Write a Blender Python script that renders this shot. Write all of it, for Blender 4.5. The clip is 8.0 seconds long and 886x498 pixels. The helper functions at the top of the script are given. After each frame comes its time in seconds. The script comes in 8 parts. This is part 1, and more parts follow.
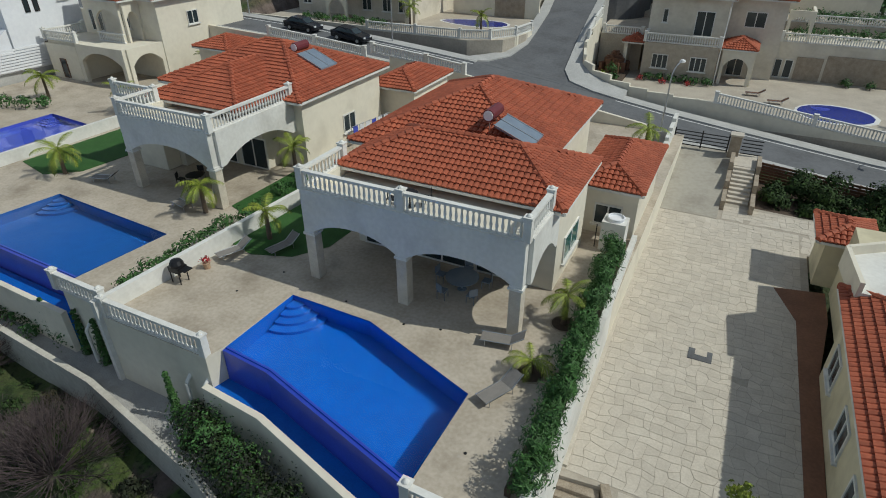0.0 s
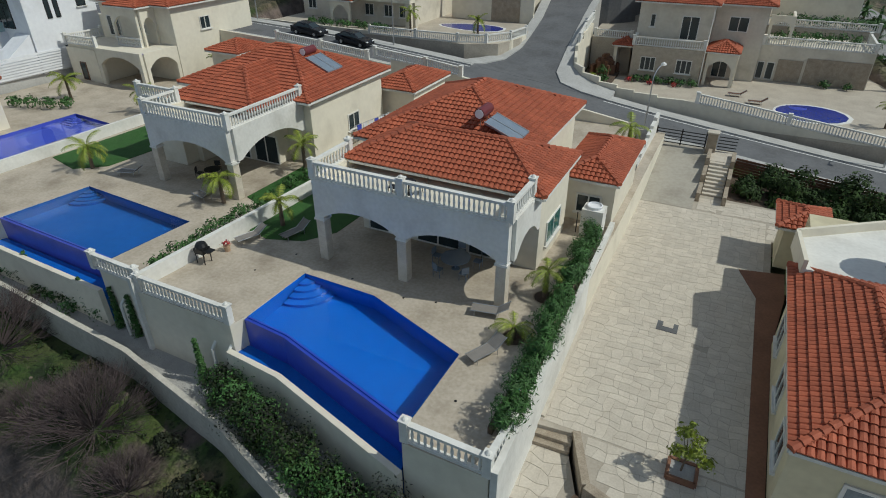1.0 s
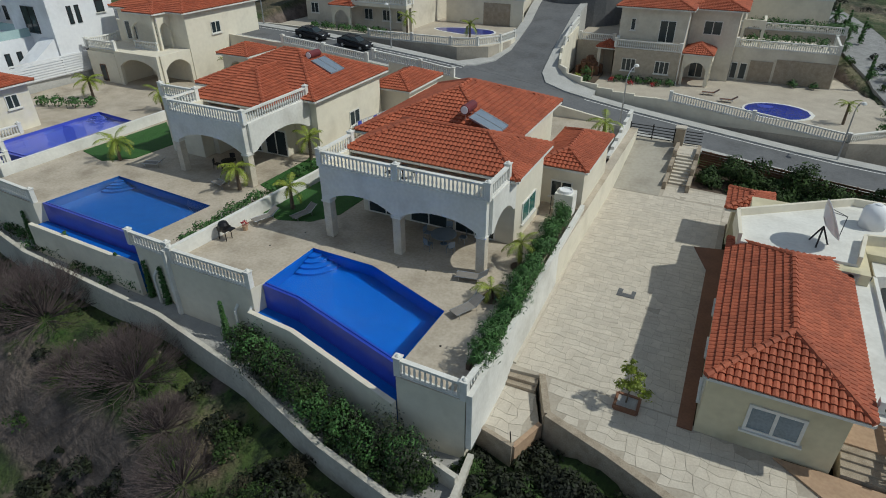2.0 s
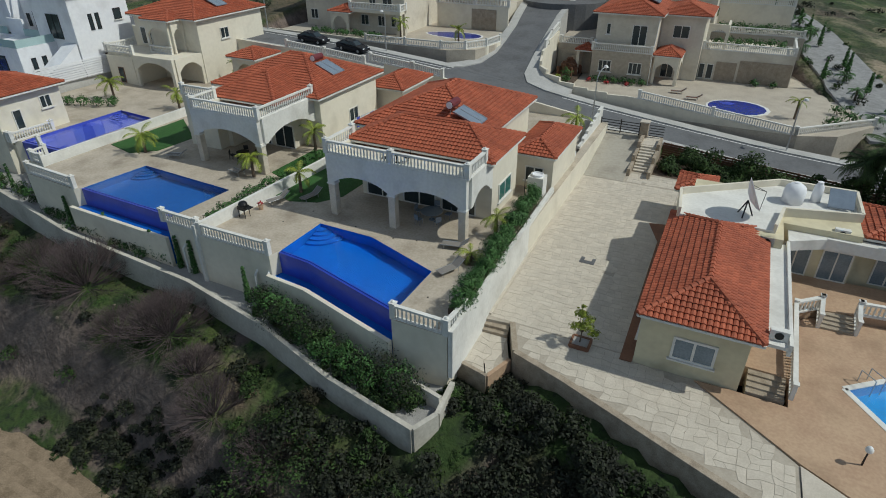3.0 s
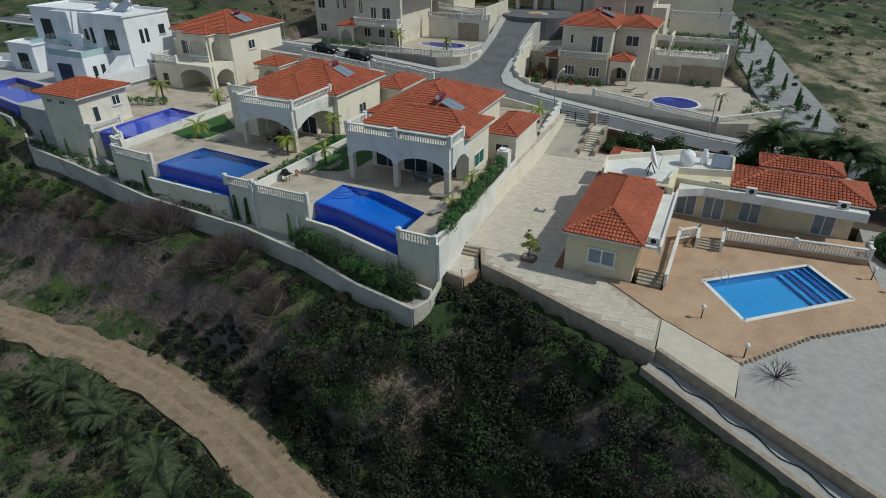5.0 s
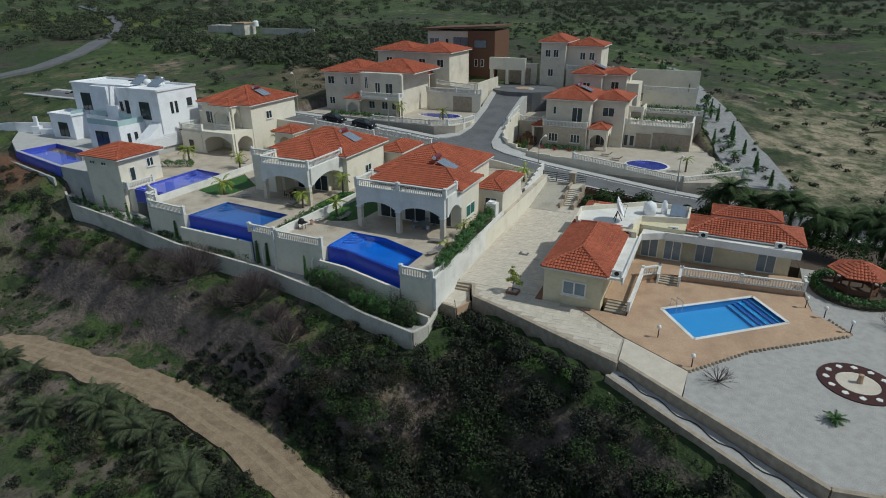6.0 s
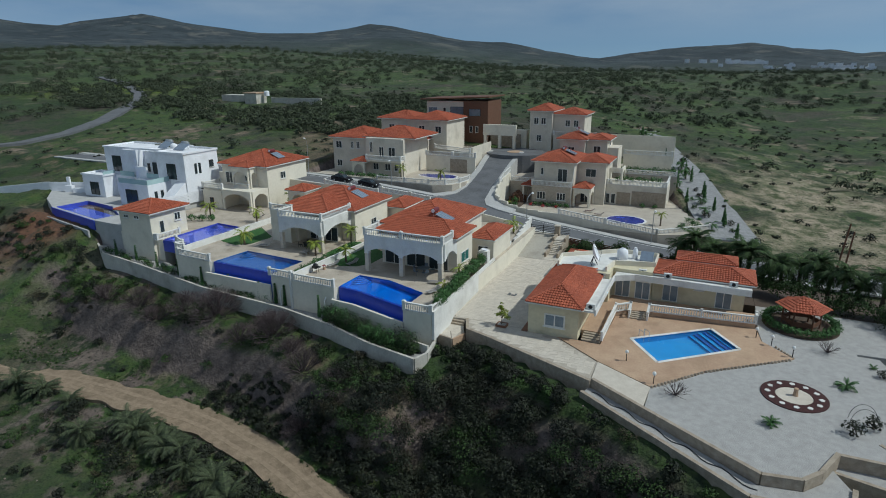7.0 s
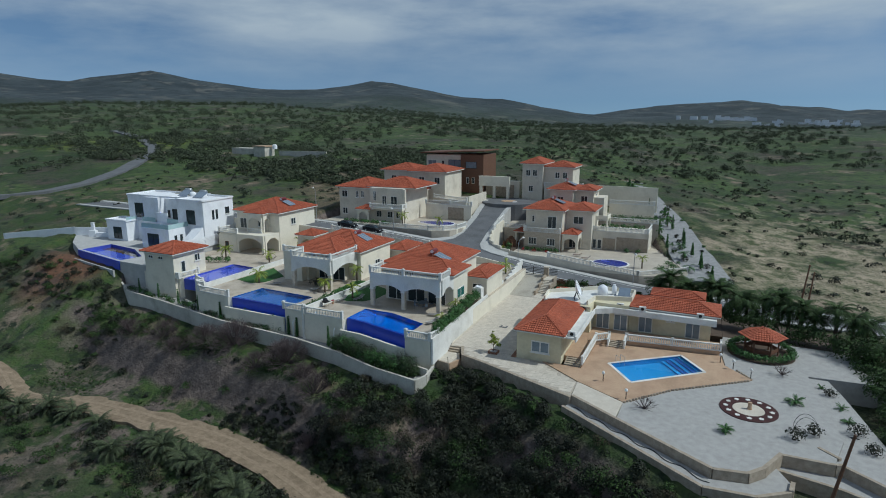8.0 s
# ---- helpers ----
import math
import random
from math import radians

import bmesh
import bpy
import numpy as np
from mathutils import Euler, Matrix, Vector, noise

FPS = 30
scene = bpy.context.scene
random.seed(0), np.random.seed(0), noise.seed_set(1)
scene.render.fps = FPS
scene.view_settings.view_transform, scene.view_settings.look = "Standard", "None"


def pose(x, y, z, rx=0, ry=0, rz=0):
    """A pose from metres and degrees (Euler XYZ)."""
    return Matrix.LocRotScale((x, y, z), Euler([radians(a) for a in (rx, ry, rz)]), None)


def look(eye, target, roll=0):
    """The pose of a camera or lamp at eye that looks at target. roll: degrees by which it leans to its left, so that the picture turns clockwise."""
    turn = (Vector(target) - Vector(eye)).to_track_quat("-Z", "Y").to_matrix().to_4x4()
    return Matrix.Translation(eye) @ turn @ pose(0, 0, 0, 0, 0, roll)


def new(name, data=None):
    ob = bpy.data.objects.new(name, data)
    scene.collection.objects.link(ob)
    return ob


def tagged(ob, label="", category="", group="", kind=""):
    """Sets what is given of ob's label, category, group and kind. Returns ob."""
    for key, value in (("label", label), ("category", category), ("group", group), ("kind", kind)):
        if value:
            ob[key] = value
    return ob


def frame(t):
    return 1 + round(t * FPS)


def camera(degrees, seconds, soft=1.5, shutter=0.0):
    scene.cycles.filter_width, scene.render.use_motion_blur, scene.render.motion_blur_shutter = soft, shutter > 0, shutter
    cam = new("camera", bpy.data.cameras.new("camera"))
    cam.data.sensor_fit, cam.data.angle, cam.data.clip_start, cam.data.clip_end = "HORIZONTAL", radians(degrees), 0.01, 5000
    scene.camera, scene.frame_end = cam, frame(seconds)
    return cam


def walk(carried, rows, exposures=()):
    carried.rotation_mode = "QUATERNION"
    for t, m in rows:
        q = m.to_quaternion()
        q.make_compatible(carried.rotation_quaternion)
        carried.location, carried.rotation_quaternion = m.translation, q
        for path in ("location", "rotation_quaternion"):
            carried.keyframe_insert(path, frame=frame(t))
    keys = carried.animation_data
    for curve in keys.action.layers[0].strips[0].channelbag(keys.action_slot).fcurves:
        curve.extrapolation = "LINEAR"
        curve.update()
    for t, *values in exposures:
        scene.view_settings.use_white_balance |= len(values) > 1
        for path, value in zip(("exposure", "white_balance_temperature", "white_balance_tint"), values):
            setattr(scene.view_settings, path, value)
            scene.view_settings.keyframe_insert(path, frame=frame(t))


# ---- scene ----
cam = camera(74.0, 8.0, soft=1.0)
PATH = [
    (0, (0.000, 0.000, 16.946), (0.000, 8.572, 11.795), -0.00),
    (0.5, (0.108, -1.515, 17.371), (0.093, 7.064, 12.233), -0.00),
    (1, (0.328, -3.580, 17.955), (0.304, 5.002, 12.821), -0.10),
    (1.5, (0.648, -5.891, 18.629), (0.608, 2.687, 13.489), -0.21),
    (3, (1.571, -15.306, 20.934), (1.618, -6.711, 15.823), -0.28),
    (3.5, (1.736, -18.754, 21.865), (1.798, -10.159, 16.753), -0.38),
    (4, (1.821, -22.773, 22.856), (1.908, -14.178, 17.745), -0.37),
    (5.3, (1.899, -34.108, 24.500), (2.043, -25.366, 19.647), -0.53),
    (5.5, (1.894, -35.745, 24.755), (2.064, -26.883, 20.127), -0.40),
    (6, (1.911, -40.380, 25.366), (2.100, -31.204, 21.396), -0.45),
    (6.5, (1.834, -44.819, 25.885), (2.047, -35.454, 22.385), -0.31),
    (7, (1.754, -49.595, 26.416), (1.992, -40.055, 23.430), -0.38),
    (7.5, (1.628, -54.094, 26.680), (1.889, -44.416, 24.179), -0.26),
    (8, (1.590, -58.417, 26.834), (1.864, -48.652, 24.694), -0.14),
]
walk(cam, [(t, look(eye, target, roll)) for t, eye, target, roll in PATH], exposures=[(0.0, -0.15, 6420, 3), (5.5, -0.18, 6300, 3), (8.0, -0.1, 5850, 2)])

# ---- sky and sun ----
TURN = radians(-26.5)                       # the plan's axes: u along the villa fronts, v towards the hills
ROT = Matrix.Rotation(TURN, 4, "Z")
SUN_AZ, SUN_EL = math.atan2(-0.22, 1.0), radians(49)
world = bpy.data.worlds.new("sky")
scene.world = world
world.use_nodes = True
wn, wl = world.node_tree.nodes, world.node_tree.links
wn.clear()
w_out, w_bg = wn.new("ShaderNodeOutputWorld"), wn.new("ShaderNodeBackground")
w_sky = wn.new("ShaderNodeTexSky")
w_sky.sky_type, w_sky.sun_disc = "NISHITA", False
w_sky.sun_elevation, w_sky.sun_rotation = SUN_EL, math.pi / 2 - SUN_AZ
w_sky.dust_density, w_sky.ozone_density = 0.4, 3.0
w_co, w_map, w_noise, w_ramp = wn.new("ShaderNodeTexCoord"), wn.new("ShaderNodeMapping"), wn.new("ShaderNodeTexNoise"), wn.new("ShaderNodeValToRGB")
w_map.inputs["Scale"].default_value = (2.2, 2.2, 9.0)
w_map.inputs["Location"].default_value = (0.4, 1.3, 0.15)
w_noise.inputs["Scale"].default_value, w_noise.inputs["Detail"].default_value = 1.0, 9.0
w_noise.inputs["Roughness"].default_value = 0.55
w_ramp.color_ramp.elements[0].position, w_ramp.color_ramp.elements[1].position = 0.39, 0.65
w_mix = wn.new("ShaderNodeMixRGB")
w_mix.inputs["Color2"].default_value = (5.6, 6.2, 6.9, 1)
wl.new(w_co.outputs["Generated"], w_map.inputs["Vector"])
wl.new(w_map.outputs["Vector"], w_noise.inputs["Vector"])
w_up = wn.new("ShaderNodeVectorMath")
w_up.operation = "ADD"
w_up.inputs[1].default_value = (0, 0, 0.13)
wl.new(w_co.outputs["Generated"], w_up.inputs[0])
wl.new(w_up.outputs["Vector"], w_sky.inputs["Vector"])
wl.new(w_noise.outputs["Fac"], w_ramp.inputs["Fac"])
w_sep, w_low, w_mul = wn.new("ShaderNodeSeparateXYZ"), wn.new("ShaderNodeMapRange"), wn.new("ShaderNodeMath")
w_low.inputs["From Min"].default_value, w_low.inputs["From Max"].default_value = 0.03, 0.15
w_mul.operation = "MULTIPLY"
wl.new(w_co.outputs["Generated"], w_sep.inputs[0])
wl.new(w_sep.outputs["Z"], w_low.inputs["Value"])
wl.new(w_low.outputs[0], w_mul.inputs[0])
wl.new(w_ramp.outputs["Color"], w_mul.inputs[1])
wl.new(w_mul.outputs[0], w_mix.inputs["Fac"])
wl.new(w_sky.outputs["Color"], w_mix.inputs["Color1"])
wl.new(w_mix.outputs["Color"], w_bg.inputs["Color"])
w_bg.inputs["Strength"].default_value = 0.076
wl.new(w_bg.outputs["Background"], w_out.inputs["Surface"])
sun = new("sun", bpy.data.lights.new("sun", "SUN"))
sun.data.energy, sun.data.angle, sun.data.color = 2.8, radians(0.6), (1.0, 0.97, 0.91)
sun.matrix_world = look((0, 0, 0), (-math.cos(SUN_AZ) * math.cos(SUN_EL), -math.sin(SUN_AZ) * math.cos(SUN_EL), -math.sin(SUN_EL)))


# ---- materials ----
def material(name, color, color2=None, scale=3.0, rough=0.8, metal=0.0, bump=0.0, bump_scale=30.0, island=0.0, rnd=0.0, stain=0.0):
    """Two tones mixed by noise, a fine grain, stains, relief, and variation between pieces."""
    m = bpy.data.materials.new(name)
    m.use_nodes = True
    n, l = m.node_tree.nodes, m.node_tree.links
    b = n["Principled BSDF"]
    b.inputs["Roughness"].default_value, b.inputs["Metallic"].default_value = rough, metal
    co = n.new("ShaderNodeTexCoord")
    big, fine, mix = n.new("ShaderNodeTexNoise"), n.new("ShaderNodeTexNoise"), n.new("ShaderNodeMixRGB")
    big.inputs["Scale"].default_value, big.inputs["Detail"].default_value = 1 / scale, 6
    fine.inputs["Scale"].default_value, fine.inputs["Detail"].default_value = 9 / scale, 8
    c2 = color2 or tuple(c * 0.8 for c in color)
    mix.inputs["Color1"].default_value, mix.inputs["Color2"].default_value = (*color, 1), (*c2, 1)
    add = n.new("ShaderNodeMath")
    add.operation = "ADD"
    ramp = n.new("ShaderNodeMapRange")
    ramp.inputs["From Min"].default_value, ramp.inputs["From Max"].default_value = 0.75, 1.25
    l.new(co.outputs["Object"], big.inputs["Vector"])
    l.new(co.outputs["Object"], fine.inputs["Vector"])
    l.new(big.outputs["Fac"], add.inputs[0])
    l.new(fine.outputs["Fac"], add.inputs[1])
    l.new(add.outputs[0], ramp.inputs["Value"])
    l.new(ramp.outputs[0], mix.inputs["Fac"])
    last = mix.outputs["Color"]
    if island or rnd:
        src = n.new("ShaderNodeNewGeometry").outputs["Random Per Island"] if island else n.new("ShaderNodeObjectInfo").outputs["Random"]
        mr, hs = n.new("ShaderNodeMapRange"), n.new("ShaderNodeHueSaturation")
        amount = island or rnd
        mr.inputs["To Min"].default_value, mr.inputs["To Max"].default_value = 1 - amount, 1 + amount
        l.new(src, mr.inputs["Value"])
        l.new(mr.outputs[0], hs.inputs["Value"])
        l.new(last, hs.inputs["Color"])
        last = hs.outputs["Color"]
    if stain:
        st, sr, sm = n.new("ShaderNodeTexNoise"), n.new("ShaderNodeValToRGB"), n.new("ShaderNodeMixRGB")
        st.inputs["Scale"].default_value, st.inputs["Detail"].default_value = 0.45, 10
        sr.color_ramp.elements[0].position, sr.color_ramp.elements[1].position = 0.5, 0.75
        sr.color_ramp.elements[1].color = (stain, stain, stain, 1)
        sm.blend_type = "MULTIPLY"
        sm.inputs["Color2"].default_value = (0.45, 0.42, 0.38, 1)
        l.new(co.outputs["Object"], st.inputs["Vector"])
        l.new(st.outputs["Fac"], sr.inputs["Fac"])
        l.new(sr.outputs["Color"], sm.inputs["Fac"])
        l.new(last, sm.inputs["Color1"])
        last = sm.outputs["Color"]
    l.new(last, b.inputs["Base Color"])
    if bump:
        bn, bp = n.new("ShaderNodeTexNoise"), n.new("ShaderNodeBump")
        bn.inputs["Scale"].default_value, bn.inputs["Detail"].default_value = bump_scale, 8
        bp.inputs["Strength"].default_value, bp.inputs["Distance"].default_value = bump, 0.05
        l.new(co.outputs["Object"], bn.inputs["Vector"])
        l.new(bn.outputs["Fac"], bp.inputs["Height"])
        l.new(bp.outputs["Normal"], b.inputs["Normal"])
    return m


CREAM = material("cream_stucco", (0.76, 0.71, 0.59), (0.69, 0.64, 0.53), 4, 0.9, bump=0.15, stain=0.25)
BEIGE = material("beige_stucco", (0.68, 0.63, 0.53), (0.60, 0.55, 0.455), 3, 0.9, bump=0.15, stain=0.4)
YELLOW = material("yellow_stucco", (0.66, 0.60, 0.42), (0.58, 0.52, 0.36), 4, 0.9, bump=0.15, stain=0.5)
WHITE = material("white_paint", (0.76, 0.75, 0.71), (0.66, 0.65, 0.61), 2, 0.8, bump=0.1, stain=0.4)
BRIGHT = material("white_stucco", (0.82, 0.83, 0.85), (0.74, 0.75, 0.78), 4, 0.85, bump=0.1, stain=0.3)
TILE = material("clay_roof_tile", (0.44, 0.115, 0.055), (0.31, 0.075, 0.036), 2.0, 0.75, bump=0.2, island=0.14)
TILE_ONE = material("clay_roof_tile_single", (0.44, 0.115, 0.055), (0.31, 0.075, 0.036), 2.0, 0.75, bump=0.2, rnd=0.14)
MAROON_G = material("maroon_gravel", (0.06, 0.018, 0.016), (0.04, 0.012, 0.012), 0.3, 0.9, bump=0.6)
TRAVERTINE = material("travertine_paving", (0.53, 0.465, 0.38), (0.40, 0.34, 0.265), 1.6, 0.75, bump=0.1, stain=0.6)
SLAB = material("travertine_slab", (0.50, 0.45, 0.37), (0.38, 0.33, 0.27), 1.6, 0.75, bump=0.1, rnd=0.10)
FLAG = material("limestone_flags", (0.60, 0.545, 0.46), (0.50, 0.445, 0.37), 0.8, 0.85, bump=0.4, rnd=0.06)
FLAG_J = material("limestone_flags_joined", (0.60, 0.545, 0.46), (0.50, 0.445, 0.37), 0.8, 0.85, bump=0.4, island=0.06)
MORTAR = material("sandy_mortar", (0.46, 0.41, 0.34), (0.37, 0.325, 0.265), 1.2, 0.95, bump=0.3)
TERRACOTTA = material("terracotta_paving", (0.50, 0.35, 0.23), (0.40, 0.26, 0.17), 1.5, 0.8, bump=0.2, stain=0.4)
RUST = material("rust_red_border", (0.25, 0.12, 0.07), (0.18, 0.085, 0.05), 1.2, 0.85, bump=0.2)
STONE_P = material("pale_stone_cladding", (0.66, 0.60, 0.50), (0.50, 0.44, 0.36), 0.5, 0.9, bump=0.5, bump_scale=8)
STONE_Q = material("beige_stone_cladding", (0.50, 0.44, 0.35), (0.36, 0.31, 0.25), 0.5, 0.9, bump=0.5, bump_scale=8)
GREY_G = material("grey_gravel", (0.34, 0.34, 0.34), (0.20, 0.20, 0.20), 0.8, 0.95, bump=0.9, bump_scale=14)
STONE = material("rough_stone", (0.42, 0.355, 0.275), (0.26, 0.21, 0.155), 0.5, 0.9, bump=0.6, bump_scale=8)
WALLCON = material("rendered_wall", (0.60, 0.57, 0.50), (0.47, 0.44, 0.38), 2.0, 0.9, bump=0.3, stain=0.6)
GRAVEL = material("white_gravel", (0.42, 0.408, 0.39), (0.32, 0.31, 0.295), 0.6, 0.95, bump=0.9, bump_scale=14)
ASPHALT = material("asphalt", (0.145, 0.149, 0.157), (0.11, 0.113, 0.12), 2.5, 0.85, bump=0.2, stain=0.4)
CONCRETE = material("pavement_concrete", (0.48, 0.475, 0.46), (0.38, 0.375, 0.36), 1.5, 0.9, bump=0.2)
RAMP = material("concrete_ramp", (0.42, 0.39, 0.33), (0.35, 0.32, 0.27), 2.5, 0.9, bump=0.15, stain=0.5)
PAINT = material("road_paint", (0.75, 0.75, 0.73), None, 1, 0.8)
POOL_D = material("cobalt_pool_tile", (0.006, 0.13, 0.54), (0.005, 0.10, 0.46), 0.7, 0.25, bump=0.05)
POOL_K = material("deep_cobalt_pool", (0.008, 0.030, 0.30), (0.006, 0.022, 0.24), 0.7, 0.12)
POOL_E = material("cobalt_pool_edge", (0.03, 0.07, 0.50), (0.025, 0.055, 0.42), 0.7, 0.3, bump=0.05)
POOL_V = material("violet_pool_tile", (0.06, 0.09, 0.50), (0.05, 0.075, 0.42), 0.7, 0.3)
POOL_M = material("mid_blue_pool_tile", (0.012, 0.10, 0.36), (0.01, 0.08, 0.30), 0.7, 0.3)
POOL_L = material("sky_blue_pool_tile", (0.03, 0.26, 0.56), (0.025, 0.22, 0.50), 0.7, 0.3)
GLASS = material("dark_window_glass", (0.035, 0.05, 0.055), (0.025, 0.035, 0.04), 1, 0.08)
PALE_GLASS = material("pale_window_glass", (0.20, 0.25, 0.29), (0.14, 0.18, 0.21), 1, 0.08)
TEAL = material("green_window_glass", (0.03, 0.16, 0.14), (0.02, 0.12, 0.11), 1, 0.1)
DARKM = material("dark_metal", (0.03, 0.03, 0.032), None, 1, 0.45, 0.6)
STEEL = material("pale_metal", (0.55, 0.56, 0.57), None, 1, 0.35, 0.8)
PANEL = material("solar_glass", (0.22, 0.27, 0.33), (0.17, 0.21, 0.27), 0.5, 0.2)
MAROON = material("maroon_tank", (0.16, 0.025, 0.03), None, 1, 0.4)
CAR = material("black_car_paint", (0.012, 0.013, 0.018), None, 1, 0.18)
RUBBER = material("rubber", (0.02, 0.02, 0.02), None, 1, 0.9)
WOOD = material("brown_timber", (0.16, 0.075, 0.04), (0.11, 0.05, 0.028), 0.4, 0.7, bump=0.3)
TRUNK = material("bark", (0.16, 0.12, 0.085), (0.10, 0.075, 0.055), 0.3, 0.95, bump=0.6)
LEAF = material("hedge_leaf", (0.055, 0.145, 0.03), (0.03, 0.085, 0.018), 0.8, 0.7, island=0.45)
PALM_L = material("palm_leaf", (0.26, 0.30, 0.030), (0.12, 0.17, 0.02), 0.8, 0.6, island=0.4)
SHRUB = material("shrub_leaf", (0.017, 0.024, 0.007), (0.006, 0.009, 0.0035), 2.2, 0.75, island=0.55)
RUSSET = material("dry_scrub_leaf", (0.050, 0.042, 0.020), (0.022, 0.020, 0.010), 2, 0.9, island=0.5)
OLIVE = material("olive_leaf", (0.062, 0.078, 0.040), (0.034, 0.046, 0.024), 6, 0.9, island=0.45)
TWIG = material("bare_twig", (0.112, 0.084, 0.084), (0.070, 0.052, 0.052), 0.5, 0.9)
LAWN = material("lawn_grass", (0.035, 0.125, 0.02), (0.025, 0.085, 0.015), 0.6, 0.9, bump=0.8, bump_scale=40)
SOIL = material("planting_soil", (0.10, 0.07, 0.05), (0.07, 0.05, 0.035), 0.5, 0.95, bump=0.6)
CLOTH = material("white_cloth", (0.72, 0.72, 0.74), None, 0.5, 0.9)
TAUPE = material("taupe_sling", (0.25, 0.23, 0.21), None, 0.5, 0.85)
LAMP_W = material("opal_globe", (0.85, 0.85, 0.83), None, 0.5, 0.4)
FLOWER = material("red_flowers", (0.45, 0.03, 0.03), (0.30, 0.02, 0.03), 0.2, 0.8, island=0.3)

WATER = bpy.data.materials.new("pool_water")
WATER.use_nodes = True
_n, _l = WATER.node_tree.nodes, WATER.node_tree.links
_b = _n["Principled BSDF"]
_b.inputs["Base Color"].default_value = (0.75, 0.92, 1.0, 1)
_b.inputs["Transmission Weight"].default_value, _b.inputs["IOR"].default_value, _b.inputs["Roughness"].default_value = 1.0, 1.33, 0.02
_w, _p = _n.new("ShaderNodeTexNoise"), _n.new("ShaderNodeBump")
_w.inputs["Scale"].default_value = 3.0
_p.inputs["Strength"].default_value, _p.inputs["Distance"].default_value = 0.12, 0.05
_l.new(_w.outputs["Fac"], _p.inputs["Height"])
_l.new(_p.outputs["Normal"], _b.inputs["Normal"])


# ---- builder ----
class Mesh:
    """Collects points and faces of one part, in plan metres."""
    def __init__(self):
        self.v, self.f = [], []

    def add(self, verts, faces):
        k = len(self.v)
        self.v.extend(verts)
        self.f.extend([tuple(i + k for i in f) for f in faces])
        return self

    def prism(self, poly, z0, z1):
        """An upright body over a polygon; z0 and z1 may be numbers or lists, one a corner."""
        n = len(poly)
        a = z0 if isinstance(z0, (list, tuple)) else [z0] * n
        b = z1 if isinstance(z1, (list, tuple)) else [z1] * n
        area = sum(poly[i][0] * poly[(i + 1) % n][1] - poly[(i + 1) % n][0] * poly[i][1] for i in range(n))
        if area < 0:
            poly, a, b = poly[::-1], a[::-1], b[::-1]
        vs = [(p[0], p[1], z) for p, z in zip(poly, a)] + [(p[0], p[1], z) for p, z in zip(poly, b)]
        fs = [tuple(range(n))[::-1], tuple(range(n, 2 * n))] + [(i, (i + 1) % n, n + (i + 1) % n, n + i) for i in range(n)]
        return self.add(vs, fs)

    def box(self, u0, u1, v0, v1, z0, z1):
        return self.prism([(u0, v0), (u1, v0), (u1, v1), (u0, v1)], z0, z1)

    def bar(self, a, b, w, h0=0.0, h1=None):
        """A wall or beam from a to b (u, v, z of its foot), w thick, rising from h0 to h1 over its foot."""
        (ax, ay, az), (bx, by, bz) = a, b
        dx, dy = bx - ax, by - ay
        L = math.hypot(dx, dy) or 1
        nx, ny = -dy / L * w / 2, dx / L * w / 2
        return self.prism([(ax - nx, ay - ny), (bx - nx, by - ny), (bx + nx, by + ny), (ax + nx, ay + ny)],
                          [az + h0, bz + h0, bz + h0, az + h0], [az + h1, bz + h1, bz + h1, az + h1])

    def rod(self, a, b, r0, r1=None, n=6):
        """A round bar between two points."""
        a, b = Vector(a), Vector(b)
        r1 = r0 if r1 is None else r1
        q = (b - a).to_track_quat("Z", "Y")
        vs = []
        for p, r in ((a, r0), (b, r1)):
            for i in range(n):
                vs.append(tuple(p + q @ Vector((r * math.cos(2 * math.pi * i / n), r * math.sin(2 * math.pi * i / n), 0))))
        fs = [(i, (i + 1) % n, n + (i + 1) % n, n + i) for i in range(n)] + [tuple(range(n))[::-1], tuple(range(n, 2 * n))]
        return self.add(vs, fs)

    def lathe(self, c, profile, n=10):
        """A turned body round the upright axis at c, from (radius, height) pairs."""
        vs, fs = [], []
        for r, z in profile:
            vs += [(c[0] + r * math.cos(2 * math.pi * i / n), c[1] + r * math.sin(2 * math.pi * i / n), c[2] + z) for i in range(n)]
        for j in range(len(profile) - 1):
            fs += [(j * n + i, j * n + (i + 1) % n, (j + 1) * n + (i + 1) % n, (j + 1) * n + i) for i in range(n)]
        k = (len(profile) - 1) * n
        fs += [tuple(range(n))[::-1], tuple(range(k, k + n))]
        return self.add(vs, fs)

    def data(self, name, mat, origin=(0, 0, 0), smooth=False):
        me = bpy.data.meshes.new(name)
        o = origin
        me.from_pydata([(x - o[0], y - o[1], z - o[2]) for x, y, z in self.v], [], self.f)
        me.materials.append(mat)
        if smooth:
            me.polygons.foreach_set("use_smooth", [True] * len(me.polygons))
        me.update()
        return me


ORIGIN = {}
LOT = [0.0, 0.0, 0.0]                       # where the plot being built lies, against its own plan


def thing(name, u, v, z, label, category, group="", kind=""):
    """A top-level Empty standing at a place of the plan."""
    ob = new(name)
    ob.matrix_world = ROT @ Matrix.Translation((u + LOT[0], v + LOT[1], z + LOT[2]))
    ORIGIN[ob] = (u, v, z)
    return tagged(ob, label, category, group, kind)


def part(name, mesh, mat, parent, label="", smooth=False, kind=""):
    """One mesh under a thing or a part, authored in plan metres."""
    ob = new(name, mesh.data(name, mat, ORIGIN[parent], smooth))
    ob.parent = parent
    ORIGIN[ob] = ORIGIN[parent]
    return tagged(ob, label, kind=kind)


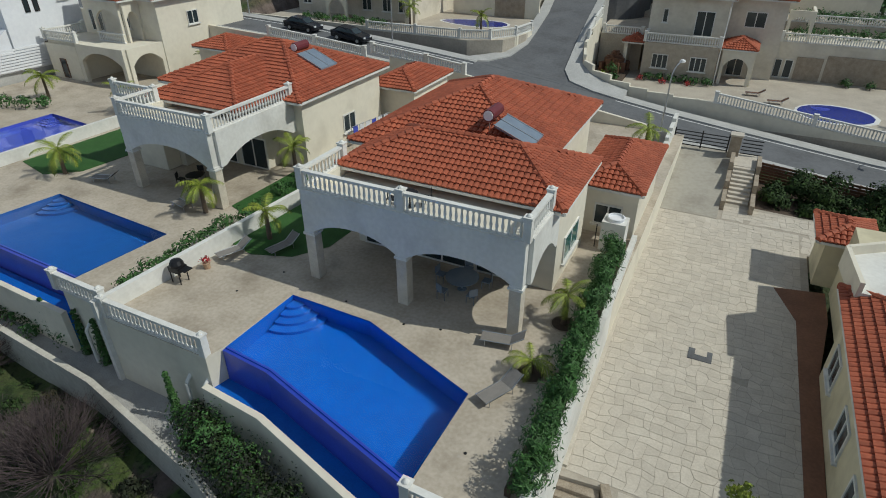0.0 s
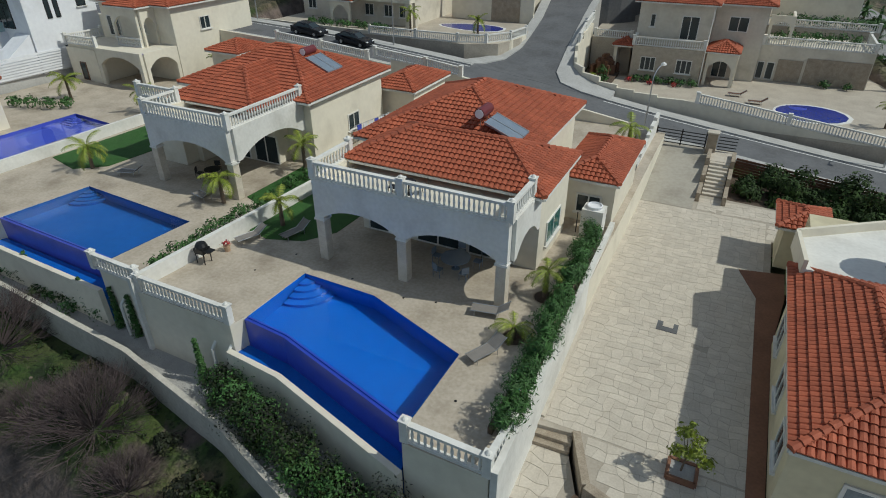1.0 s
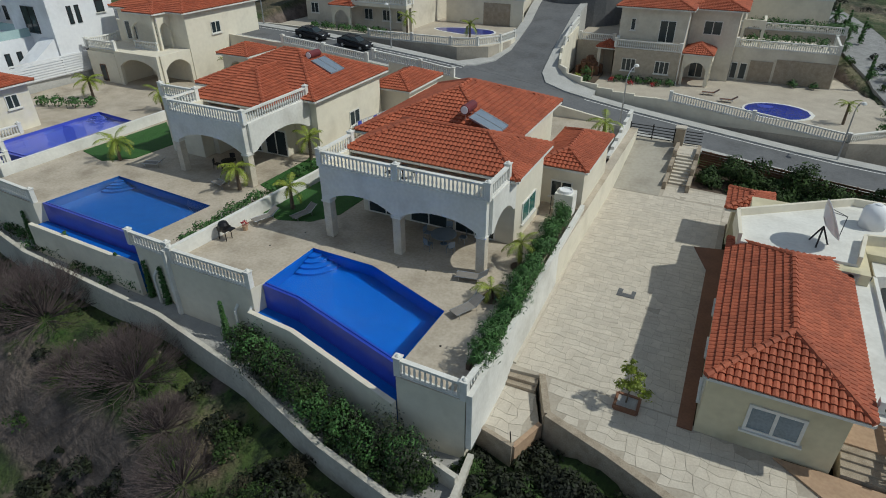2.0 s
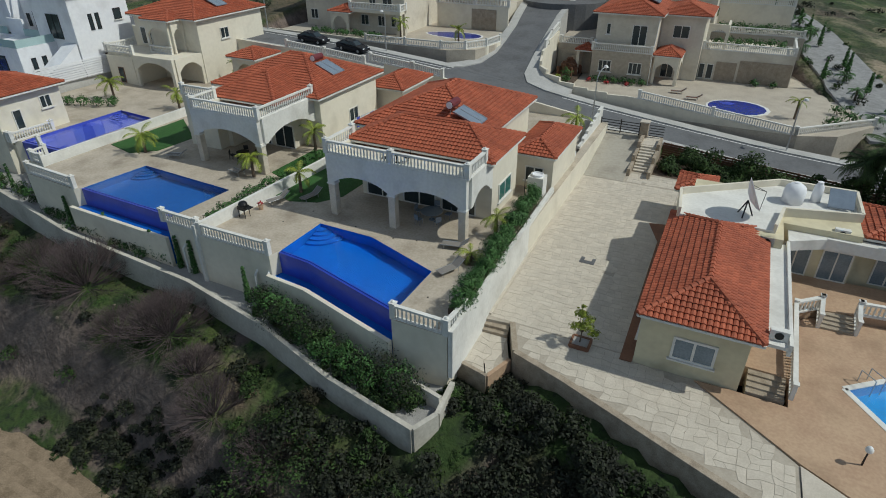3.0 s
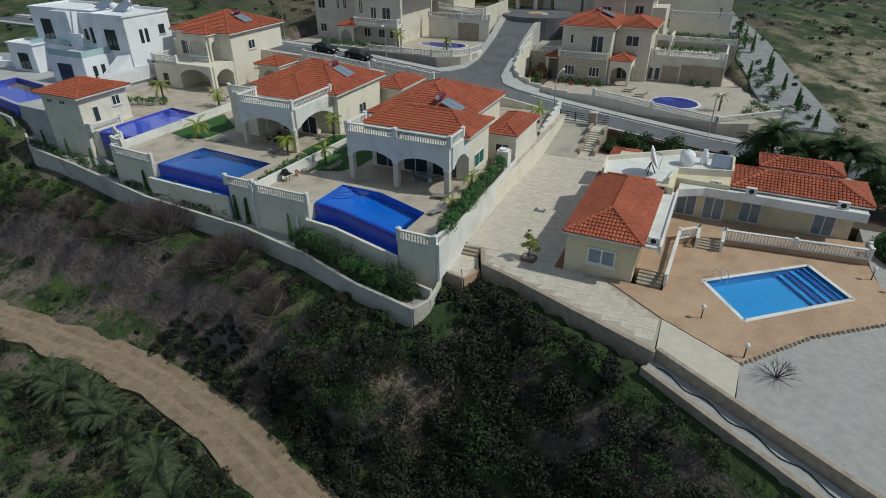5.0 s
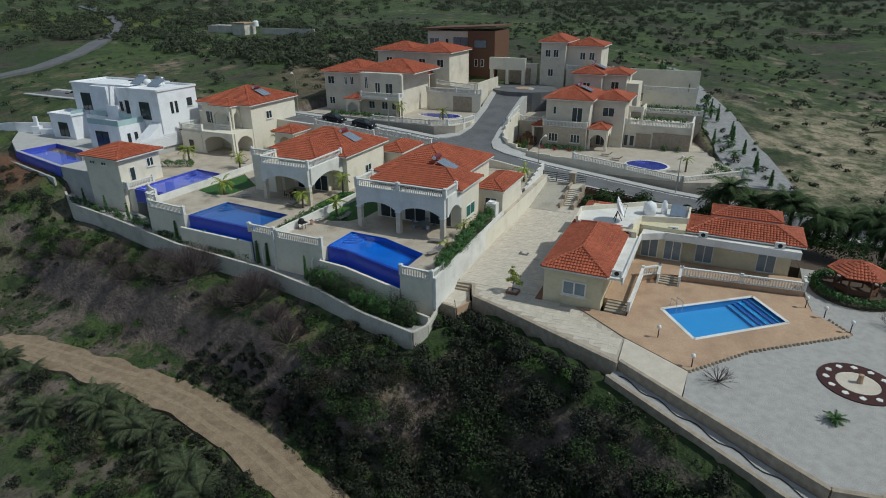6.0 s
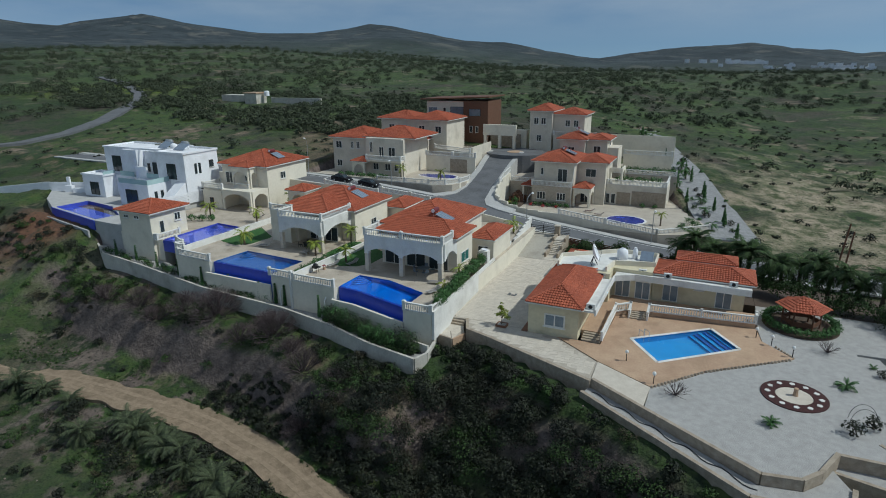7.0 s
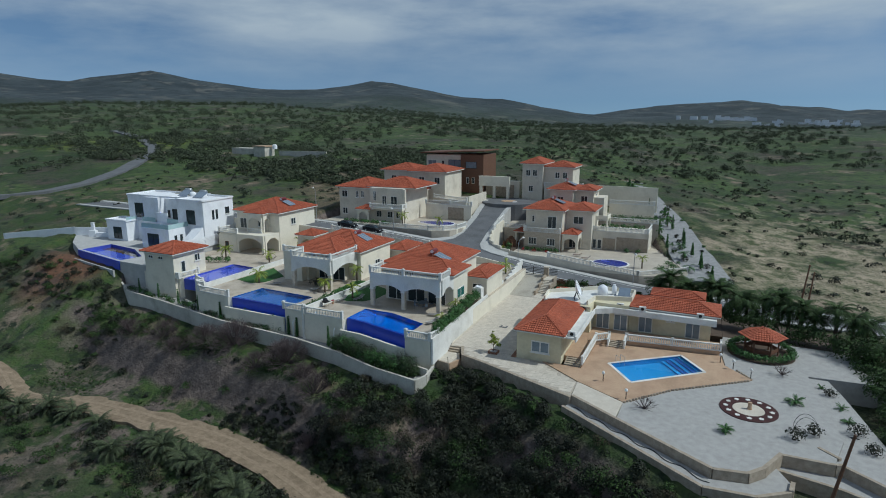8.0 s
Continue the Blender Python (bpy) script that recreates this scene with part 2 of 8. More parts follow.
def piece(name, data, parent, u, v, z, turn=0.0, scale=(1, 1, 1)):
    """An alike piece that shares its mesh data."""
    ob = new(name, data)
    ob.parent = parent
    o = ORIGIN[parent]
    ob.matrix_local = Matrix.LocRotScale((u - o[0], v - o[1], z - o[2]), Euler((0, 0, turn)), scale)
    return ob


def single(name, mesh, mat, label, category, group="", kind="", smooth=False):
    """A thing or piece of the setting made of one mesh."""
    us, vs, zs = zip(*mesh.v)
    o = ((min(us) + max(us)) / 2, (min(vs) + max(vs)) / 2, min(zs))
    ob = new(name, mesh.data(name, mat, o, smooth))
    ob.matrix_world = ROT @ Matrix.Translation((o[0] + LOT[0], o[1] + LOT[1], o[2] + LOT[2]))
    ORIGIN[ob] = o
    return tagged(ob, label, category, group, kind)


# ---- the lie of the land ----
def lerp_table(x, xs, ys):
    return float(np.interp(x, xs, ys))


RIM_U = [-400, -150, -105, -84, -72, -64, -40, -25, -16.4, -9.5, -3.4, -1.8, 0.5, 2, 15, 30, 36, 60, 200, 900]
RIM_V = [70, 32, 25, 22.5, 19.5, 16.0, 13.2, 12.0, 10.2, 8.0, 6.3, 6.6, 10.5, 12.2, 5.9, -4.0, -6.5, -17, -60, -200]
ROAD_U, ROAD_Z = [-300, -120, -60, -44, -27, -14, -4, 14, 25, 40, 300], [7, 4.5, 4.4, 3.7, 2.2, 0.7, -0.8, -2.9, -3.7, -4.6, -8.0]


def road_z(u):
    return lerp_table(u, ROAD_U, ROAD_Z)


def hill_z(u, v):
    """Open ground north of the road."""
    d = v - 58
    z = road_z(u) + 0.105 * min(d, 52) + 0.02 * max(0, d - 52)
    if u > 24:
        z -= min(1.0, (u - 24) / 25) * min(d, 60) * 0.05
    return z


AZ_PX = [-400, 0, 160, 320, 480, 540, 620, 700, 790, 900, 1000, 1080, 1150, 1200, 1340, 1430, 1520, 1900]
EL_RIDGE = [.066, .078, .060, .077, .050, .044, .046, .057, .046, .030, .018, .004, .018, .023, .026, .019, .010, .02]
EL_MID = [.042, .046, .036, .030, .034, .036, .040, .048, .040, .026, .012, .000, .000, .000, -.002, -.008, -.010, -.012]
EL_PLAIN = [.020, .020, .022, .026, .024, .018, .012, .010, .004, -.006, -.012, -.016, -.016, -.016, -.016, -.018, -.018, -.02]


def track_d(u):
    """How far in front of the bank's rim the dirt track runs."""
    return lerp_table(u, [-110, -62, -50, -34, -16, -4], [26, 19.5, 16.6, 14.2, 13.8, 14.0])


def ground_z(u, v):
    vr = lerp_table(u, RIM_U, RIM_V)
    d = vr - v
    x, y = u * math.cos(TURN) - v * math.sin(TURN), u * math.sin(TURN) + v * math.cos(TURN)
    rough = 0.75 * noise.noise((u * 0.16, v * 0.16, 3.1)) + 0.4 * noise.noise((u * 0.5, v * 0.5, 7.7)) + 0.2 * noise.noise((u * 1.1, v * 1.1, 2.2))
    if d > -0.8:
        left = lerp_table(d, [-1, 0, 4.0, 6.6, 8.8, 11.2, 12.5, 17, 26, 60, 300], [-5.0, -5.3, -6.5, -7.7, -11.8, -12.9, -13.0, -13.1, -14.6, -19, -30])
        right = lerp_table(d, [-1, 0, 2, 6, 14, 26, 60, 300], [-3.3, -3.5, -4.2, -7.6, -13.0, -15.5, -19, -30])
        k = min(1.0, max(0.0, (u + 4) / 6))
        road = max(0.0, 1 - abs(d - track_d(u)) / 2.8) * (1 - k)
        kl = min(1.0, max(0.0, (-66 - u) / 10))
        left = left * (1 - kl) + kl * lerp_table(d, [-1, 0, 5, 12, 20, 30, 60, 300], [-0.2, -0.4, -2.6, -7.5, -11.5, -14, -19, -30])
        return left * (1 - k) + right * k + rough * min(1.0, 0.2 + max(0, d) * 0.35) * (1 - min(1.0, road * 1.6))
    foot = (-0.4 if u < -72 else -5.3) if u < -3 else -3.6
    built = -106 < u < 47
    if v < 51.0:
        k = (v - vr) / (51.0 - vr)
        z = foot * (1 - k) + (road_z(u) - 0.1) * k
        if -106 < u < -3 and v < 50.3:
            z = min(z, 0.7 if u < -69 else 0.2)
        return z - (0.9 * min(1, (v - vr) / 2) * min(1.0, (51.0 - v) / 1.5 + 0.25) if built else -rough * min(1, k * 4))
    z = hill_z(u, v) if v > 58 else road_z(u)
    z -= 0.12
    if -60 < u < 26 and 58.5 < v < 99:
        z -= 4.5 * min(1.0, (u + 60) / 3, max(0.0, (22.6 - 0.267 * (v - 66) - u) / 2), (v - 58.5) / 1.0, (99 - v) / 4)
    r = math.hypot(x - 1.6, y + 58)
    dep = max(60.0, y + 58)
    if v > 58:
        z += rough * 0.8 * min(1.0, (v - 58) / 60) * (1.0 if r > 150 or u > 24 else 0.0)
    if r > 170:
        px = 784 + 1040 * (x - 1.6) / max(1.0, y + 58) if y > -57 else (-400 if x < 0 else 1900)
        k = min(1.0, (r - 170) / 600)
        k = k * k * (3 - 2 * k)
        zf = 26.8 + dep * lerp_table(px, AZ_PX, EL_PLAIN)
        z = z * (1 - k) + zf * k + 5 * noise.noise((u * 0.012, v * 0.012, 1.5)) * k
        if r > 900:
            k2 = min(1.0, (r - 900) / 700)
            z += dep * max(0, lerp_table(px, AZ_PX, EL_MID) - lerp_table(px, AZ_PX, EL_PLAIN)) * k2 * k2 * (3 - 2 * k2)
            z += 14 * noise.noise((u * 0.004, v * 0.004, 9.5)) * k2
        if r > 1900:
            k3 = min(1.0, (r - 1900) / 900)
            z += dep * max(0, lerp_table(px, AZ_PX, EL_RIDGE) - lerp_table(px, AZ_PX, EL_MID)) * k3 * k3 * (3 - 2 * k3)
            z += (16 * noise.noise((u * 0.003, v * 0.003, 4.5)) + 9 * noise.noise((u * 0.009, v * 0.009, 6.5))) * k3
    return z


def axis(lo, hi, step, far0, far1):
    out = list(np.arange(lo, hi + 0.01, step))
    s, a = step, lo
    while a > far0:
        s *= 1.09
        a -= s
        out.insert(0, a)
    s, a = step, hi
    while a < far1:
        s *= 1.06
        a += s
        out.append(a)
    return out


us, vs = axis(-112, 62, 1.0, -2800, 2800), axis(-30, 130, 1.0, -260, 3400)
gm = Mesh()
gm.v = [(u, v, ground_z(u, v)) for v in vs for u in us]
nu = len(us)
gm.f = [(j * nu + i, j * nu + i + 1, (j + 1) * nu + i + 1, (j + 1) * nu + i) for j in range(len(vs) - 1) for i in range(nu - 1)]
def ground_material():
    """Grass, dry scrub soil, pale rock on steep banks."""
    m = bpy.data.materials.new("hillside_ground")
    m.use_nodes = True
    n, l = m.node_tree.nodes, m.node_tree.links
    b = n["Principled BSDF"]
    b.inputs["Roughness"].default_value = 0.95
    co = n.new("ShaderNodeTexCoord")

    def noise_mask(scale, lo, hi, detail=8):
        t, r = n.new("ShaderNodeTexNoise"), n.new("ShaderNodeMapRange")
        t.inputs["Scale"].default_value, t.inputs["Detail"].default_value = scale, detail
        t.inputs["Roughness"].default_value = 0.62
        r.inputs["From Min"].default_value, r.inputs["From Max"].default_value = lo, hi
        l.new(co.outputs["Object"], t.inputs["Vector"])
        l.new(t.outputs["Fac"], r.inputs["Value"])
        return r.outputs[0]

    def mix(f, a, c):
        x = n.new("ShaderNodeMixRGB")
        l.new(f, x.inputs["Fac"])
        for k, s in (("Color1", a), ("Color2", c)):
            if isinstance(s, tuple):
                x.inputs[k].default_value = (*s, 1)
            else:
                l.new(s, x.inputs[k])
        return x.outputs["Color"]

    green = mix(noise_mask(0.9, 0.3, 0.7), (0.016, 0.042, 0.007), (0.040, 0.064, 0.014))
    dry = mix(noise_mask(1.3, 0.35, 0.65), (0.085, 0.066, 0.050), (0.034, 0.032, 0.020))
    c = mix(noise_mask(0.045, 0.46, 0.62), green, dry)
    fresh = mix(noise_mask(0.5, 0.35, 0.65), (0.036, 0.078, 0.014), (0.070, 0.092, 0.024))
    c = mix(noise_mask(0.03, 0.47, 0.57), c, fresh)
    tan = mix(noise_mask(0.6, 0.35, 0.65), (0.26, 0.20, 0.145), (0.15, 0.11, 0.075))
    c = mix(noise_mask(0.07, 0.58, 0.66), c, tan)
    c = mix(noise_mask(0.35, 0.52, 0.62), c, (0.014, 0.026, 0.008))
    spot, sr = n.new("ShaderNodeVectorMath"), n.new("ShaderNodeMapRange")
    spot.operation = "DISTANCE"
    spot.inputs[1].default_value = (47, 92, 0)
    sr.inputs["From Min"].default_value, sr.inputs["From Max"].default_value = 52, 14
    l.new(co.outputs["Object"], spot.inputs[0])
    l.new(spot.outputs["Value"], sr.inputs["Value"])
    both = n.new("ShaderNodeMath")
    both.operation = "MULTIPLY"
    l.new(sr.outputs[0], both.inputs[0])
    l.new(noise_mask(0.06, 0.41, 0.53), both.inputs[1])
    bare = mix(noise_mask(0.35, 0.42, 0.6), (0.36, 0.295, 0.21), (0.065, 0.08, 0.028))
    c = mix(both.outputs[0], c, bare)
    for place, r0, r1, tone, tone2, f0, f1 in (((-88, 22, -0.5), 14, 6, (0.20, 0.095, 0.050), (0.11, 0.055, 0.03), 0.30, 0.44), ((-45, 8, -8), 40, 16, (0.17, 0.135, 0.11), (0.095, 0.075, 0.06), 0.50, 0.58),
                                               ((-28, 4, -10), 26, 12, (0.13, 0.10, 0.085), (0.07, 0.055, 0.046), 0.52, 0.60), ((-60, 92, 5), 30, 10, (0.22, 0.16, 0.10), (0.13, 0.095, 0.06), 0.40, 0.52),
                                               ((66, 74, -4), 34, 12, (0.38, 0.31, 0.225), (0.12, 0.115, 0.06), 0.45, 0.53), ((62, 128, 0), 50, 20, (0.34, 0.28, 0.20), (0.11, 0.105, 0.055), 0.52, 0.58),
                                               ((-130, 62, 4), 34, 14, (0.17, 0.125, 0.085), (0.075, 0.075, 0.03), 0.52, 0.60), ((-236, 150, 16), 46, 22, (0.16, 0.20, 0.012), (0.07, 0.10, 0.012), 0.46, 0.56)):
        far_off, rr = n.new("ShaderNodeVectorMath"), n.new("ShaderNodeMapRange")
        far_off.operation = "DISTANCE"
        far_off.inputs[1].default_value = place
        rr.inputs["From Min"].default_value, rr.inputs["From Max"].default_value = r0, r1
        l.new(co.outputs["Object"], far_off.inputs[0])
        l.new(far_off.outputs["Value"], rr.inputs["Value"])
        mm = n.new("ShaderNodeMath")
        mm.operation = "MULTIPLY"
        l.new(rr.outputs[0], mm.inputs[0])
        l.new(noise_mask(0.22, f0, f1), mm.inputs[1])
        c = mix(mm.outputs[0], c, mix(noise_mask(1.1, 0.35, 0.65), tone, tone2))
    c = mix(noise_mask(2.2, 0.56, 0.66), c, (0.010, 0.018, 0.006))
    geo, sep, steep = n.new("ShaderNodeNewGeometry"), n.new("ShaderNodeSeparateXYZ"), n.new("ShaderNodeMapRange")
    l.new(geo.outputs["Normal"], sep.inputs[0])
    l.new(sep.outputs["Z"], steep.inputs["Value"])
    steep.inputs["From Min"].default_value, steep.inputs["From Max"].default_value = 0.84, 0.70
    rock = mix(noise_mask(0.8, 0.35, 0.65), (0.175, 0.136, 0.116), (0.075, 0.058, 0.050))
    c = mix(steep.outputs[0], c, rock)
    # Far hills: mottled scrub plus blue-grey aerial haze painted into the colour by distance.
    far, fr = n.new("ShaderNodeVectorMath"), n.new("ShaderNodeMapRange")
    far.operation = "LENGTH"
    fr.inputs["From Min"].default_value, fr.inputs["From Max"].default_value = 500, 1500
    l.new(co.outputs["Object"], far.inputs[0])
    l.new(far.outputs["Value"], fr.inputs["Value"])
    hazy_maquis = mix(noise_mask(0.006, 0.38, 0.62), (0.015, 0.025, 0.030), (0.046, 0.060, 0.064))
    hazy_maquis = mix(noise_mask(0.02, 0.47, 0.62, 10), hazy_maquis, (0.013, 0.021, 0.024))
    hazy_maquis = mix(noise_mask(0.011, 0.56, 0.64, 10), hazy_maquis, (0.095, 0.095, 0.085))
    c = mix(fr.outputs[0], c, hazy_maquis)
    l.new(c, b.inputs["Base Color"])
    t, bp = n.new("ShaderNodeTexNoise"), n.new("ShaderNodeBump")
    t.inputs["Scale"].default_value, t.inputs["Detail"].default_value = 2.5, 10
    bp.inputs["Strength"].default_value, bp.inputs["Distance"].default_value = 0.9, 0.3
    l.new(co.outputs["Object"], t.inputs["Vector"])
    l.new(t.outputs["Fac"], bp.inputs["Height"])
    l.new(bp.outputs["Normal"], b.inputs["Normal"])
    return m


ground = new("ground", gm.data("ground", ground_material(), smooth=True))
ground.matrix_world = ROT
tagged(ground, "rolling scrub hillside with grass, bare soil and hills beyond", "ground", kind="structure")


def strip(name, mat, line, width, lift, label, category="road", depth=0.25, zfun=None):
    """A road or path laid along points of the plan."""
    m, n = Mesh(), len(line)
    L, R = [], []
    for i, (u, v, z) in enumerate(line):
        a, b = line[max(0, i - 1)], line[min(n - 1, i + 1)]
        dx, dy = b[0] - a[0], b[1] - a[1]
        d = math.hypot(dx, dy)
        w = width[i] / 2 if isinstance(width, (list, tuple)) else width / 2
        L.append((u - dy / d * w, v + dx / d * w, z + lift))
        R.append((u + dy / d * w, v - dx / d * w, z + lift))
    if zfun:
        L, R = [(u, v, zfun(u, v) + lift) for u, v, z in L], [(u, v, zfun(u, v) + lift) for u, v, z in R]
    low = [(u, v, z - depth) for u, v, z in L + R]
    vs = L + R + low
    fs = []
    for i in range(n - 1):
        fs += [(n + i, n + i + 1, i + 1, i), (i, i + 1, 2 * n + i + 1, 2 * n + i), (n + i + 1, n + i, 3 * n + i, 3 * n + i + 1)]
    m.add(vs, fs + [(n, 0, 2 * n, 3 * n), (n - 1, 2 * n - 1, 4 * n - 1, 3 * n - 1)])
    return single(name, m, mat, label, category, kind="structure")


ROAD_LINE = [(u, 54.7, road_z(u)) for u in range(-130, 61, 5)]
strip("road", ASPHALT, ROAD_LINE, 5.6, 0.02, "grey asphalt street running past the villas")
strip("pavement_1", CONCRETE, [(u, 51.3, z) for u, v, z in ROAD_LINE], 1.2, 0.14, "pale concrete pavement with a kerb", "pavement")
strip("pavement_2", CONCRETE, [(u, 58.3, z) for u, v, z in ROAD_LINE if u <= -24], 1.6, 0.14, "pale concrete pavement with a kerb", "pavement")
strip("pavement_3", CONCRETE, [(u, 58.3, z) for u, v, z in ROAD_LINE if u >= -10], 1.6, 0.14, "pale concrete pavement with a kerb", "pavement")
strip("trim_1", PAINT, [(u, 57.1, z) for u, v, z in ROAD_LINE if u <= -25], 0.14, 0.028, "white painted edge line on the street", "road marking", 0.01)
strip("trim_6", PAINT, [(u, 57.1, z) for u, v, z in ROAD_LINE if u >= -10], 0.14, 0.028, "white painted edge line on the street", "road marking", 0.01)


def lane_z(v):
    """Height of the side street's crown."""
    return road_z(-18) + 0.155 * max(0.0, v - 58)


def side_z(u, v):
    """The side street leaves the sloping street flush and then climbs."""
    k = min(1.0, max(0.0, (v - 58) / 9))
    return road_z(u) * (1 - k) + lane_z(v) * k


def ribbon(name, mat, left, right, lift, label, category):
    """A paved sheet between two edge lines of the plan."""
    m, n = Mesh(), len(left)
    top = [(u, v, side_z(u, v) + lift) for u, v in left + right]
    m.add(top + [(u, v, z - 6) for u, v, z in top],
          [f for i in range(n - 1) for f in ((n + i, n + i + 1, i + 1, i), (i, i + 1, 2 * n + i + 1, 2 * n + i), (n + i + 1, n + i, 3 * n + i, 3 * n + i + 1))] + [(n, 0, 2 * n, 3 * n)])
    return single(name, m, mat, label, category, kind="structure")


KERB_W = [(-26.5, 57.45), (-25.2, 58.0), (-24.2, 59.3), (-22.9, 62.5), (-22.3, 66.4), (-22.6, 70), (-23.4, 77), (-24.6, 83.5), (-26, 92)]
KERB_E = [(-9.5, 57.45), (-12.5, 57.7), (-15.1, 58.8), (-16.4, 61.4), (-17.0, 66.4), (-17.5, 70.7), (-18.2, 77), (-18.9, 83.5), (-19.2, 92)]
WALK_W = [(-26.5, 59.2), (-26.2, 60.2), (-25.6, 61.2), (-24.0, 63.6), (-23.5, 66.4), (-23.8, 70), (-24.7, 77), (-25.9, 83.5), (-27.2, 92)]
WALK_E = [(-9.5, 59.9), (-11.6, 60.4), (-13.6, 61.6), (-15.1, 63.4), (-16.0, 66.6), (-16.5, 70.7), (-17.2, 77), (-17.9, 83.5), (-18.2, 92)]
ribbon("road_2", ASPHALT, KERB_W, KERB_E, 0.03, "grey asphalt side street climbing between villas", "road")
ribbon("pavement_4", CONCRETE, WALK_W, KERB_W, 0.16, "pale concrete pavement curving round the corner", "pavement")
ribbon("pavement_5", CONCRETE, KERB_E, WALK_E, 0.16, "pale concrete pavement curving round the corner", "pavement")


# ---- parts of houses ----
def tile_arcs(poly, step_u=0.30, step_v=0.38):
    """Half-round clay tiles over a sloping polygon: poly in plan metres, first edge is the eave."""
    p = [Vector(q) for q in poly]
    e = (p[1] - p[0]).normalized()
    nrm = e.cross(p[2] - p[0]).normalized()
    if nrm.z < 0:
        nrm = -nrm
    s = nrm.cross(e).normalized()
    if s.z < 0:
        s = -s
    flat = [((q - p[0]).dot(e), (q - p[0]).dot(s)) for q in p]
    a0, a1, b1 = min(q[0] for q in flat), max(q[0] for q in flat), max(q[1] for q in flat)
    out, n = [], len(flat)
    b = -0.05
    while b < b1:
        bm = b + step_v / 2
        cut = []
        for i in range(n):
            (x0, y0), (x1, y1) = flat[i], flat[(i + 1) % n]
            if (y0 <= bm) != (y1 <= bm):
                cut.append(x0 + (bm - y0) / (y1 - y0) * (x1 - x0))
        if len(cut) >= 2:
            lo, hi = min(cut), max(cut)
            k = math.ceil((lo - a0) / step_u - 0.3)
            while a0 + k * step_u < hi + 0.05 and k < 2000:
                out.append((a0 + k * step_u, b))
                k += 1
        b += step_v
    return p[0], e, s, nrm, out


def tile_shape(step_u, step_v):
    """Points of one tile: across the slope, up the slope, off the slope."""
    pts = []
    for b, r, up in ((0.0, 0.56, 0.075), (step_v * 1.12, 0.46, 0.02)):
        for k in range(5):
            t = math.pi * k / 4
            pts.append((-r * step_u * math.cos(t), b, up + 0.11 * math.sin(t) * (1.0 if b == 0 else 0.85)))
    faces = [(k, k + 1, 6 + k, 5 + k) for k in range(4)] + [(4, 3, 2, 1, 0)]
    return pts, faces


def tiles_mesh(polys, step_u=0.30, step_v=0.38, skip=0):
    m = Mesh()
    pts, faces = tile_shape(step_u, step_v)
    for k, poly in enumerate(polys):
        o, e, s, nrm, spots = tile_arcs(poly, step_u, step_v)
        for a, b in spots[skip if k == 0 else 0:]:
            jig = random.uniform(-0.012, 0.012)
            m.add([tuple(o + e * (a + x + jig) + s * (b + y) + nrm * z) for x, y, z in pts], faces)
    return m


def hip_planes(u0, u1, v0, v1, z, rise):
    """The four slopes of a hipped roof, eave edge first."""
    w, d = u1 - u0, v1 - v0
    if w >= d:
        a, b = (u0 + d / 2, (v0 + v1) / 2, z + rise * d / 2), (u1 - d / 2, (v0 + v1) / 2, z + rise * d / 2)
        return [[(u0, v0, z), (u1, v0, z), b, a], [(u1, v0, z), (u1, v1, z), b], [(u1, v1, z), (u0, v1, z), a, b], [(u0, v1, z), (u0, v0, z), a]], a, b
    a, b = ((u0 + u1) / 2, v0 + w / 2, z + rise * w / 2), ((u0 + u1) / 2, v1 - w / 2, z + rise * w / 2)
    return [[(u0, v0, z), (u1, v0, z), a], [(u1, v0, z), (u1, v1, z), b, a], [(u1, v1, z), (u0, v1, z), b], [(u0, v1, z), (u0, v0, z), a, b]], a, b


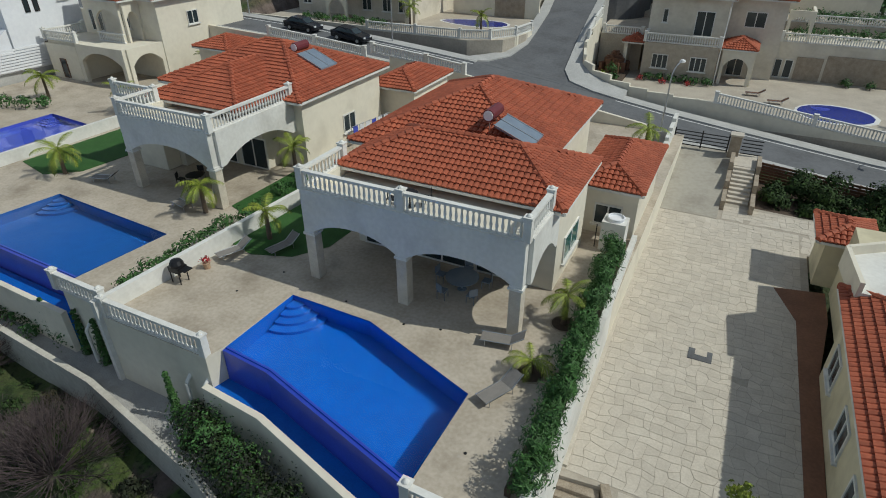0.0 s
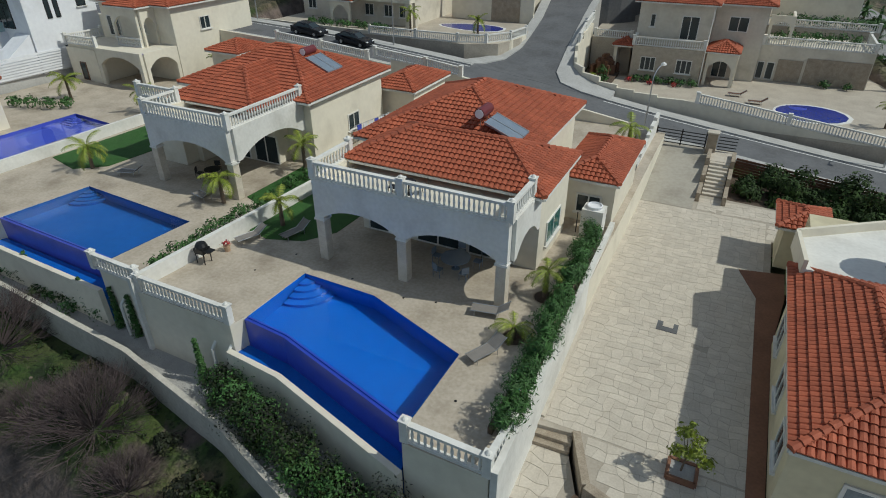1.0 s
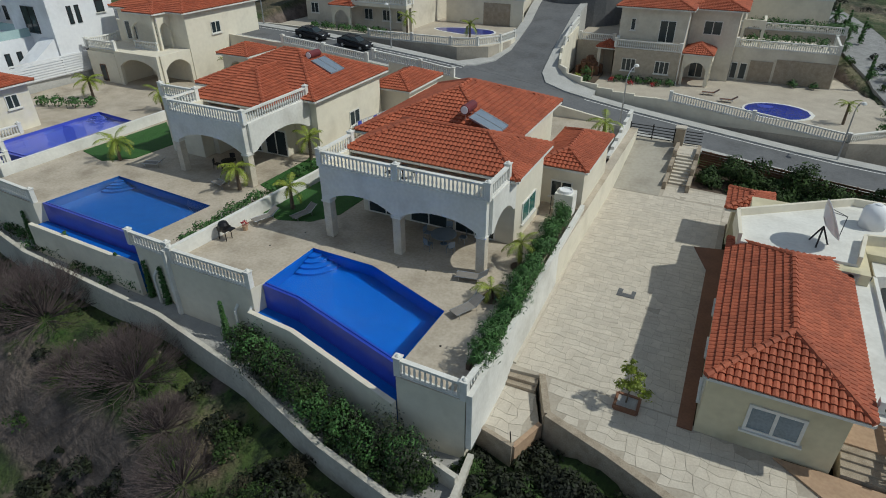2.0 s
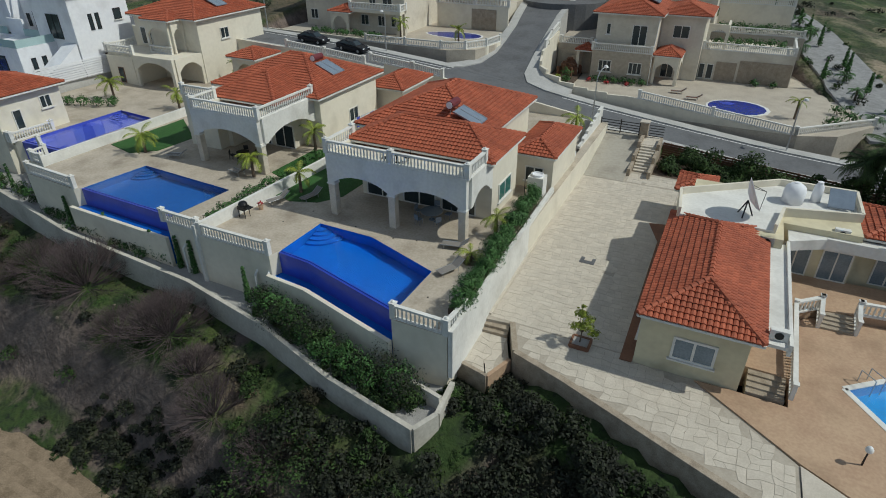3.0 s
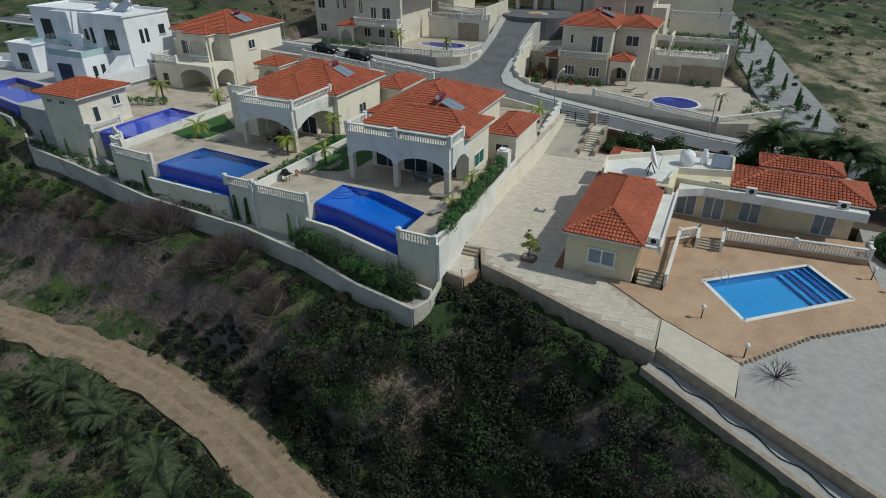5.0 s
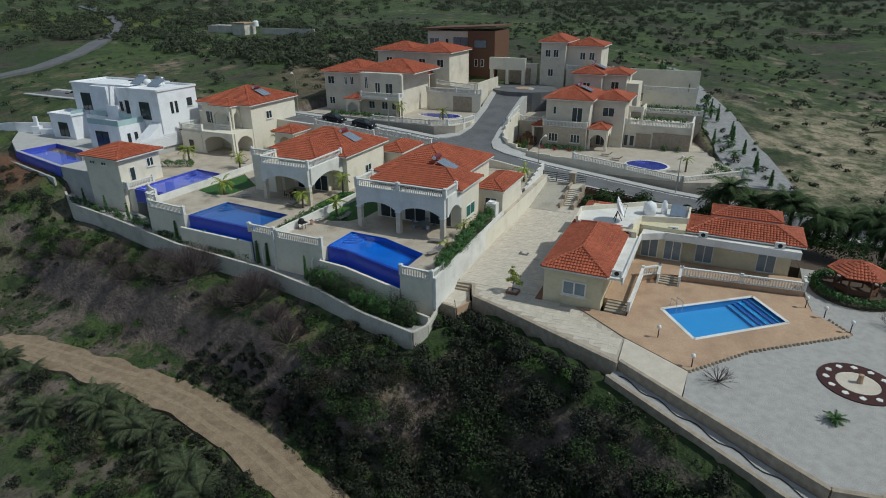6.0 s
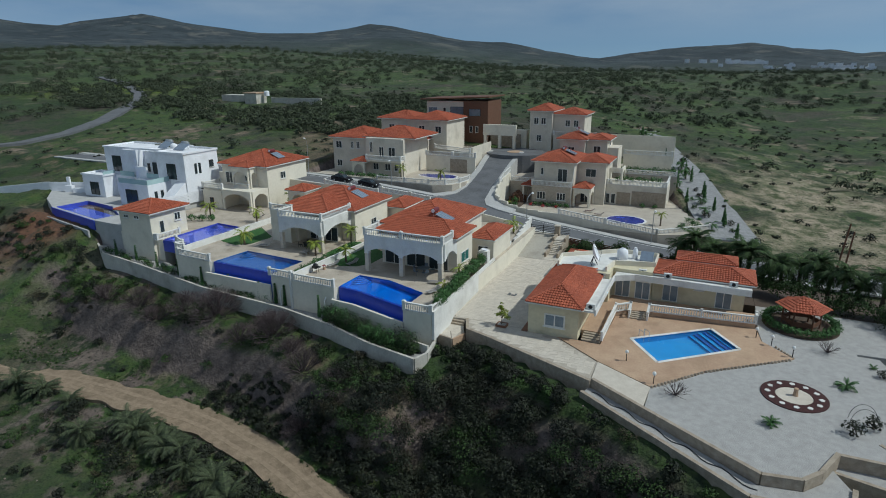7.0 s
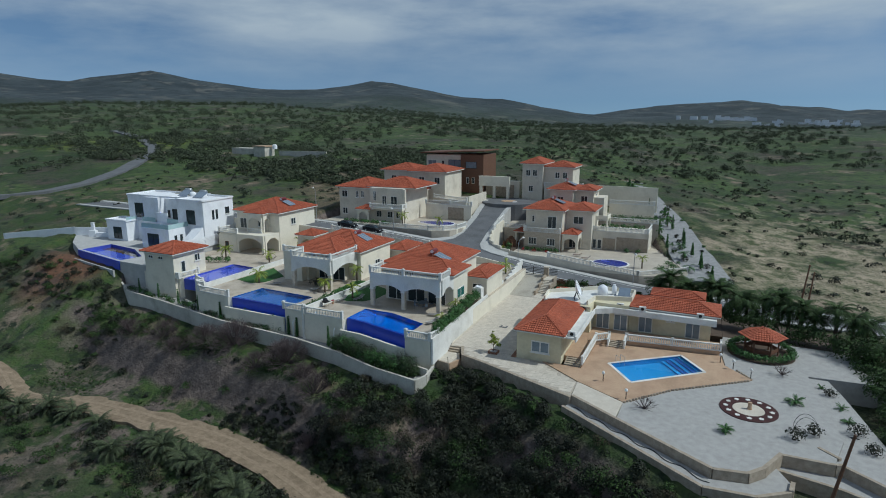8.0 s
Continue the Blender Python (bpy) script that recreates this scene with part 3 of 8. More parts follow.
def hip_roof(parent, u0, u1, v0, v1, z, rise=0.40, step=(0.30, 0.38), singles=0):
    """A hipped roof: boarded body, clay tiles, ridge caps and a pale eave board."""
    planes, a, b = hip_planes(u0, u1, v0, v1, z, rise)
    body = Mesh()
    for pl in planes:
        body.add([tuple(q) for q in pl], [tuple(range(len(pl)))])
    body.add([(u0, v0, z), (u1, v0, z), (u1, v1, z), (u0, v1, z)], [(3, 2, 1, 0)])
    roof = part("roof", body, TILE, parent, "orange-red clay tiled hipped roof")
    part("roof_tiles", tiles_mesh(planes, *step, skip=singles), TILE, roof, kind="stuff")
    if singles:
        pts, faces = tile_shape(*step)
        one = Mesh().add(pts, faces).data("roof_tile", TILE_ONE)
        q, e, s, nrm, spots = tile_arcs(planes[0], *step)
        for a2, b2 in spots[:singles]:
            ob = new("roof_tile", one)
            ob.parent = roof
            at = q + e * a2 + s * b2 - Vector(ORIGIN[roof])
            ob.matrix_local = Matrix.Translation(at) @ Matrix((e, s, nrm)).transposed().to_4x4()
    caps = Mesh()
    ends = [((u0, v0, z), a), ((u0, v1, z), a if u1 - u0 >= v1 - v0 else b), ((u1, v0, z), b if u1 - u0 >= v1 - v0 else a), ((u1, v1, z), b)]
    if (Vector(a) - Vector(b)).length > 0.3:
        ends.append((a, b))
    for p, q in ends:
        p, q = Vector(p), Vector(q)
        n = max(2, int((q - p).length / 0.42))
        for i in range(n):
            x, y = p.lerp(q, i / n), p.lerp(q, (i + 1.12) / n)
            caps.rod((x.x, x.y, x.z + 0.07), (y.x, y.y, y.z + 0.05), 0.19, 0.15, 7)
    part("ridge_tiles", caps, TILE, roof, kind="stuff")
    eave = Mesh()
    for p, q in (((u0, v0), (u1, v0)), ((u1, v0), (u1, v1)), ((u1, v1), (u0, v1)), ((u0, v1), (u0, v0))):
        eave.bar((*p, z - 0.16), (*q, z - 0.16), 0.12, 0, 0.15)
    part("eave_board", eave, WHITE, roof, "white eave board")
    return roof


BALUSTER = {}


def baluster_data(h):
    h = round(h, 2)
    if h not in BALUSTER:
        m = Mesh().lathe((0, 0, 0), [(0.065, 0), (0.065, 0.08 * h), (0.045, 0.14 * h), (0.078, 0.36 * h), (0.042, 0.78 * h), (0.06, 0.88 * h), (0.06, h)], 6)
        BALUSTER[h] = m.data("baluster", WHITE)
    return BALUSTER[h]


def balustrade(parent, pts, h=0.95, gap=0.26, single_pieces=True, post=0.34, caps=True, mat=None, base=0.12, ends=True):
    """Plinth, top rail, posts and turned balusters along points (u, v, z of the foot)."""
    mat = mat or WHITE
    for k, (p, q) in enumerate(zip(pts, pts[1:])):
        body = part("balustrade", Mesh().bar(p, q, 0.22, 0, base), mat, parent, "white balustrade")
        part("rail", Mesh().bar(p, q, 0.26, h - 0.13, h), mat, body)
        for u, v, z in ((p, q) if k == len(pts) - 2 else (p,)):
            if not post:
                continue
            pm = Mesh().box(u - post / 2, u + post / 2, v - post / 2, v + post / 2, z - 0.02, z + h + 0.08)
            pm.box(u - post / 2 - 0.04, u + post / 2 + 0.04, v - post / 2 - 0.04, v + post / 2 + 0.04, z + h + 0.08, z + h + 0.15)
            if caps:
                pm.lathe((u, v, z + h + 0.15), [(0.12, 0), (0.13, 0.03), (0.08, 0.09), (0.02, 0.13)], 8)
            part("post", pm, mat, body)
        (au, av, az), (bu, bv, bz) = p, q
        L = math.hypot(bu - au, bv - av)
        n = max(1, int((L - post) / gap))
        joined = Mesh()
        for i in range(n):
            t = (post / 2 + (i + 0.5) * (L - post) / n) / L
            u, v, z = au + (bu - au) * t, av + (bv - av) * t, az + (bz - az) * t
            if single_pieces:
                piece("baluster", baluster_data(h - base - 0.13), body, u, v, z + base)
            else:
                joined.lathe((u, v, z + base), [(0.06, 0), (0.045, 0.1 * h), (0.075, 0.3 * h), (0.045, 0.6 * h), (0.06, h - base - 0.13)], 5)
        if joined.v:
            part("baluster_row", joined, mat, body, kind="stuff")


def window(parent, u, v, z, w, h, face, leaves=2, frame_mat=None, glass=None, name="window", t=0.09):
    """A framed window on a wall: face 'S' looks to -v, 'E' to +u, 'W' to -u; (u, v) is its middle on the wall."""
    fm, gm2 = Mesh(), Mesh()

    def bx(m, a0, a1, z0, z1, d0, d1):
        if face == "S":
            m.box(u + a0, u + a1, v - d1, v - d0, z0, z1)
        elif face == "E":
            m.box(u + d0, u + d1, v + a0, v + a1, z0, z1)
        else:
            m.box(u - d1, u - d0, v + a0, v + a1, z0, z1)
    xs = [-w / 2, -w / 2 + t]
    for i in range(1, leaves):
        xs += [-w / 2 + w * i / leaves - t / 2, -w / 2 + w * i / leaves + t / 2]
    xs += [w / 2 - t, w / 2]
    zs, nx = [z, z + t, z + h - t, z + h], len(xs)
    put = {"S": lambda a, d, c: (u + a, v - d, c), "E": lambda a, d, c: (u + d, v + a, c), "W": lambda a, d, c: (u - d, v + a, c)}[face]
    solid = lambda i, j: 0 <= i < nx - 1 and 0 <= j < 3 and (j != 1 or i % 2 == 0)
    at = lambda i, j, k: (k * 4 + j) * nx + i
    fs = []
    for i in range(nx - 1):
        for j in range(3):
            if not solid(i, j):
                continue
            fs += [(at(i, j, k), at(i + 1, j, k), at(i + 1, j + 1, k), at(i, j + 1, k)) for k in (0, 1)]
            for di, dj, p, q in ((-1, 0, (i, j), (i, j + 1)), (1, 0, (i + 1, j), (i + 1, j + 1)), (0, -1, (i, j), (i + 1, j)), (0, 1, (i, j + 1), (i + 1, j + 1))):
                if not solid(i + di, j + dj):
                    fs.append((at(*p, 0), at(*q, 0), at(*q, 1), at(*p, 1)))
    fm.add([put(a, d, c) for d in (-0.05, 0.06) for c in zs for a in xs], fs)
    wdw = part(name, fm, frame_mat or WHITE, parent, "white framed " + name.replace("_", " "))
    if h < 1.7:
        sm = Mesh()
        bx(sm, -w / 2 - 0.12, w / 2 + 0.12, z - 0.1, z, -0.02, 0.16)
        part("sill", sm, WHITE, wdw)
    for i in range(leaves):
        gm2 = Mesh()
        bx(gm2, -w / 2 + w * i / leaves + t / 2, -w / 2 + w * (i + 1) / leaves - t / 2, z + t, z + h - t, 0.012, 0.022)
        part("pane", gm2, glass or GLASS, wdw)
    return wdw


def arch_mesh(m, p, q, z_top, z_spring, rise, thick, pier0, pier1, z_foot=None):
    """A wall from p to q with one arched opening between two piers, as one body."""
    L = math.hypot(q[0] - p[0], q[1] - p[1])
    eu, ev = (q[0] - p[0]) / L, (q[1] - p[1]) / L
    zf = z_spring if z_foot is None else z_foot
    span, n = L - pier0 - pier1, 14
    line = [(0, zf), (pier0, zf)]
    for i in range(n + 1):
        x = -1 + 2 * i / n
        line.append((pier0 + span * (x + 1) / 2, z_spring + rise * (1 - abs(x) ** 2.3) + 0.001 * (0 < i < n)))
    line += [(L - pier1, zf), (L, zf), (L, z_top), (0, z_top)]
    clean = [line[0]]
    for c in line[1:]:
        if math.hypot(c[0] - clean[-1][0], c[1] - clean[-1][1]) > 1e-4:
            clean.append(c)
    k = len(clean)
    vs = []
    for side in (-1, 1):
        nx, ny = -ev * thick / 2 * side, eu * thick / 2 * side
        vs += [(p[0] + eu * a + nx, p[1] + ev * a + ny, z) for a, z in clean]
    fs = [tuple(range(k)), tuple(range(k, 2 * k))[::-1]] + [((i + 1) % k, i, k + i, k + (i + 1) % k) for i in range(k)]
    return m.add(vs, fs)


def arch(parent, *args, mat=None, name="arch", label=""):
    return part(name, arch_mesh(Mesh(), *args), mat or CREAM, parent, label)


def walls(parent, boxes, mat=None, name="wall"):
    """Each block of a house's walls as a part of its own."""
    for bx in boxes:
        part(name, Mesh().box(*bx), mat or CREAM, parent)


def column(parent, u, v, z, h, w=0.55):
    m = Mesh().box(u - w / 2, u + w / 2, v - w / 2, v + w / 2, z, z + h - 0.2)
    col = part("column", m, STONE_P, parent, "rough stone clad column")
    c = Mesh().box(u - w / 2 - 0.07, u + w / 2 + 0.07, v - w / 2 - 0.07, v + w / 2 + 0.07, z + h - 0.2, z + h - 0.08)
    c.box(u - w / 2 - 0.02, u + w / 2 + 0.02, v - w / 2 - 0.02, v + w / 2 + 0.02, z + h - 0.08, z + h + 0.02)
    part("capital", c, WHITE, col)
    return col


def solar_heater(u, v, z, slope=0.40, label="solar water heater with maroon tank on the tiled roof"):
    """Panel and tank on a roof slope that falls towards +u."""
    t = thing("solar_water_heater", u, v, z, label, "solar heater", "solar heaters")
    m = Mesh()
    zz = lambda x: z + 0.20 - slope * (x - u)
    m.prism([(u - 0.2, v - 1.0), (u + 1.9, v - 1.0), (u + 1.9, v + 1.0), (u - 0.2, v + 1.0)],
            [zz(u - .2), zz(u + 1.9), zz(u + 1.9), zz(u - .2)], [zz(u - .2) + .1, zz(u + 1.9) + .1, zz(u + 1.9) + .1, zz(u - .2) + .1])
    part("panel", m, PANEL, t, "grey-blue glass collector")
    m = Mesh()
    for y in (-1.0, 0.0, 0.96):
        m.prism([(u - .22, v + y - .02), (u + 1.92, v + y - .02), (u + 1.92, v + y + .05), (u - .22, v + y + .05)],
                [zz(u - .22) + .1, zz(u + 1.92) + .1, zz(u + 1.92) + .1, zz(u - .22) + .1], [zz(u - .22) + .13, zz(u + 1.92) + .13, zz(u + 1.92) + .13, zz(u - .22) + .13])
    part("frame", m, STEEL, t)
    part("tank", Mesh().rod((u - 0.65, v - 0.72, z + 0.72), (u - 0.65, v + 0.72, z + 0.72), 0.33, 0.33, 14), MAROON, t, "maroon hot water tank")
    for y in (-0.76, 0.72):
        part("tank_end", Mesh().rod((u - 0.65, v + y, z + 0.72), (u - 0.65, v + y + 0.04, z + 0.72), 0.27, 0.27, 14), BRIGHT, t, "white tank end")
    part("stand", Mesh().rod((u - .65, v - .5, z - .1), (u - .65, v - .5, z + .5), .03).rod((u - .65, v + .5, z - .1), (u - .65, v + .5, z + .5), .03), STEEL, t)
    return t


# ---- plots and retaining walls ----
def plot(name, poly, z_top, z_bot, mat, label, category="terrace"):
    return single(name, Mesh().prism(poly, z_bot, z_top), mat, label, category, kind="structure")


def pool(name, poly, z, depth, tile, water_z, label, edge=None, infinity=None, catch=None, coping=0.35):
    """A tiled basin: walls and floor, steps in one corner, coping and water."""
    cu, cv = sum(p[0] for p in poly) / len(poly), sum(p[1] for p in poly) / len(poly)
    t = thing(name, cu, cv, z - depth, label, "swimming pool", "swimming pools")
    poly = [(cu + (u - cu) * 0.996, cv + (v - cv) * 0.996) for u, v in poly]
    n = len(poly)
    m = Mesh()
    top, low = [(u, v, z - 0.004) for u, v in poly], [(u, v, z - depth) for u, v in poly]
    area = sum(poly[i][0] * poly[(i + 1) % n][1] - poly[(i + 1) % n][0] * poly[i][1] for i in range(n))
    fs = [(i, n + i, n + (i + 1) % n, (i + 1) % n) for i in range(n)]
    floor = tuple(range(n, 2 * n)) if area > 0 else tuple(range(n, 2 * n))[::-1]
    m.add(top + low, ([f if area > 0 else f[::-1] for f in fs]) + [floor])
    part("basin", m, tile, t)
    w = Mesh().add([(u, v, water_z) for u, v in poly], [tuple(range(n)) if area > 0 else tuple(range(n))[::-1]])
    ww = part("water", w, WATER, t, "clear still water")
    ww.visible_shadow = False
    return t


def cut_plate(name, outer, hole, z0, z1, mat, label, category="terrace"):
    """A paved plate round a pool: outer polygon with a hole, with edges down to z0."""
    bm = bmesh.new()
    rings = []
    for poly in (outer, hole):
        a = sum(poly[i][0] * poly[(i + 1) % len(poly)][1] - poly[(i + 1) % len(poly)][0] * poly[i][1] for i in range(len(poly)))
        p = poly if a > 0 else poly[::-1]
        rings.append([bm.verts.new((u, v, z1)) for u, v in p])
    edges = [bm.edges.new((r[i], r[(i + 1) % len(r)])) for r in rings for i in range(len(r))]
    bmesh.ops.triangle_fill(bm, use_beauty=True, use_dissolve=False, edges=edges)
    for f in bm.faces:
        if f.normal.z < 0:
            f.normal_flip()
    for k, r in enumerate(rings):
        low = [bm.verts.new((q.co.x, q.co.y, z0)) for q in r]
        for i in range(len(r)):
            j = (i + 1) % len(r)
            bm.faces.new((low[i], low[j], r[j], r[i]) if k == 0 else (r[i], r[j], low[j], low[i]))
    bm.verts.ensure_lookup_table()
    bm.verts.index_update()
    m = Mesh()
    m.add([tuple(q.co) for q in bm.verts], [tuple(q.index for q in f.verts) for f in bm.faces])
    bm.free()
    return single(name, m, mat, label, category, kind="structure")


def terrace_plate(name, poly, z0, z1, label):
    """A raised terrace: paved top, rendered sides."""
    ob = single(name, Mesh().prism(poly, z0, z1), CREAM, label, "terrace", kind="structure")
    ob.data.materials.append(TRAVERTINE)
    for f in ob.data.polygons:
        if f.normal.z > 0.9:
            f.material_index = 1
    return ob


# villa one: terrace, infinity pool with its catch basin
POOL1 = [(-17.3, 18.0), (-12.7, 17.9), (-6.7, 15.7), (-6.8, 11.0), (-14.7, 13.25), (-17.4, 13.5)]


def lip(poly_pts, z, tile, label, drop, parent):
    m = Mesh()
    for (a, b), (c, d) in zip(poly_pts, poly_pts[1:]):
        m.bar((a, b, z - drop), (c, d, z - drop), 0.30, 0, drop)
    return part("overflow_lip", m, tile, parent, label)


terrace_plate("terrace_1", [(-24.2, 12.6), (-17.65, 12.6), (-17.45, 13.5), POOL1[0], POOL1[1], POOL1[2], (-6.75, 11.0), (-6.5, 10.1), (-2.9, 10.1), (-2.9, 50.5), (-22.8, 50.5), (-22.8, 26)], -6.0, 0.0, "beige travertine pool terrace with cream retaining wall")
p1 = pool("infinity_pool", POOL1, 0.0, 1.5, POOL_D, -0.10, "cobalt blue tiled infinity pool with overflow lip")
lip([(-17.4, 13.5), (-14.7, 13.25), (-6.8, 11.0)], -0.06, POOL_E, "violet blue overflow lip", 1.9, p1)
m = Mesh().prism([(-17.6, 13.4), (-14.7, 13.1), (-6.8, 10.9), (-6.6, 9.9), (-14.4, 12.0), (-17.7, 12.3)], -5.2, -1.75)
part("catch_basin_floor", m, POOL_D, p1)
m = Mesh()
for p, q in (((-17.8, 12.3), (-14.4, 12.0)), ((-14.4, 12.0), (-6.5, 9.8))):
    m.bar((*p, -6.0), (*q, -6.0), 0.3, 0, 4.6)
part("catch_basin_wall", m, CREAM, p1, "cream catch basin wall")
m = Mesh()
for i, r in enumerate((2.0, 1.55, 1.1, 0.65)):
    ring = [(-17.24, 17.95)] + [(-17.24 + r * math.cos(a), 17.95 - r * math.sin(a)) for a in [math.pi / 2 * k / 8 for k in range(9)]]
    part("pool_step", Mesh().prism(ring, -1.48, -1.2 + 0.26 * i), POOL_D, p1)

m = Mesh()
for a, b in (((-2.7, 10.1), (-3.2, 30.9)), ((-3.5, 38.4), (-3.75, 39.8))):
    m.bar((*a, -3.0), (*b, -3.0), 0.28, 0, 3.4)
single("wall_1", m, WHITE, "white rendered boundary wall beside the paved drive", "wall", kind="structure")
m = Mesh()
m.bar((-24.3, 12.4, -6), (-23.4, 26, -6), 0.3, 0, 6.9).bar((-23.4, 26, -6), (-22.7, 44, -6), 0.3, 0, 6.9)
single("wall_2", m, WHITE, "white rendered wall between two terraces", "wall", kind="structure")

# villa two
POOL2 = [(-38.6, 20.3), (-27.8, 19.6), (-28.4, 14.2), (-39.4, 14.6)]
terrace_plate("terrace_2", [(-46.8, 14.4), (-39.9, 14.0), (-39.45, 14.6), POOL2[0], POOL2[1], (-28.35, 14.2), (-28.2, 13.3), (-24.5, 13.0), (-22.9, 50.5), (-46.0, 50.5)], -6.0, -0.02, "beige travertine pool terrace with cream retaining wall")
p2 = pool("infinity_pool", POOL2, -0.02, 1.6, POOL_M, -0.12, "blue tiled infinity pool with violet overflow lip")
lip([(-39.5, 14.6), (-28.3, 14.2)], -0.08, POOL_V, "violet blue overflow lip", 1.7, p2)
part("catch_basin_floor", Mesh().prism([(-39.7, 14.4), (-28.3, 14.0), (-28.2, 13.0), (-39.8, 13.4)], -5.2, -1.6), POOL_D, p2)
part("catch_basin_wall", Mesh().bar((-39.9, 13.3, -6), (-28.1, 12.9, -6), 0.3, 0, 4.7), CREAM, p2)
m = Mesh()
for i, r in enumerate((1.8, 1.4, 1.0, 0.6)):
    part("pool_step", Mesh().prism([(-38.5, 20.25)] + [(-38.5 + r * math.cos(a), 20.2 - r * math.sin(a)) for a in [math.pi / 2 * k / 6 for k in range(7)]], -1.58, -1.2 + 0.25 * i), POOL_M, p2)

# villa three
POOL3 = [(-55.0, 30.8), (-49.4, 30.3), (-49.6, 19.6), (-55.3, 19.6)]
terrace_plate("terrace_3", [(-68, 20.5), (-56.0, 19.0), (-55.35, 19.3), POOL3[0], POOL3[1], (-49.55, 19.3), (-49.4, 16.4), (-47.2, 16.2), (-46.1, 50.5), (-68, 50.5)], -6.0, 0.0, "beige paved pool terrace of the two-storey villa")
p3 = pool("infinity_pool", POOL3, 0.0, 1.4, POOL_V, -0.15, "violet blue tiled pool with corner steps")
lip([(-55.4, 19.5), (-49.5, 19.5)], -0.08, POOL_V, "violet blue overflow lip", 1.9, p3)
m = Mesh()
for i in range(4):
    part("pool_step", Mesh().box(-54.9, -53.4 - 0.3 * i, 29.0 + 0.3 * i, 30.5, -1.38, -1.1 + 0.3 * i), POOL_V, p3)
single("wall_3", Mesh().bar((-47.3, 16.2, -6), (-46.8, 25, -6), 0.3, 0, 6.8).bar((-46.8, 25, -6), (-46.3, 44, -6), 0.3, 0, 6.9), WHITE, "white rendered wall between two terraces", "wall", kind="structure")

# planting strip and its outer wall along the bank
OUT = [(-72.0, 19.6), (-66.5, 16.6), (-56, 15.2), (-40, 12.3), (-25, 11.4), (-16.6, 9.8), (-9.6, 7.6), (-3.1, 6.2), (-2.3, 7.6), (-2.5, 10.0)]
OUTZ = [-2.6, -2.8, -3.0, -3.2, -3.4, -3.5, -3.6, -3.5, -3.3, -3.1]
m = Mesh()
for (a, b), (c, d), za, zb in zip(OUT, OUT[1:], OUTZ, OUTZ[1:]):
    L = math.hypot(c - a, d - b)
    nx, ny = -(d - b) / L * 0.15, (c - a) / L * 0.15
    m.prism([(a - nx, b - ny), (c - nx, d - ny), (c + nx, d + ny), (a + nx, b + ny)], -8.2, [za, zb, zb, za])
m.bar((-4.6, 8.9, -8.2), (-2.5, 8.4, -8.2), 0.25, 0, 5.3)
single("wall_4", m, WALLCON, "weathered rendered retaining wall above the ravine", "wall", kind="structure")
m = Mesh()
inner = [(-72, 22), (-66.5, 21), (-56, 19.2), (-40, 14.6), (-25, 13.2), (-16.6, 12.4), (-9.6, 10.8), (-4.4, 10.2), (-2.9, 10.2)]
for i in range(len(inner) - 1):
    m.prism([OUT[i], OUT[i + 1], inner[i + 1], inner[i]], -8, [OUTZ[i] - 0.5, OUTZ[i + 1] - 0.5, OUTZ[i + 1] - 0.5, OUTZ[i] - 0.5])
single("planting_strip", m, GRAVEL, "white pebble planting strip behind the retaining wall", "ground", kind="structure")

# drive and pool garden of the low villa
DRIVE_Z = -2.4
plot("drive", [(-3.0, 15.5), (-1.1, 15.7), (0.1, 13.3), (3.2, 12.3), (15.2, 7.6), (15.2, 11.3), (10.0, 15.7), (6.5, 15.7), (6.4, 38.2), (10.4, 38.2), (10.4, 43.5), (1, 44), (-3.6, 44), (-3.6, 31)], DRIVE_Z, -7, MORTAR, "mortar bed of the flagstone drive", "drive")
m = Mesh().prism([(-3.65, 41), (0.9, 41), (0.9, 50.8), (-3.65, 50.8)], -5, [-2.38, -2.38, -0.85, -0.85])
single("ramp", m, RAMP, "pale concrete ramp up to the street gate", "ramp", kind="structure")

# ---- villa one ----
v1 = thing("villa", -12, 26, 0, "cream villa with orange tiled roof, arched veranda and roof terrace", "house", "villas")
arch(v1, (-17.5, 19.95), (-12.0, 19.95), 5.0, 2.72, 0.7, 0.45, 0.45, 0.28, mat=WHITE)
arch(v1, (-12.0, 19.95), (-6.1, 19.95), 5.0, 2.72, 0.7, 0.45, 0.28, 0.45, mat=WHITE)
arch(v1, (-6.12, 20.18), (-6.12, 24.0), 5.0, 2.72, 0.8, 0.45, 0.3, 0.3, mat=WHITE)
arch(v1, (-17.48, 20.18), (-17.48, 24.0), 5.0, 2.72, 0.8, 0.45, 0.3, 0.3)
part("terrace_slab", Mesh().box(-17.24, -6.36, 20.19, 23.98, 4.1, 4.45), CREAM, v1)
for u in (-17.2, -12.0, -6.4):
    column(v1, u, 20.0, 0, 2.75)
walls(v1, [(-17.3, -5.9, 24.0, 29.3, 0, 4.85), (-18.6, -8.3, 29.3, 39, 0, 4.85), (-6.9, -3.35, 31.0, 38.3, -2.4, 2.85)])
hip_roof(v1, -17.7, -5.45, 22.9, 29.6, 5.0, 0.42, singles=300)
hip_roof(v1, -19.1, -7.8, 26.2, 39.5, 5.0, 0.42)
hip_roof(v1, -7.0, -3.1, 30.6, 38.6, 3.0, 0.40)
balustrade(v1, [(-17.5, 23.4, 4.95), (-17.5, 19.95, 4.95), (-12.0, 19.95, 4.95), (-6.12, 19.95, 4.95), (-6.12, 22.9, 4.95)], 0.98)
balustrade(v1, [(-24.0, 12.75, 0), (-17.8, 12.75, 0)], 0.98)
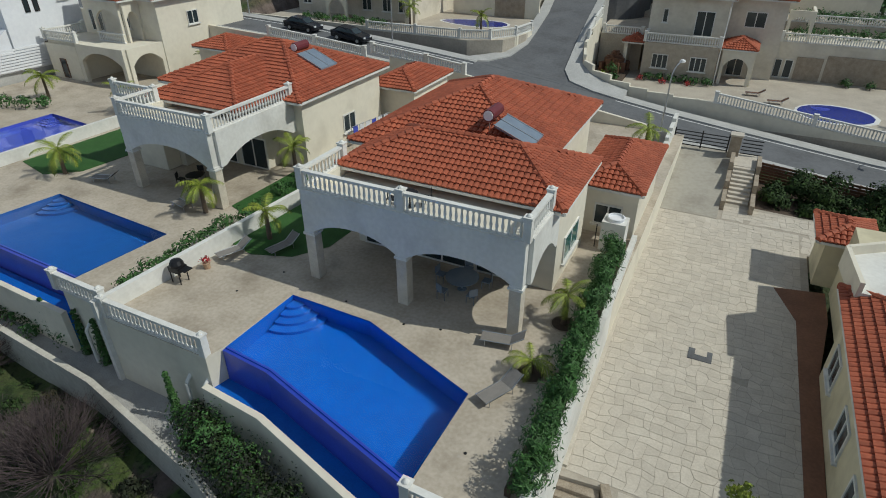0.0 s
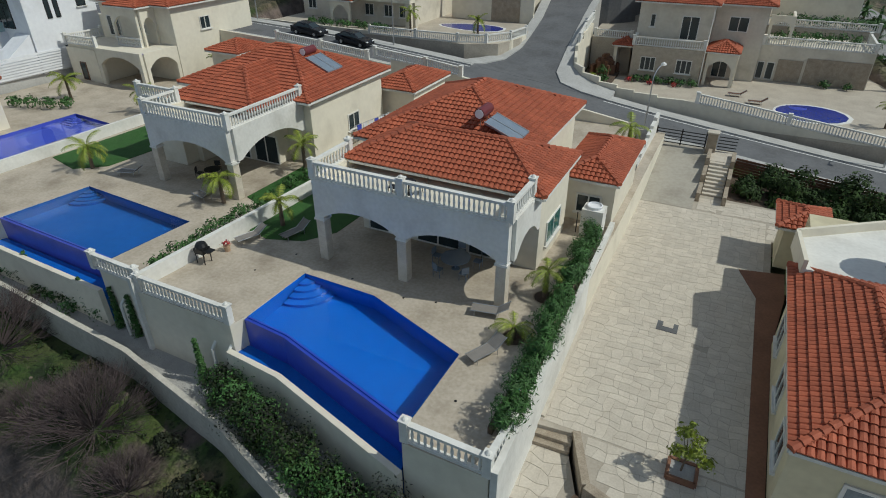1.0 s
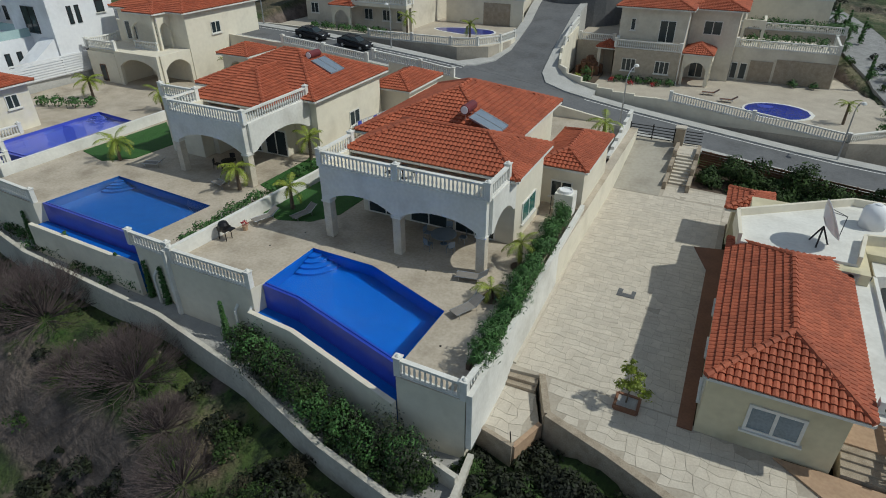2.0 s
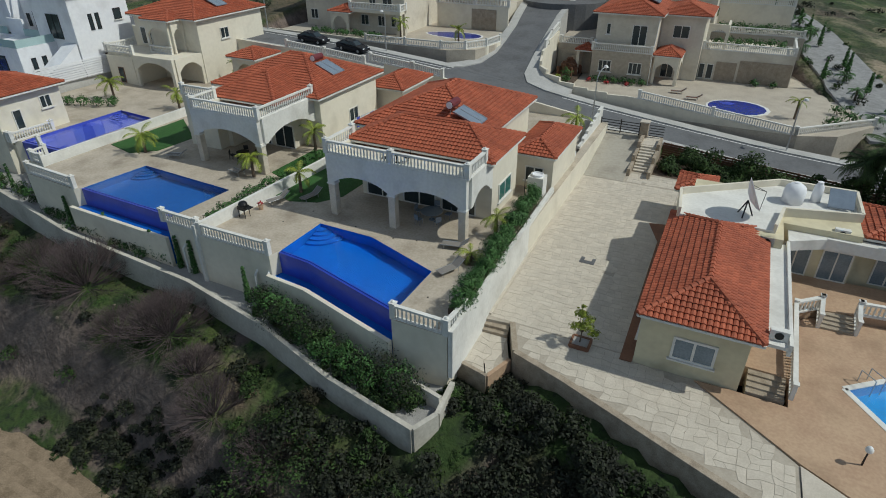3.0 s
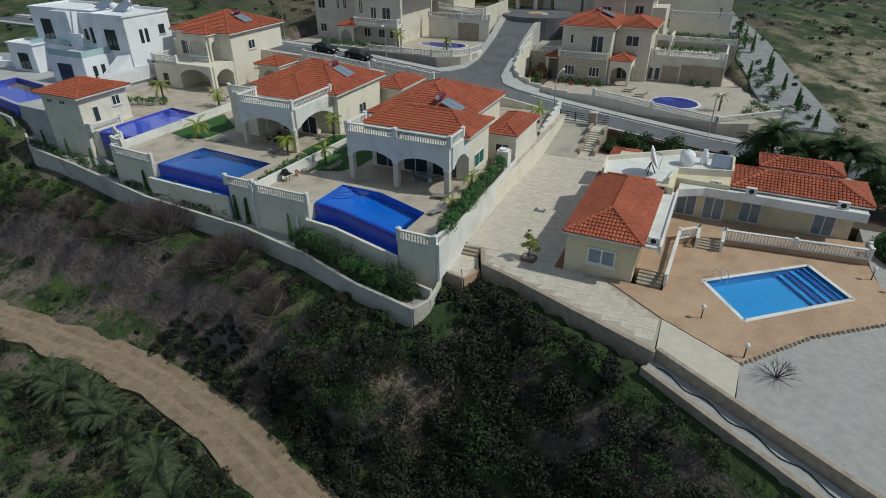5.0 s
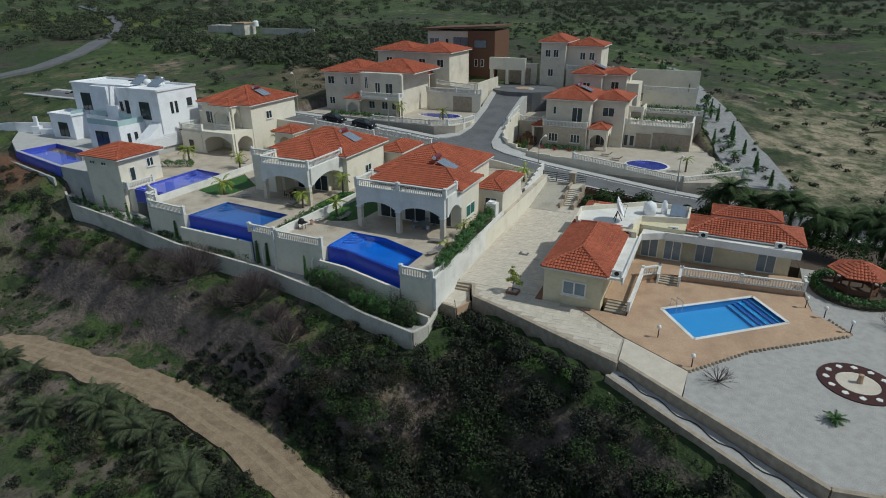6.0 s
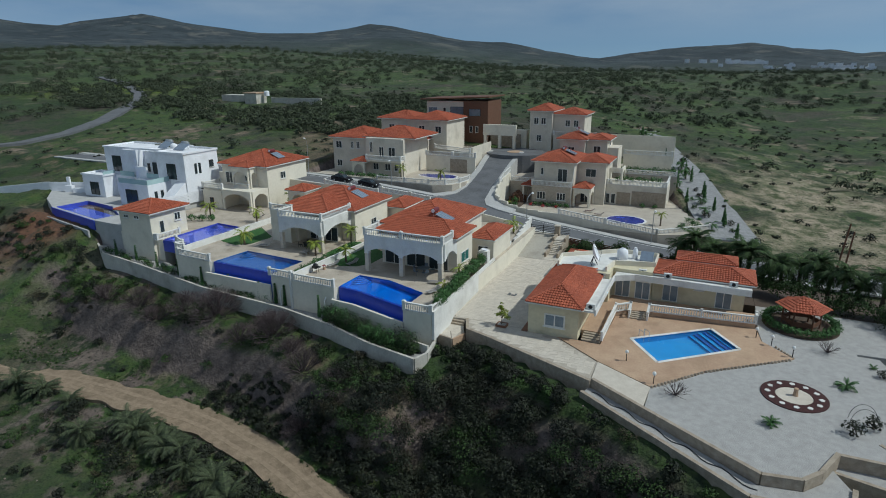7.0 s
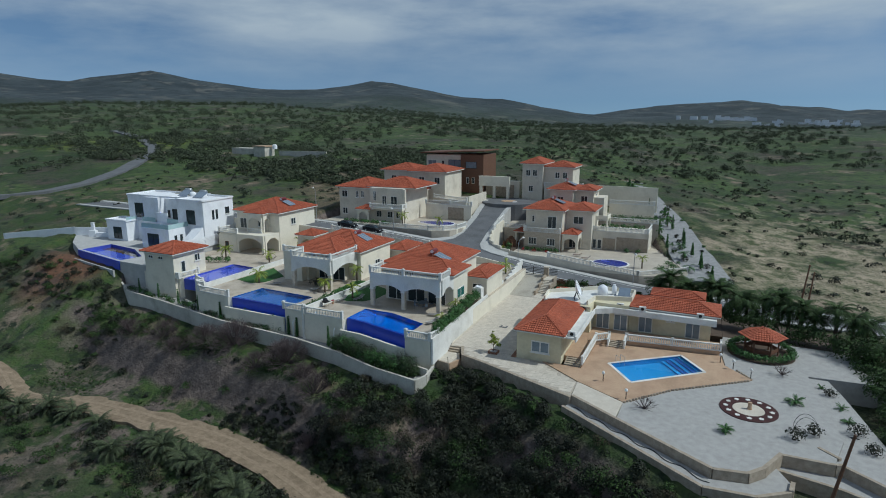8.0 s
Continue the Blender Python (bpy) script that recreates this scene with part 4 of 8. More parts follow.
balustrade(v1, [(-6.45, 10.3, 0), (-3.0, 10.25, 0), (-2.9, 12.3, 0)], 0.98)
window(v1, -4.9, 30.98, 0.6, 1.6, 1.3, "S")
window(v1, -5.88, 26.6, 0.9, 2.6, 1.5, "E", 2, glass=TEAL)
for u in (-15.4, -12.0, -8.6):
    window(v1, u, 23.98, 0.05, 2.9, 2.35, "S", 2, name="sliding_door")
solar_heater(-10.6, 28.6, 6.35)

# ---- villa two ----
v2 = thing("villa", -31, 32, 0, "cream villa with orange tiled roof, arched veranda and roof terrace", "house", "villas")
arch(v2, (-34.9, 23.6), (-27.2, 23.6), 5.0, 2.72, 0.85, 0.45, 0.5, 0.5, mat=WHITE)
arch(v2, (-27.2, 23.83), (-27.2, 31.0), 5.0, 2.72, 0.9, 0.45, 0.4, 0.4, mat=WHITE)
part("terrace_slab", Mesh().box(-34.64, -27.44, 23.84, 29.48, 4.1, 4.45), CREAM, v2)
walls(v2, [(-38.9, -35.12, 26.3, 27.48, 0, 5.0), (-35.1, -34.66, 23.83, 27.48, 2.75, 5.0)])
for u, v in ((-34.6, 23.65), (-27.4, 23.65)):
    column(v2, u, v, 0, 2.75)
walls(v2, [(-38.8, -34.6, 27.5, 41, 0, 4.85), (-34.6, -28.8, 29.5, 41, 0, 4.85), (-28.8, -26.3, 31, 41, 0, 4.85), (-27.5, -23.5, 41.8, 48, 0, 3.2)])
hip_roof(v2, -36.6, -28.2, 27.0, 38, 5.0, 0.42)
hip_roof(v2, -39.2, -25.9, 30.4, 42, 5.0, 0.42)
hip_roof(v2, -27.8, -23.1, 41.2, 48.3, 3.4, 0.40)
balustrade(v2, [(-38.9, 26.5, 4.95), (-34.9, 26.5, 4.95), (-34.9, 23.6, 4.95), (-27.2, 23.6, 4.95), (-27.2, 31.0, 4.95)], 0.98)
balustrade(v2, [(-28.3, 13.2, 0), (-24.7, 13.1, 0)], 0.98)
balustrade(v2, [(-46.6, 14.6, 0), (-40.0, 14.2, 0)], 0.98)
window(v2, -26.28, 36.4, 1.2, 1.6, 1.4, "E")
window(v2, -32.7, 29.48, 0.05, 2.4, 2.3, "S", 2, name="sliding_door")
window(v2, -29.8, 29.48, 0.05, 2.4, 2.3, "S", 2, name="sliding_door")
solar_heater(-29.6, 36.4, 6.5, 0.42)

# ---- villa three (two storeys) and its pool house ----
v3 = thing("villa", -60, 48, 0, "cream two-storey villa with orange tiled roof and arched loggia", "house", "villas")
walls(v3, [(-66, -54.6, 44, 56, 0, 7.9), (-67, -62.2, 39.3, 43.98, 0, 3.55)])
arch(v3, (-62, 39.4), (-54.9, 39.4), 3.9, 2.2, 1.0, 0.4, 0.5, 0.5, 0)
arch(v3, (-54.9, 39.62), (-54.9, 43.98), 3.9, 2.2, 0.9, 0.4, 0.4, 0.4, 0)
part("balcony_slab", Mesh().box(-67, -55.12, 39.62, 43.98, 3.57, 3.85), CREAM, v3)
arch(v3, (-61.4, 41.9), (-57.4, 41.9), 7.85, 6.1, 0.9, 0.3, 0.3, 0.3, 3.85)
arch(v3, (-57.2, 42.07), (-57.2, 43.98), 7.85, 6.1, 0.7, 0.3, 0.25, 0.25, 3.85)
hip_roof(v3, -66.6, -54.1, 43.4, 56.6, 8.0, 0.36)
hip_roof(v3, -61.8, -56.8, 41.5, 46, 7.98, 0.36)
hip_roof(v3, -51.3, -46.5, 44.7, 49.8, 3.6, 0.38)
walls(v3, [(-50.9, -50.5, 45.2, 49.4, 0, 3.5), (-50.48, -47.2, 49.0, 49.4, 0, 3.5)])
arch(v3, (-50.5, 45.35), (-46.95, 45.35), 3.5, 2.0, 0.8, 0.3, 0.5, 0.5, 0)
arch(v3, (-46.95, 45.52), (-46.95, 49.4), 3.5, 2.0, 0.8, 0.3, 0.5, 0.5, 0)
balustrade(v3, [(-67, 44, 3.9), (-67, 39.5, 3.9), (-62, 39.5, 3.9)], 0.95, single_pieces=True)
balustrade(v3, [(-61.2, 41.7, 3.86), (-57.3, 41.7, 3.86)], 0.95, single_pieces=True, post=0)
window(v3, -54.58, 48.5, 5.0, 1.5, 1.4, "E")
window(v3, -59.6, 43.98, 4.8, 1.3, 1.6, "S")
window(v3, -64.2, 43.98, 4.2, 2.0, 2.2, "S")
window(v3, -64.8, 39.28, 0.1, 1.0, 2.0, "S", 1, WOOD, name="door")
solar_heater(-57.6, 50, 9.4)

hut = thing("pool_house", -61.5, 22.5, -4, "small cream pool house with orange tiled roof", "house", "villas")
walls(hut, [(-63.4, -56.4, 18.4, 25.4, -5, 4.3)])
hip_roof(hut, -64.0, -55.8, 17.9, 25.9, 4.4, 0.34)
window(hut, -56.38, 23.6, 2.2, 1.2, 1.3, "E")
window(hut, -56.38, 20.4, 0.8, 0.9, 2.0, "E", 1, name="door")
window(hut, -61.8, 18.38, 3.2, 1.1, 0.55, "S")
window(hut, -59.4, 18.38, 3.2, 1.1, 0.55, "S")
balustrade(hut, [(-56.2, 18.7, 0.0), (-55.75, 18.7, 0), (-55.7, 23, 0)], 0.95, single_pieces=True)
balustrade(hut, [(-52.2, 19.3, 0.0), (-49.4, 18.0, 0), (-49.2, 16.6, 0), (-47.4, 16.4, 0)], 0.95, single_pieces=True)

# ---- white modern house ----
wh = thing("modern_house", -80, 42, 1, "white cubic modern house with flat roofs", "house")
walls(wh, [(-75.4, -68, 36.6, 45, 1, 10.5), (-82.2, -75.42, 39.4, 45, 1, 10.2), (-86.6, -82.22, 37.6, 45, 1, 10.5), (-93.0, -86.62, 38.6, 46, 1, 10.5),
           (-95.0, -88.6, 34.2, 38.58, 1, 5.3), (-80.4, -72.4, 31.4, 36.58, 1, 5.2), (-88.58, -80.42, 37.0, 38.58, 1, 5.3)], BRIGHT)
part("balcony_wall", Mesh().box(-82.2, -79.0, 36.9, 37.2, 5.3, 7.4), BRIGHT, wh)
part("balcony_slab", Mesh().box(-86.6, -75.42, 36.62, 39.38, 5.02, 5.3), BRIGHT, wh)
for a, b, cc, d2, zt in ((-75.5, -67.9, 36.5, 45.1, 10.52), (-93.1, -75.52, 38.5, 46.1, 10.52), (-95.1, -88.5, 34.1, 38.5, 5.32)):
    m = Mesh()
    for p, q in (((a, cc), (b, cc)), ((b, cc), (b, d2)), ((b, d2), (a, d2)), ((a, d2), (a, cc))):
        m.bar((*p, zt), (*q, zt), 0.22, 0, 0.32)
    part("parapet", m, BRIGHT, wh)
SEA_GLASS = material("pale_green_glass", (0.42, 0.56, 0.56), (0.36, 0.50, 0.50), 1, 0.08)
for p, q, z in (((-88.6, 34.3), (-88.6, 37.0), 5.34), ((-80.3, 31.5), (-72.5, 31.5), 5.22), ((-72.5, 31.5), (-72.5, 36.5), 5.22), ((-86.5, 36.7), (-82.4, 36.7), 5.32), ((-79.0, 36.8), (-75.5, 36.8), 5.32)):
    part("glass_balustrade", Mesh().bar((*p, z), (*q, z), 0.03, 0, 0.95), SEA_GLASS, wh, "pale green glass balustrade")
for v, z, w, h in ((39.2, 6.5, 0.55, 2.0), (40.2, 6.5, 0.55, 2.0), (43.2, 7.3, 1.1, 1.4), (40.6, 2.6, 1.4, 0.9), (43.6, 2.6, 1.2, 1.0)):
    window(wh, -67.98, v, z, w, h, "E", 1, DARKM)
for u, v, z, w, h in ((-71.6, 36.58, 5.6, 2.4, 3.0), (-78.6, 39.38, 5.6, 3.0, 2.4), (-81.2, 39.38, 6.0, 0.7, 1.7), (-89.6, 38.58, 5.7, 2.6, 3.2), (-91.6, 34.18, 1.4, 2.6, 2.6), (-77.0, 31.38, 1.3, 3.2, 2.8)):
    window(wh, u, v, z, w, h, "S", 2, DARKM)
for v in (33.0, 34.4):
    window(wh, -72.38, v, 2.0, 0.6, 1.8, "E", 1, DARKM)
part("door", Mesh().box(-82.6, -81.4, 36.9, 37.0, 1.05, 3.6), DARKM, wh, "dark entrance door")
part("stair_wall", Mesh().prism([(-70.6, 31.6), (-68.2, 31.6), (-68.2, 36.5), (-70.6, 36.5)], 1.0, [2.0, 2.0, 5.2, 5.2]), BRIGHT, wh, "white sloping outside stair")
for u, v in ((-74.0, 41.6), (-79.6, 42.6)):
    t = thing("solar_water_heater", u, v, 10.4, "flat roof solar water heater with steel tank", "solar heater", "solar heaters")
    part("panel", Mesh().prism([(u - 1, v - 1.0), (u + 1.6, v - 1.0), (u + 1.6, v + 0.8), (u - 1, v + 0.8)], [10.6, 10.6, 11.6, 11.6], [10.7, 10.7, 11.7, 11.7]), PANEL, t)
    part("tank", Mesh().rod((u - 0.8, v + 1.2, 11.7), (u + 0.8, v + 1.2, 11.7), 0.4, 0.4, 12), STEEL, t, smooth=True)
    part("stand", Mesh().rod((u - 0.6, v + 1.2, 10.5), (u - 0.6, v + 1.2, 11.5), 0.04).rod((u + 0.6, v + 1.2, 10.5), (u + 0.6, v + 1.2, 11.5), 0.04), STEEL, t)
t = thing("water_tank", -76.6, 42.2, 10.2, "round white water tank on the flat roof", "water tank", "water tanks")
part("tank", Mesh().lathe((-76.6, 42.2, 10.2), [(0.7, 0), (0.7, 0.9), (0.5, 1.3), (0.1, 1.45)], 14), BRIGHT, t, smooth=True)
POOL4 = [(-90.0, 24.6), (-73.8, 21.2), (-73.0, 25.2), (-80.2, 29.2), (-89.2, 30.6)]
cut_plate("terrace_4", [(-99, 28.6), (-90.4, 24.2), (-73.3, 20.6), (-64.2, 20.2), (-64.2, 26.2), (-68.2, 30), (-68.2, 50.5), (-106, 50.5), (-106, 34)], POOL4, -6, 1.0, CONCRETE, "pale paved plot of the white house")
p4 = pool("swimming_pool", POOL4, 1.0, 1.4, POOL_V, 0.45, "violet blue pool in front of the white house")
part("overflow_lip", Mesh().bar((-90.45, 24.1, -0.7), (-73.2, 20.45, -0.7), 0.16, 0, 1.72), POOL_E, p4, "violet blue pool front")
part("catch_basin_wall", Mesh().bar((-91.4, 23.2, -2), (-73.4, 19.3, -2), 0.3, 0, 1.5), CONCRETE, p4)
fence = thing("slatted_fence", -69, 28, 1, "white horizontal slat fence beside the white house", "fence")
for i in range(8):
    part("slat", Mesh().bar((-68.0, 30.0, 1.2 + 0.28 * i), (-67.6, 44.0, 1.2 + 0.28 * i), 0.06, 0, 0.2), BRIGHT, fence)
wf = thing("boundary_wall", -105, 30, 1, "white boundary wall with a small barbecue chimney", "wall")
part("wall", Mesh().bar((-124, 28.5, -1), (-106, 34, 1), 0.25, 0, 2.0), BRIGHT, wf)
part("wall", Mesh().bar((-106, 34, 1), (-95.2, 38.6, 1), 0.25, 0, 1.9), BRIGHT, wf)
part("chimney", Mesh().prism([(-101.6, 34.2), (-100.2, 34.8), (-100.6, 35.8), (-102.0, 35.2)], 1.0, 2.4).prism([(-101.3, 34.7), (-100.7, 34.95), (-100.9, 35.4), (-101.5, 35.15)], 2.4, 4.2), BRIGHT, wf, "white barbecue chimney")
part("counter", Mesh().bar((-100, 35.0, 1), (-96.4, 36.6, 1), 0.7, 0, 0.9), BRIGHT, wf)

# ---- villas across the street ----
plot("terrace_5", [(-12.6, 62.4), (-10.4, 60.9), (-7.6, 60.05), (-3, 59.9), (16, 59.9), (20, 61.5), (24, 67), (16.5, 90.5), (-15, 90.5), (-15, 76)], -1.65, -7, SLAB, "pale terrace of the villa across the street")
LOT[:] = -3.3, 11.1, -2.2
b2 = thing("villa", 0, 70, 1, "cream two-storey villa with terracotta roof, balcony and garage wall", "house", "villas")
walls(b2, [(-7.5, 0.8, 64.6, 76, 0.5, 9.4), (0.82, 6.6, 68.0, 76, 0.5, 9.2), (6.62, 18.6, 69.6, 77, 0.5, 4.7)], BEIGE)
part("ground_floor_front", Mesh().box(-7.4, 0.7, 63.0, 64.58, 0.5, 4.6), STONE_Q, b2, "beige stone clad ground floor")
hip_roof(b2, -8.1, 1.4, 64.0, 76.5, 9.5, 0.36)
hip_roof(b2, 0.0, 7.3, 67.4, 76.5, 9.3, 0.34)
part("rainwater_pipe", Mesh().rod((0.86, 62.9, 0.6), (0.86, 62.9, 4.6), 0.06).rod((0.86, 62.9, 4.6), (0.92, 64.5, 9.3), 0.06), WHITE, b2, "white rainwater pipe")
hip_roof(b2, 0.9, 4.6, 63.6, 68.2, 4.5, 0.5)
hip_roof(b2, -10.0, -7.5, 63.6, 67.4, 4.3, 0.45)
walls(b2, [(-9.8, -9.4, 63.8, 67, 0.5, 4.2)], BEIGE)
arch(b2, (1.1, 63.9), (4.4, 63.9), 4.4, 2.6, 0.9, 0.3, 0.35, 0.35, 0.6)
arch(b2, (4.4, 64.07), (4.4, 67.98), 4.4, 2.6, 0.9, 0.3, 0.35, 0.35, 0.6)
balustrade(b2, [(-7.4, 64.5, 4.65), (-7.4, 63.1, 4.65), (0.7, 63.1, 4.65)], 1.0, single_pieces=True, caps=False)
balustrade(b2, [(6.8, 69.7, 4.72), (18.4, 69.7, 4.72), (18.4, 76.8, 4.72)], 1.0, single_pieces=True, caps=False)
arch(b2, (6.9, 70.6), (9.6, 70.6), 8.0, 6.9, 0.4, 0.3, 0.35, 0.35, 4.72)
arch(b2, (9.45, 70.77), (9.45, 74.6), 8.0, 6.9, 0.4, 0.3, 0.35, 0.35, 4.72)
window(b2, -1.5, 64.58, 5.4, 2.0, 2.7, "S")
window(b2, 3.6, 67.98, 6.2, 2.2, 1.7, "S")
window(b2, -5.8, 64.58, 6.6, 0.6, 1.5, "S", 1)
for u in (-5.4, -1.2):
    window(b2, u, 62.98, 1.8, 1.8, 1.6, "S", 3)
window(b2, 2.6, 67.98, 0.7, 1.8, 2.2, "S", 2, name="sliding_door")
window(b2, 7.1, 69.58, 0.7, 0.8, 2.1, "S", 1, name="door")
window(b2, 8.2, 69.58, 0.7, 0.9, 2.1, "S", 1, name="door")
part("garage_door", Mesh().box(8.9, 11.6, 69.5, 69.58, 0.6, 3.2), STONE, b2, "plain stone-coloured garage door")
part("stone_band", Mesh().box(11.9, 18.5, 69.52, 69.58, 0.6, 3.6), STONE, b2)
solar_heater(-2.0, 70, 11.0)
LOT[:] = 0, 0, 0
bal5 = thing("boundary_balustrade", 8, 60, -1, "white balustrade on a rendered wall along the street", "fence", "street fences")
part("wall", Mesh().bar((-3, 60.1, -3.0), (15.8, 60.1, -5.2), 0.3, 0, 3.45), CREAM, bal5)
part("wall", Mesh().bar((15.8, 60.1, -5.2), (24, 67.5, -5.2), 0.3, 0, 3.4), CREAM, bal5)
balustrade(bal5, [(-1.4, 60.1, 0.28), (7, 60.1, -0.7), (15.8, 60.1, -1.73)], 0.95, single_pieces=True, caps=False)
balustrade(bal5, [(15.8, 60.1, -1.78), (24, 67.5, -1.78)], 0.95, single_pieces=True, caps=False)
plot("garden_corner", [(-12.9, 62.3), (-13.5, 61.8), (-14.9, 63.5), (-15.8, 66.7), (-16.2, 75.9), (-12.2, 75.9), (-11.9, 66)], -1.3, -5, SOIL, "planted corner of the front garden", "garden")
for (a, b, c), (d, e, f2) in zip([(-16.9, 78, 4.3), (-16.2, 70.7, 3.5), (-15.8, 66.7, 3.0), (-14.95, 63.5, 2.3), (-13.5, 61.75, 1.9), (-11.4, 60.6, 1.3), (-9.4, 60.15, 0.95), (-7.6, 59.95, 0.7)], [(-16.2, 70.7, 3.5), (-15.8, 66.7, 3.0), (-14.95, 63.5, 2.3), (-13.5, 61.75, 1.9), (-11.4, 60.6, 1.3), (-9.4, 60.15, 0.95), (-7.6, 59.95, 0.7), (-5.2, 59.95, 0.55)]):
    part("wall", Mesh().bar((a, b, -1.5), (d, e, -1.5), 0.3, 0, (c + f2) / 2 + 1.5), CREAM, bal5)
balustrade(bal5, [(-16.0, 68.5, 3.25), (-16.5, 73, 3.9), (-16.9, 78, 4.3)], 0.95, single_pieces=True, caps=False, post=0.25)
part("wall", Mesh().bar((-5.2, 60.0, -2.0), (-3, 60.1, -2.0), 0.3, 0, 2.4), CREAM, bal5)
plot("terrace_9", [(-16.5, 77), (-17.4, 83.5), (-17.8, 90.55), (-11.4, 90.55), (-11.4, 77)], 2.4, -4, SLAB, "raised garden terrace beside the side street")
bal9 = thing("boundary_balustrade", -14, 77.2, 2.4, "white balustrade over an open bay beside the street", "fence", "street fences")
balustrade(bal9, [(-16.2, 77.2, 2.42), (-11.6, 77.2, 2.42)], 0.95, single_pieces=True, caps=False)
POOL5 = [(11 + 3.4 * math.cos(a) * (1 + 0.25 * math.cos(a)), 64.6 + 2.9 * math.sin(a) * (1 + 0.25 * math.cos(a))) for a in [2 * math.pi * k / 18 for k in range(18)]]
LOT[:] = -2.4, 3.4, -2.2
p5 = thing("swimming_pool", 11, 64.6, 0.6, "kidney shaped cobalt pool with white steps", "swimming pool", "swimming pools")
part("basin", Mesh().prism(POOL5, 0.4, 0.612), POOL_K, p5)
part("coping", Mesh().prism([(11 + (u - 11) * 1.1, 64.6 + (v - 64.6) * 1.13) for u, v in POOL5], 0.4, 0.604), WHITE, p5)
for i in range(4):
    part("pool_step", Mesh().prism([(10.6 + (0.9 - 0.18 * i) * math.cos(a), 66.4 + (1.0 - 0.2 * i) * math.sin(a)) for a in [math.pi + math.pi * k / 6 for k in range(7)]], 0.5, 0.62 + 0.012 * i), POOL_V, p5)

LOT[:] = 0, 0, 0
plot("terrace_6", [(-58, 61.0), (-27.5, 61.0), (-24.0, 62.8), (-22.8, 67), (-25, 86), (-58, 86)], 3.4, -2, SLAB, "pale terrace of the villa across the street")
b1 = thing("villa", -45, 75, 4, "cream two-storey villa with terracotta roof, porch and balcony", "house", "villas")
walls(b1, [(-56.6, -47, 69.0, 80, 3.0, 11.0), (-46.98, -38, 67.6, 80, 3.0, 11.3)], BEIGE)
hip_roof(b1, -57.3, -46.2, 68.4, 80.5, 11.0, 0.34)
hip_roof(b1, -48.5, -35.4, 68.9, 80.5, 11.4, 0.34)
hip_roof(b1, -49.5, -45.6, 65.0, 69.6, 6.4, 0.4)
arch(b1, (-49.2, 65.3), (-46.0, 65.3), 6.3, 4.8, 1.0, 0.3, 0.4, 0.4, 3.4)
part("balcony", Mesh().box(-45.8, -37.2, 65.6, 67.58, 6.5, 6.9), CREAM, b1)
walls(b1, [(-37.9, -37.2, 65.6, 66.3, 3.4, 6.48), (-37.9, -37.2, 67.0, 67.6, 3.4, 11.2)], BEIGE)
balustrade(b1, [(-45.8, 65.7, 6.92), (-37.3, 65.7, 6.92), (-37.3, 67.5, 6.92)], 0.95, single_pieces=True, caps=False)
for u, v, z, w in ((-55.0, 68.98, 8.5, 1.6), (-51.4, 68.98, 8.5, 0.7), (-49.9, 68.98, 8.6, 0.8), (-45.6, 67.58, 8.2, 0.8), (-43, 67.58, 7.2, 1.2), (-40.4, 67.58, 7.2, 1.7)):
    window(b1, u, v, z, w, 1.6 if z > 8.3 else 2.3, "S")
for u, v in ((-55.0, 68.98), (-44.5, 67.58), (-41.5, 67.58), (-39.2, 67.58)):
    window(b1, u, v, 4.4, 1.4, 1.5, "S")
bal6 = thing("boundary_balustrade", -35, 61, 3, "white balustrade on a curved rendered wall at the street corner", "fence", "street fences")
line = [(-40.5, 61.2, 3.5), (-34, 61.2, 3.4), (-28.5, 61.3, 3.3), (-25.3, 62.4, 3.3), (-23.4, 65.2, 3.4), (-22.9, 69, 3.6)]
part("wall", Mesh().bar((-58, 61.2, 2.4), (-40.6, 61.2, 2.2), 0.3, 0, 1.6), CREAM, bal6)
for p, q in zip(line, line[1:]):
    part("wall", Mesh().bar((p[0], p[1], 0), (q[0], q[1], 0), 0.3, 0, 3.45), CREAM, bal6)
balustrade(bal6, [(u, v, 3.46) for u, v, z in line], 0.95, single_pieces=True, caps=False, post=0.25)
# Two plain bars stand in for the sign's lines of lettering.
part("sign_line", Mesh().box(-30.4, -27.8, 61.02, 61.05, 2.1, 2.35), ASPHALT, bal6, "row of lettering drawn as a plain dark bar")
part("sign_line", Mesh().box(-30.0, -28.2, 61.02, 61.05, 1.65, 1.9), ASPHALT, bal6)
part("wall", Mesh().bar((-36.5, 76.5, 3), (-24.5, 76.5, 3), 0.3, 0, 3.9), CREAM, bal6)
part("stone_panel", Mesh().box(-30.5, -26.4, 76.28, 76.33, 3.4, 6.4), STONE, bal6)
balustrade(bal6, [(-36.5, 76.5, 6.92), (-30, 76.5, 6.92), (-24.5, 76.5, 6.92)], 0.95, single_pieces=True, caps=False)
POOL6 = [(-31 + 4.4 * math.cos(a), 70.8 + 2.0 * math.sin(a) * (1 + 0.3 * math.cos(a))) for a in [2 * math.pi * k / 16 for k in range(16)]]
p6 = thing("swimming_pool", -31, 70.8, 3.4, "cobalt blue garden pool behind the balustrade", "swimming pool", "swimming pools")
part("basin", Mesh().prism(POOL6, 3.2, 3.412), POOL_K, p6)
part("coping", Mesh().prism([(-31 + (u + 31) * 1.08, 70.8 + (v - 70.8) * 1.15) for u, v in POOL6], 3.2, 3.404), WHITE, p6)

# ---- houses round the cul-de-sac ----
plot("terrace_7", [(-56, 84), (-27, 78.5), (-26, 97), (-56, 99)], 6.3, 0, SLAB, "pale terrace of an upper villa")
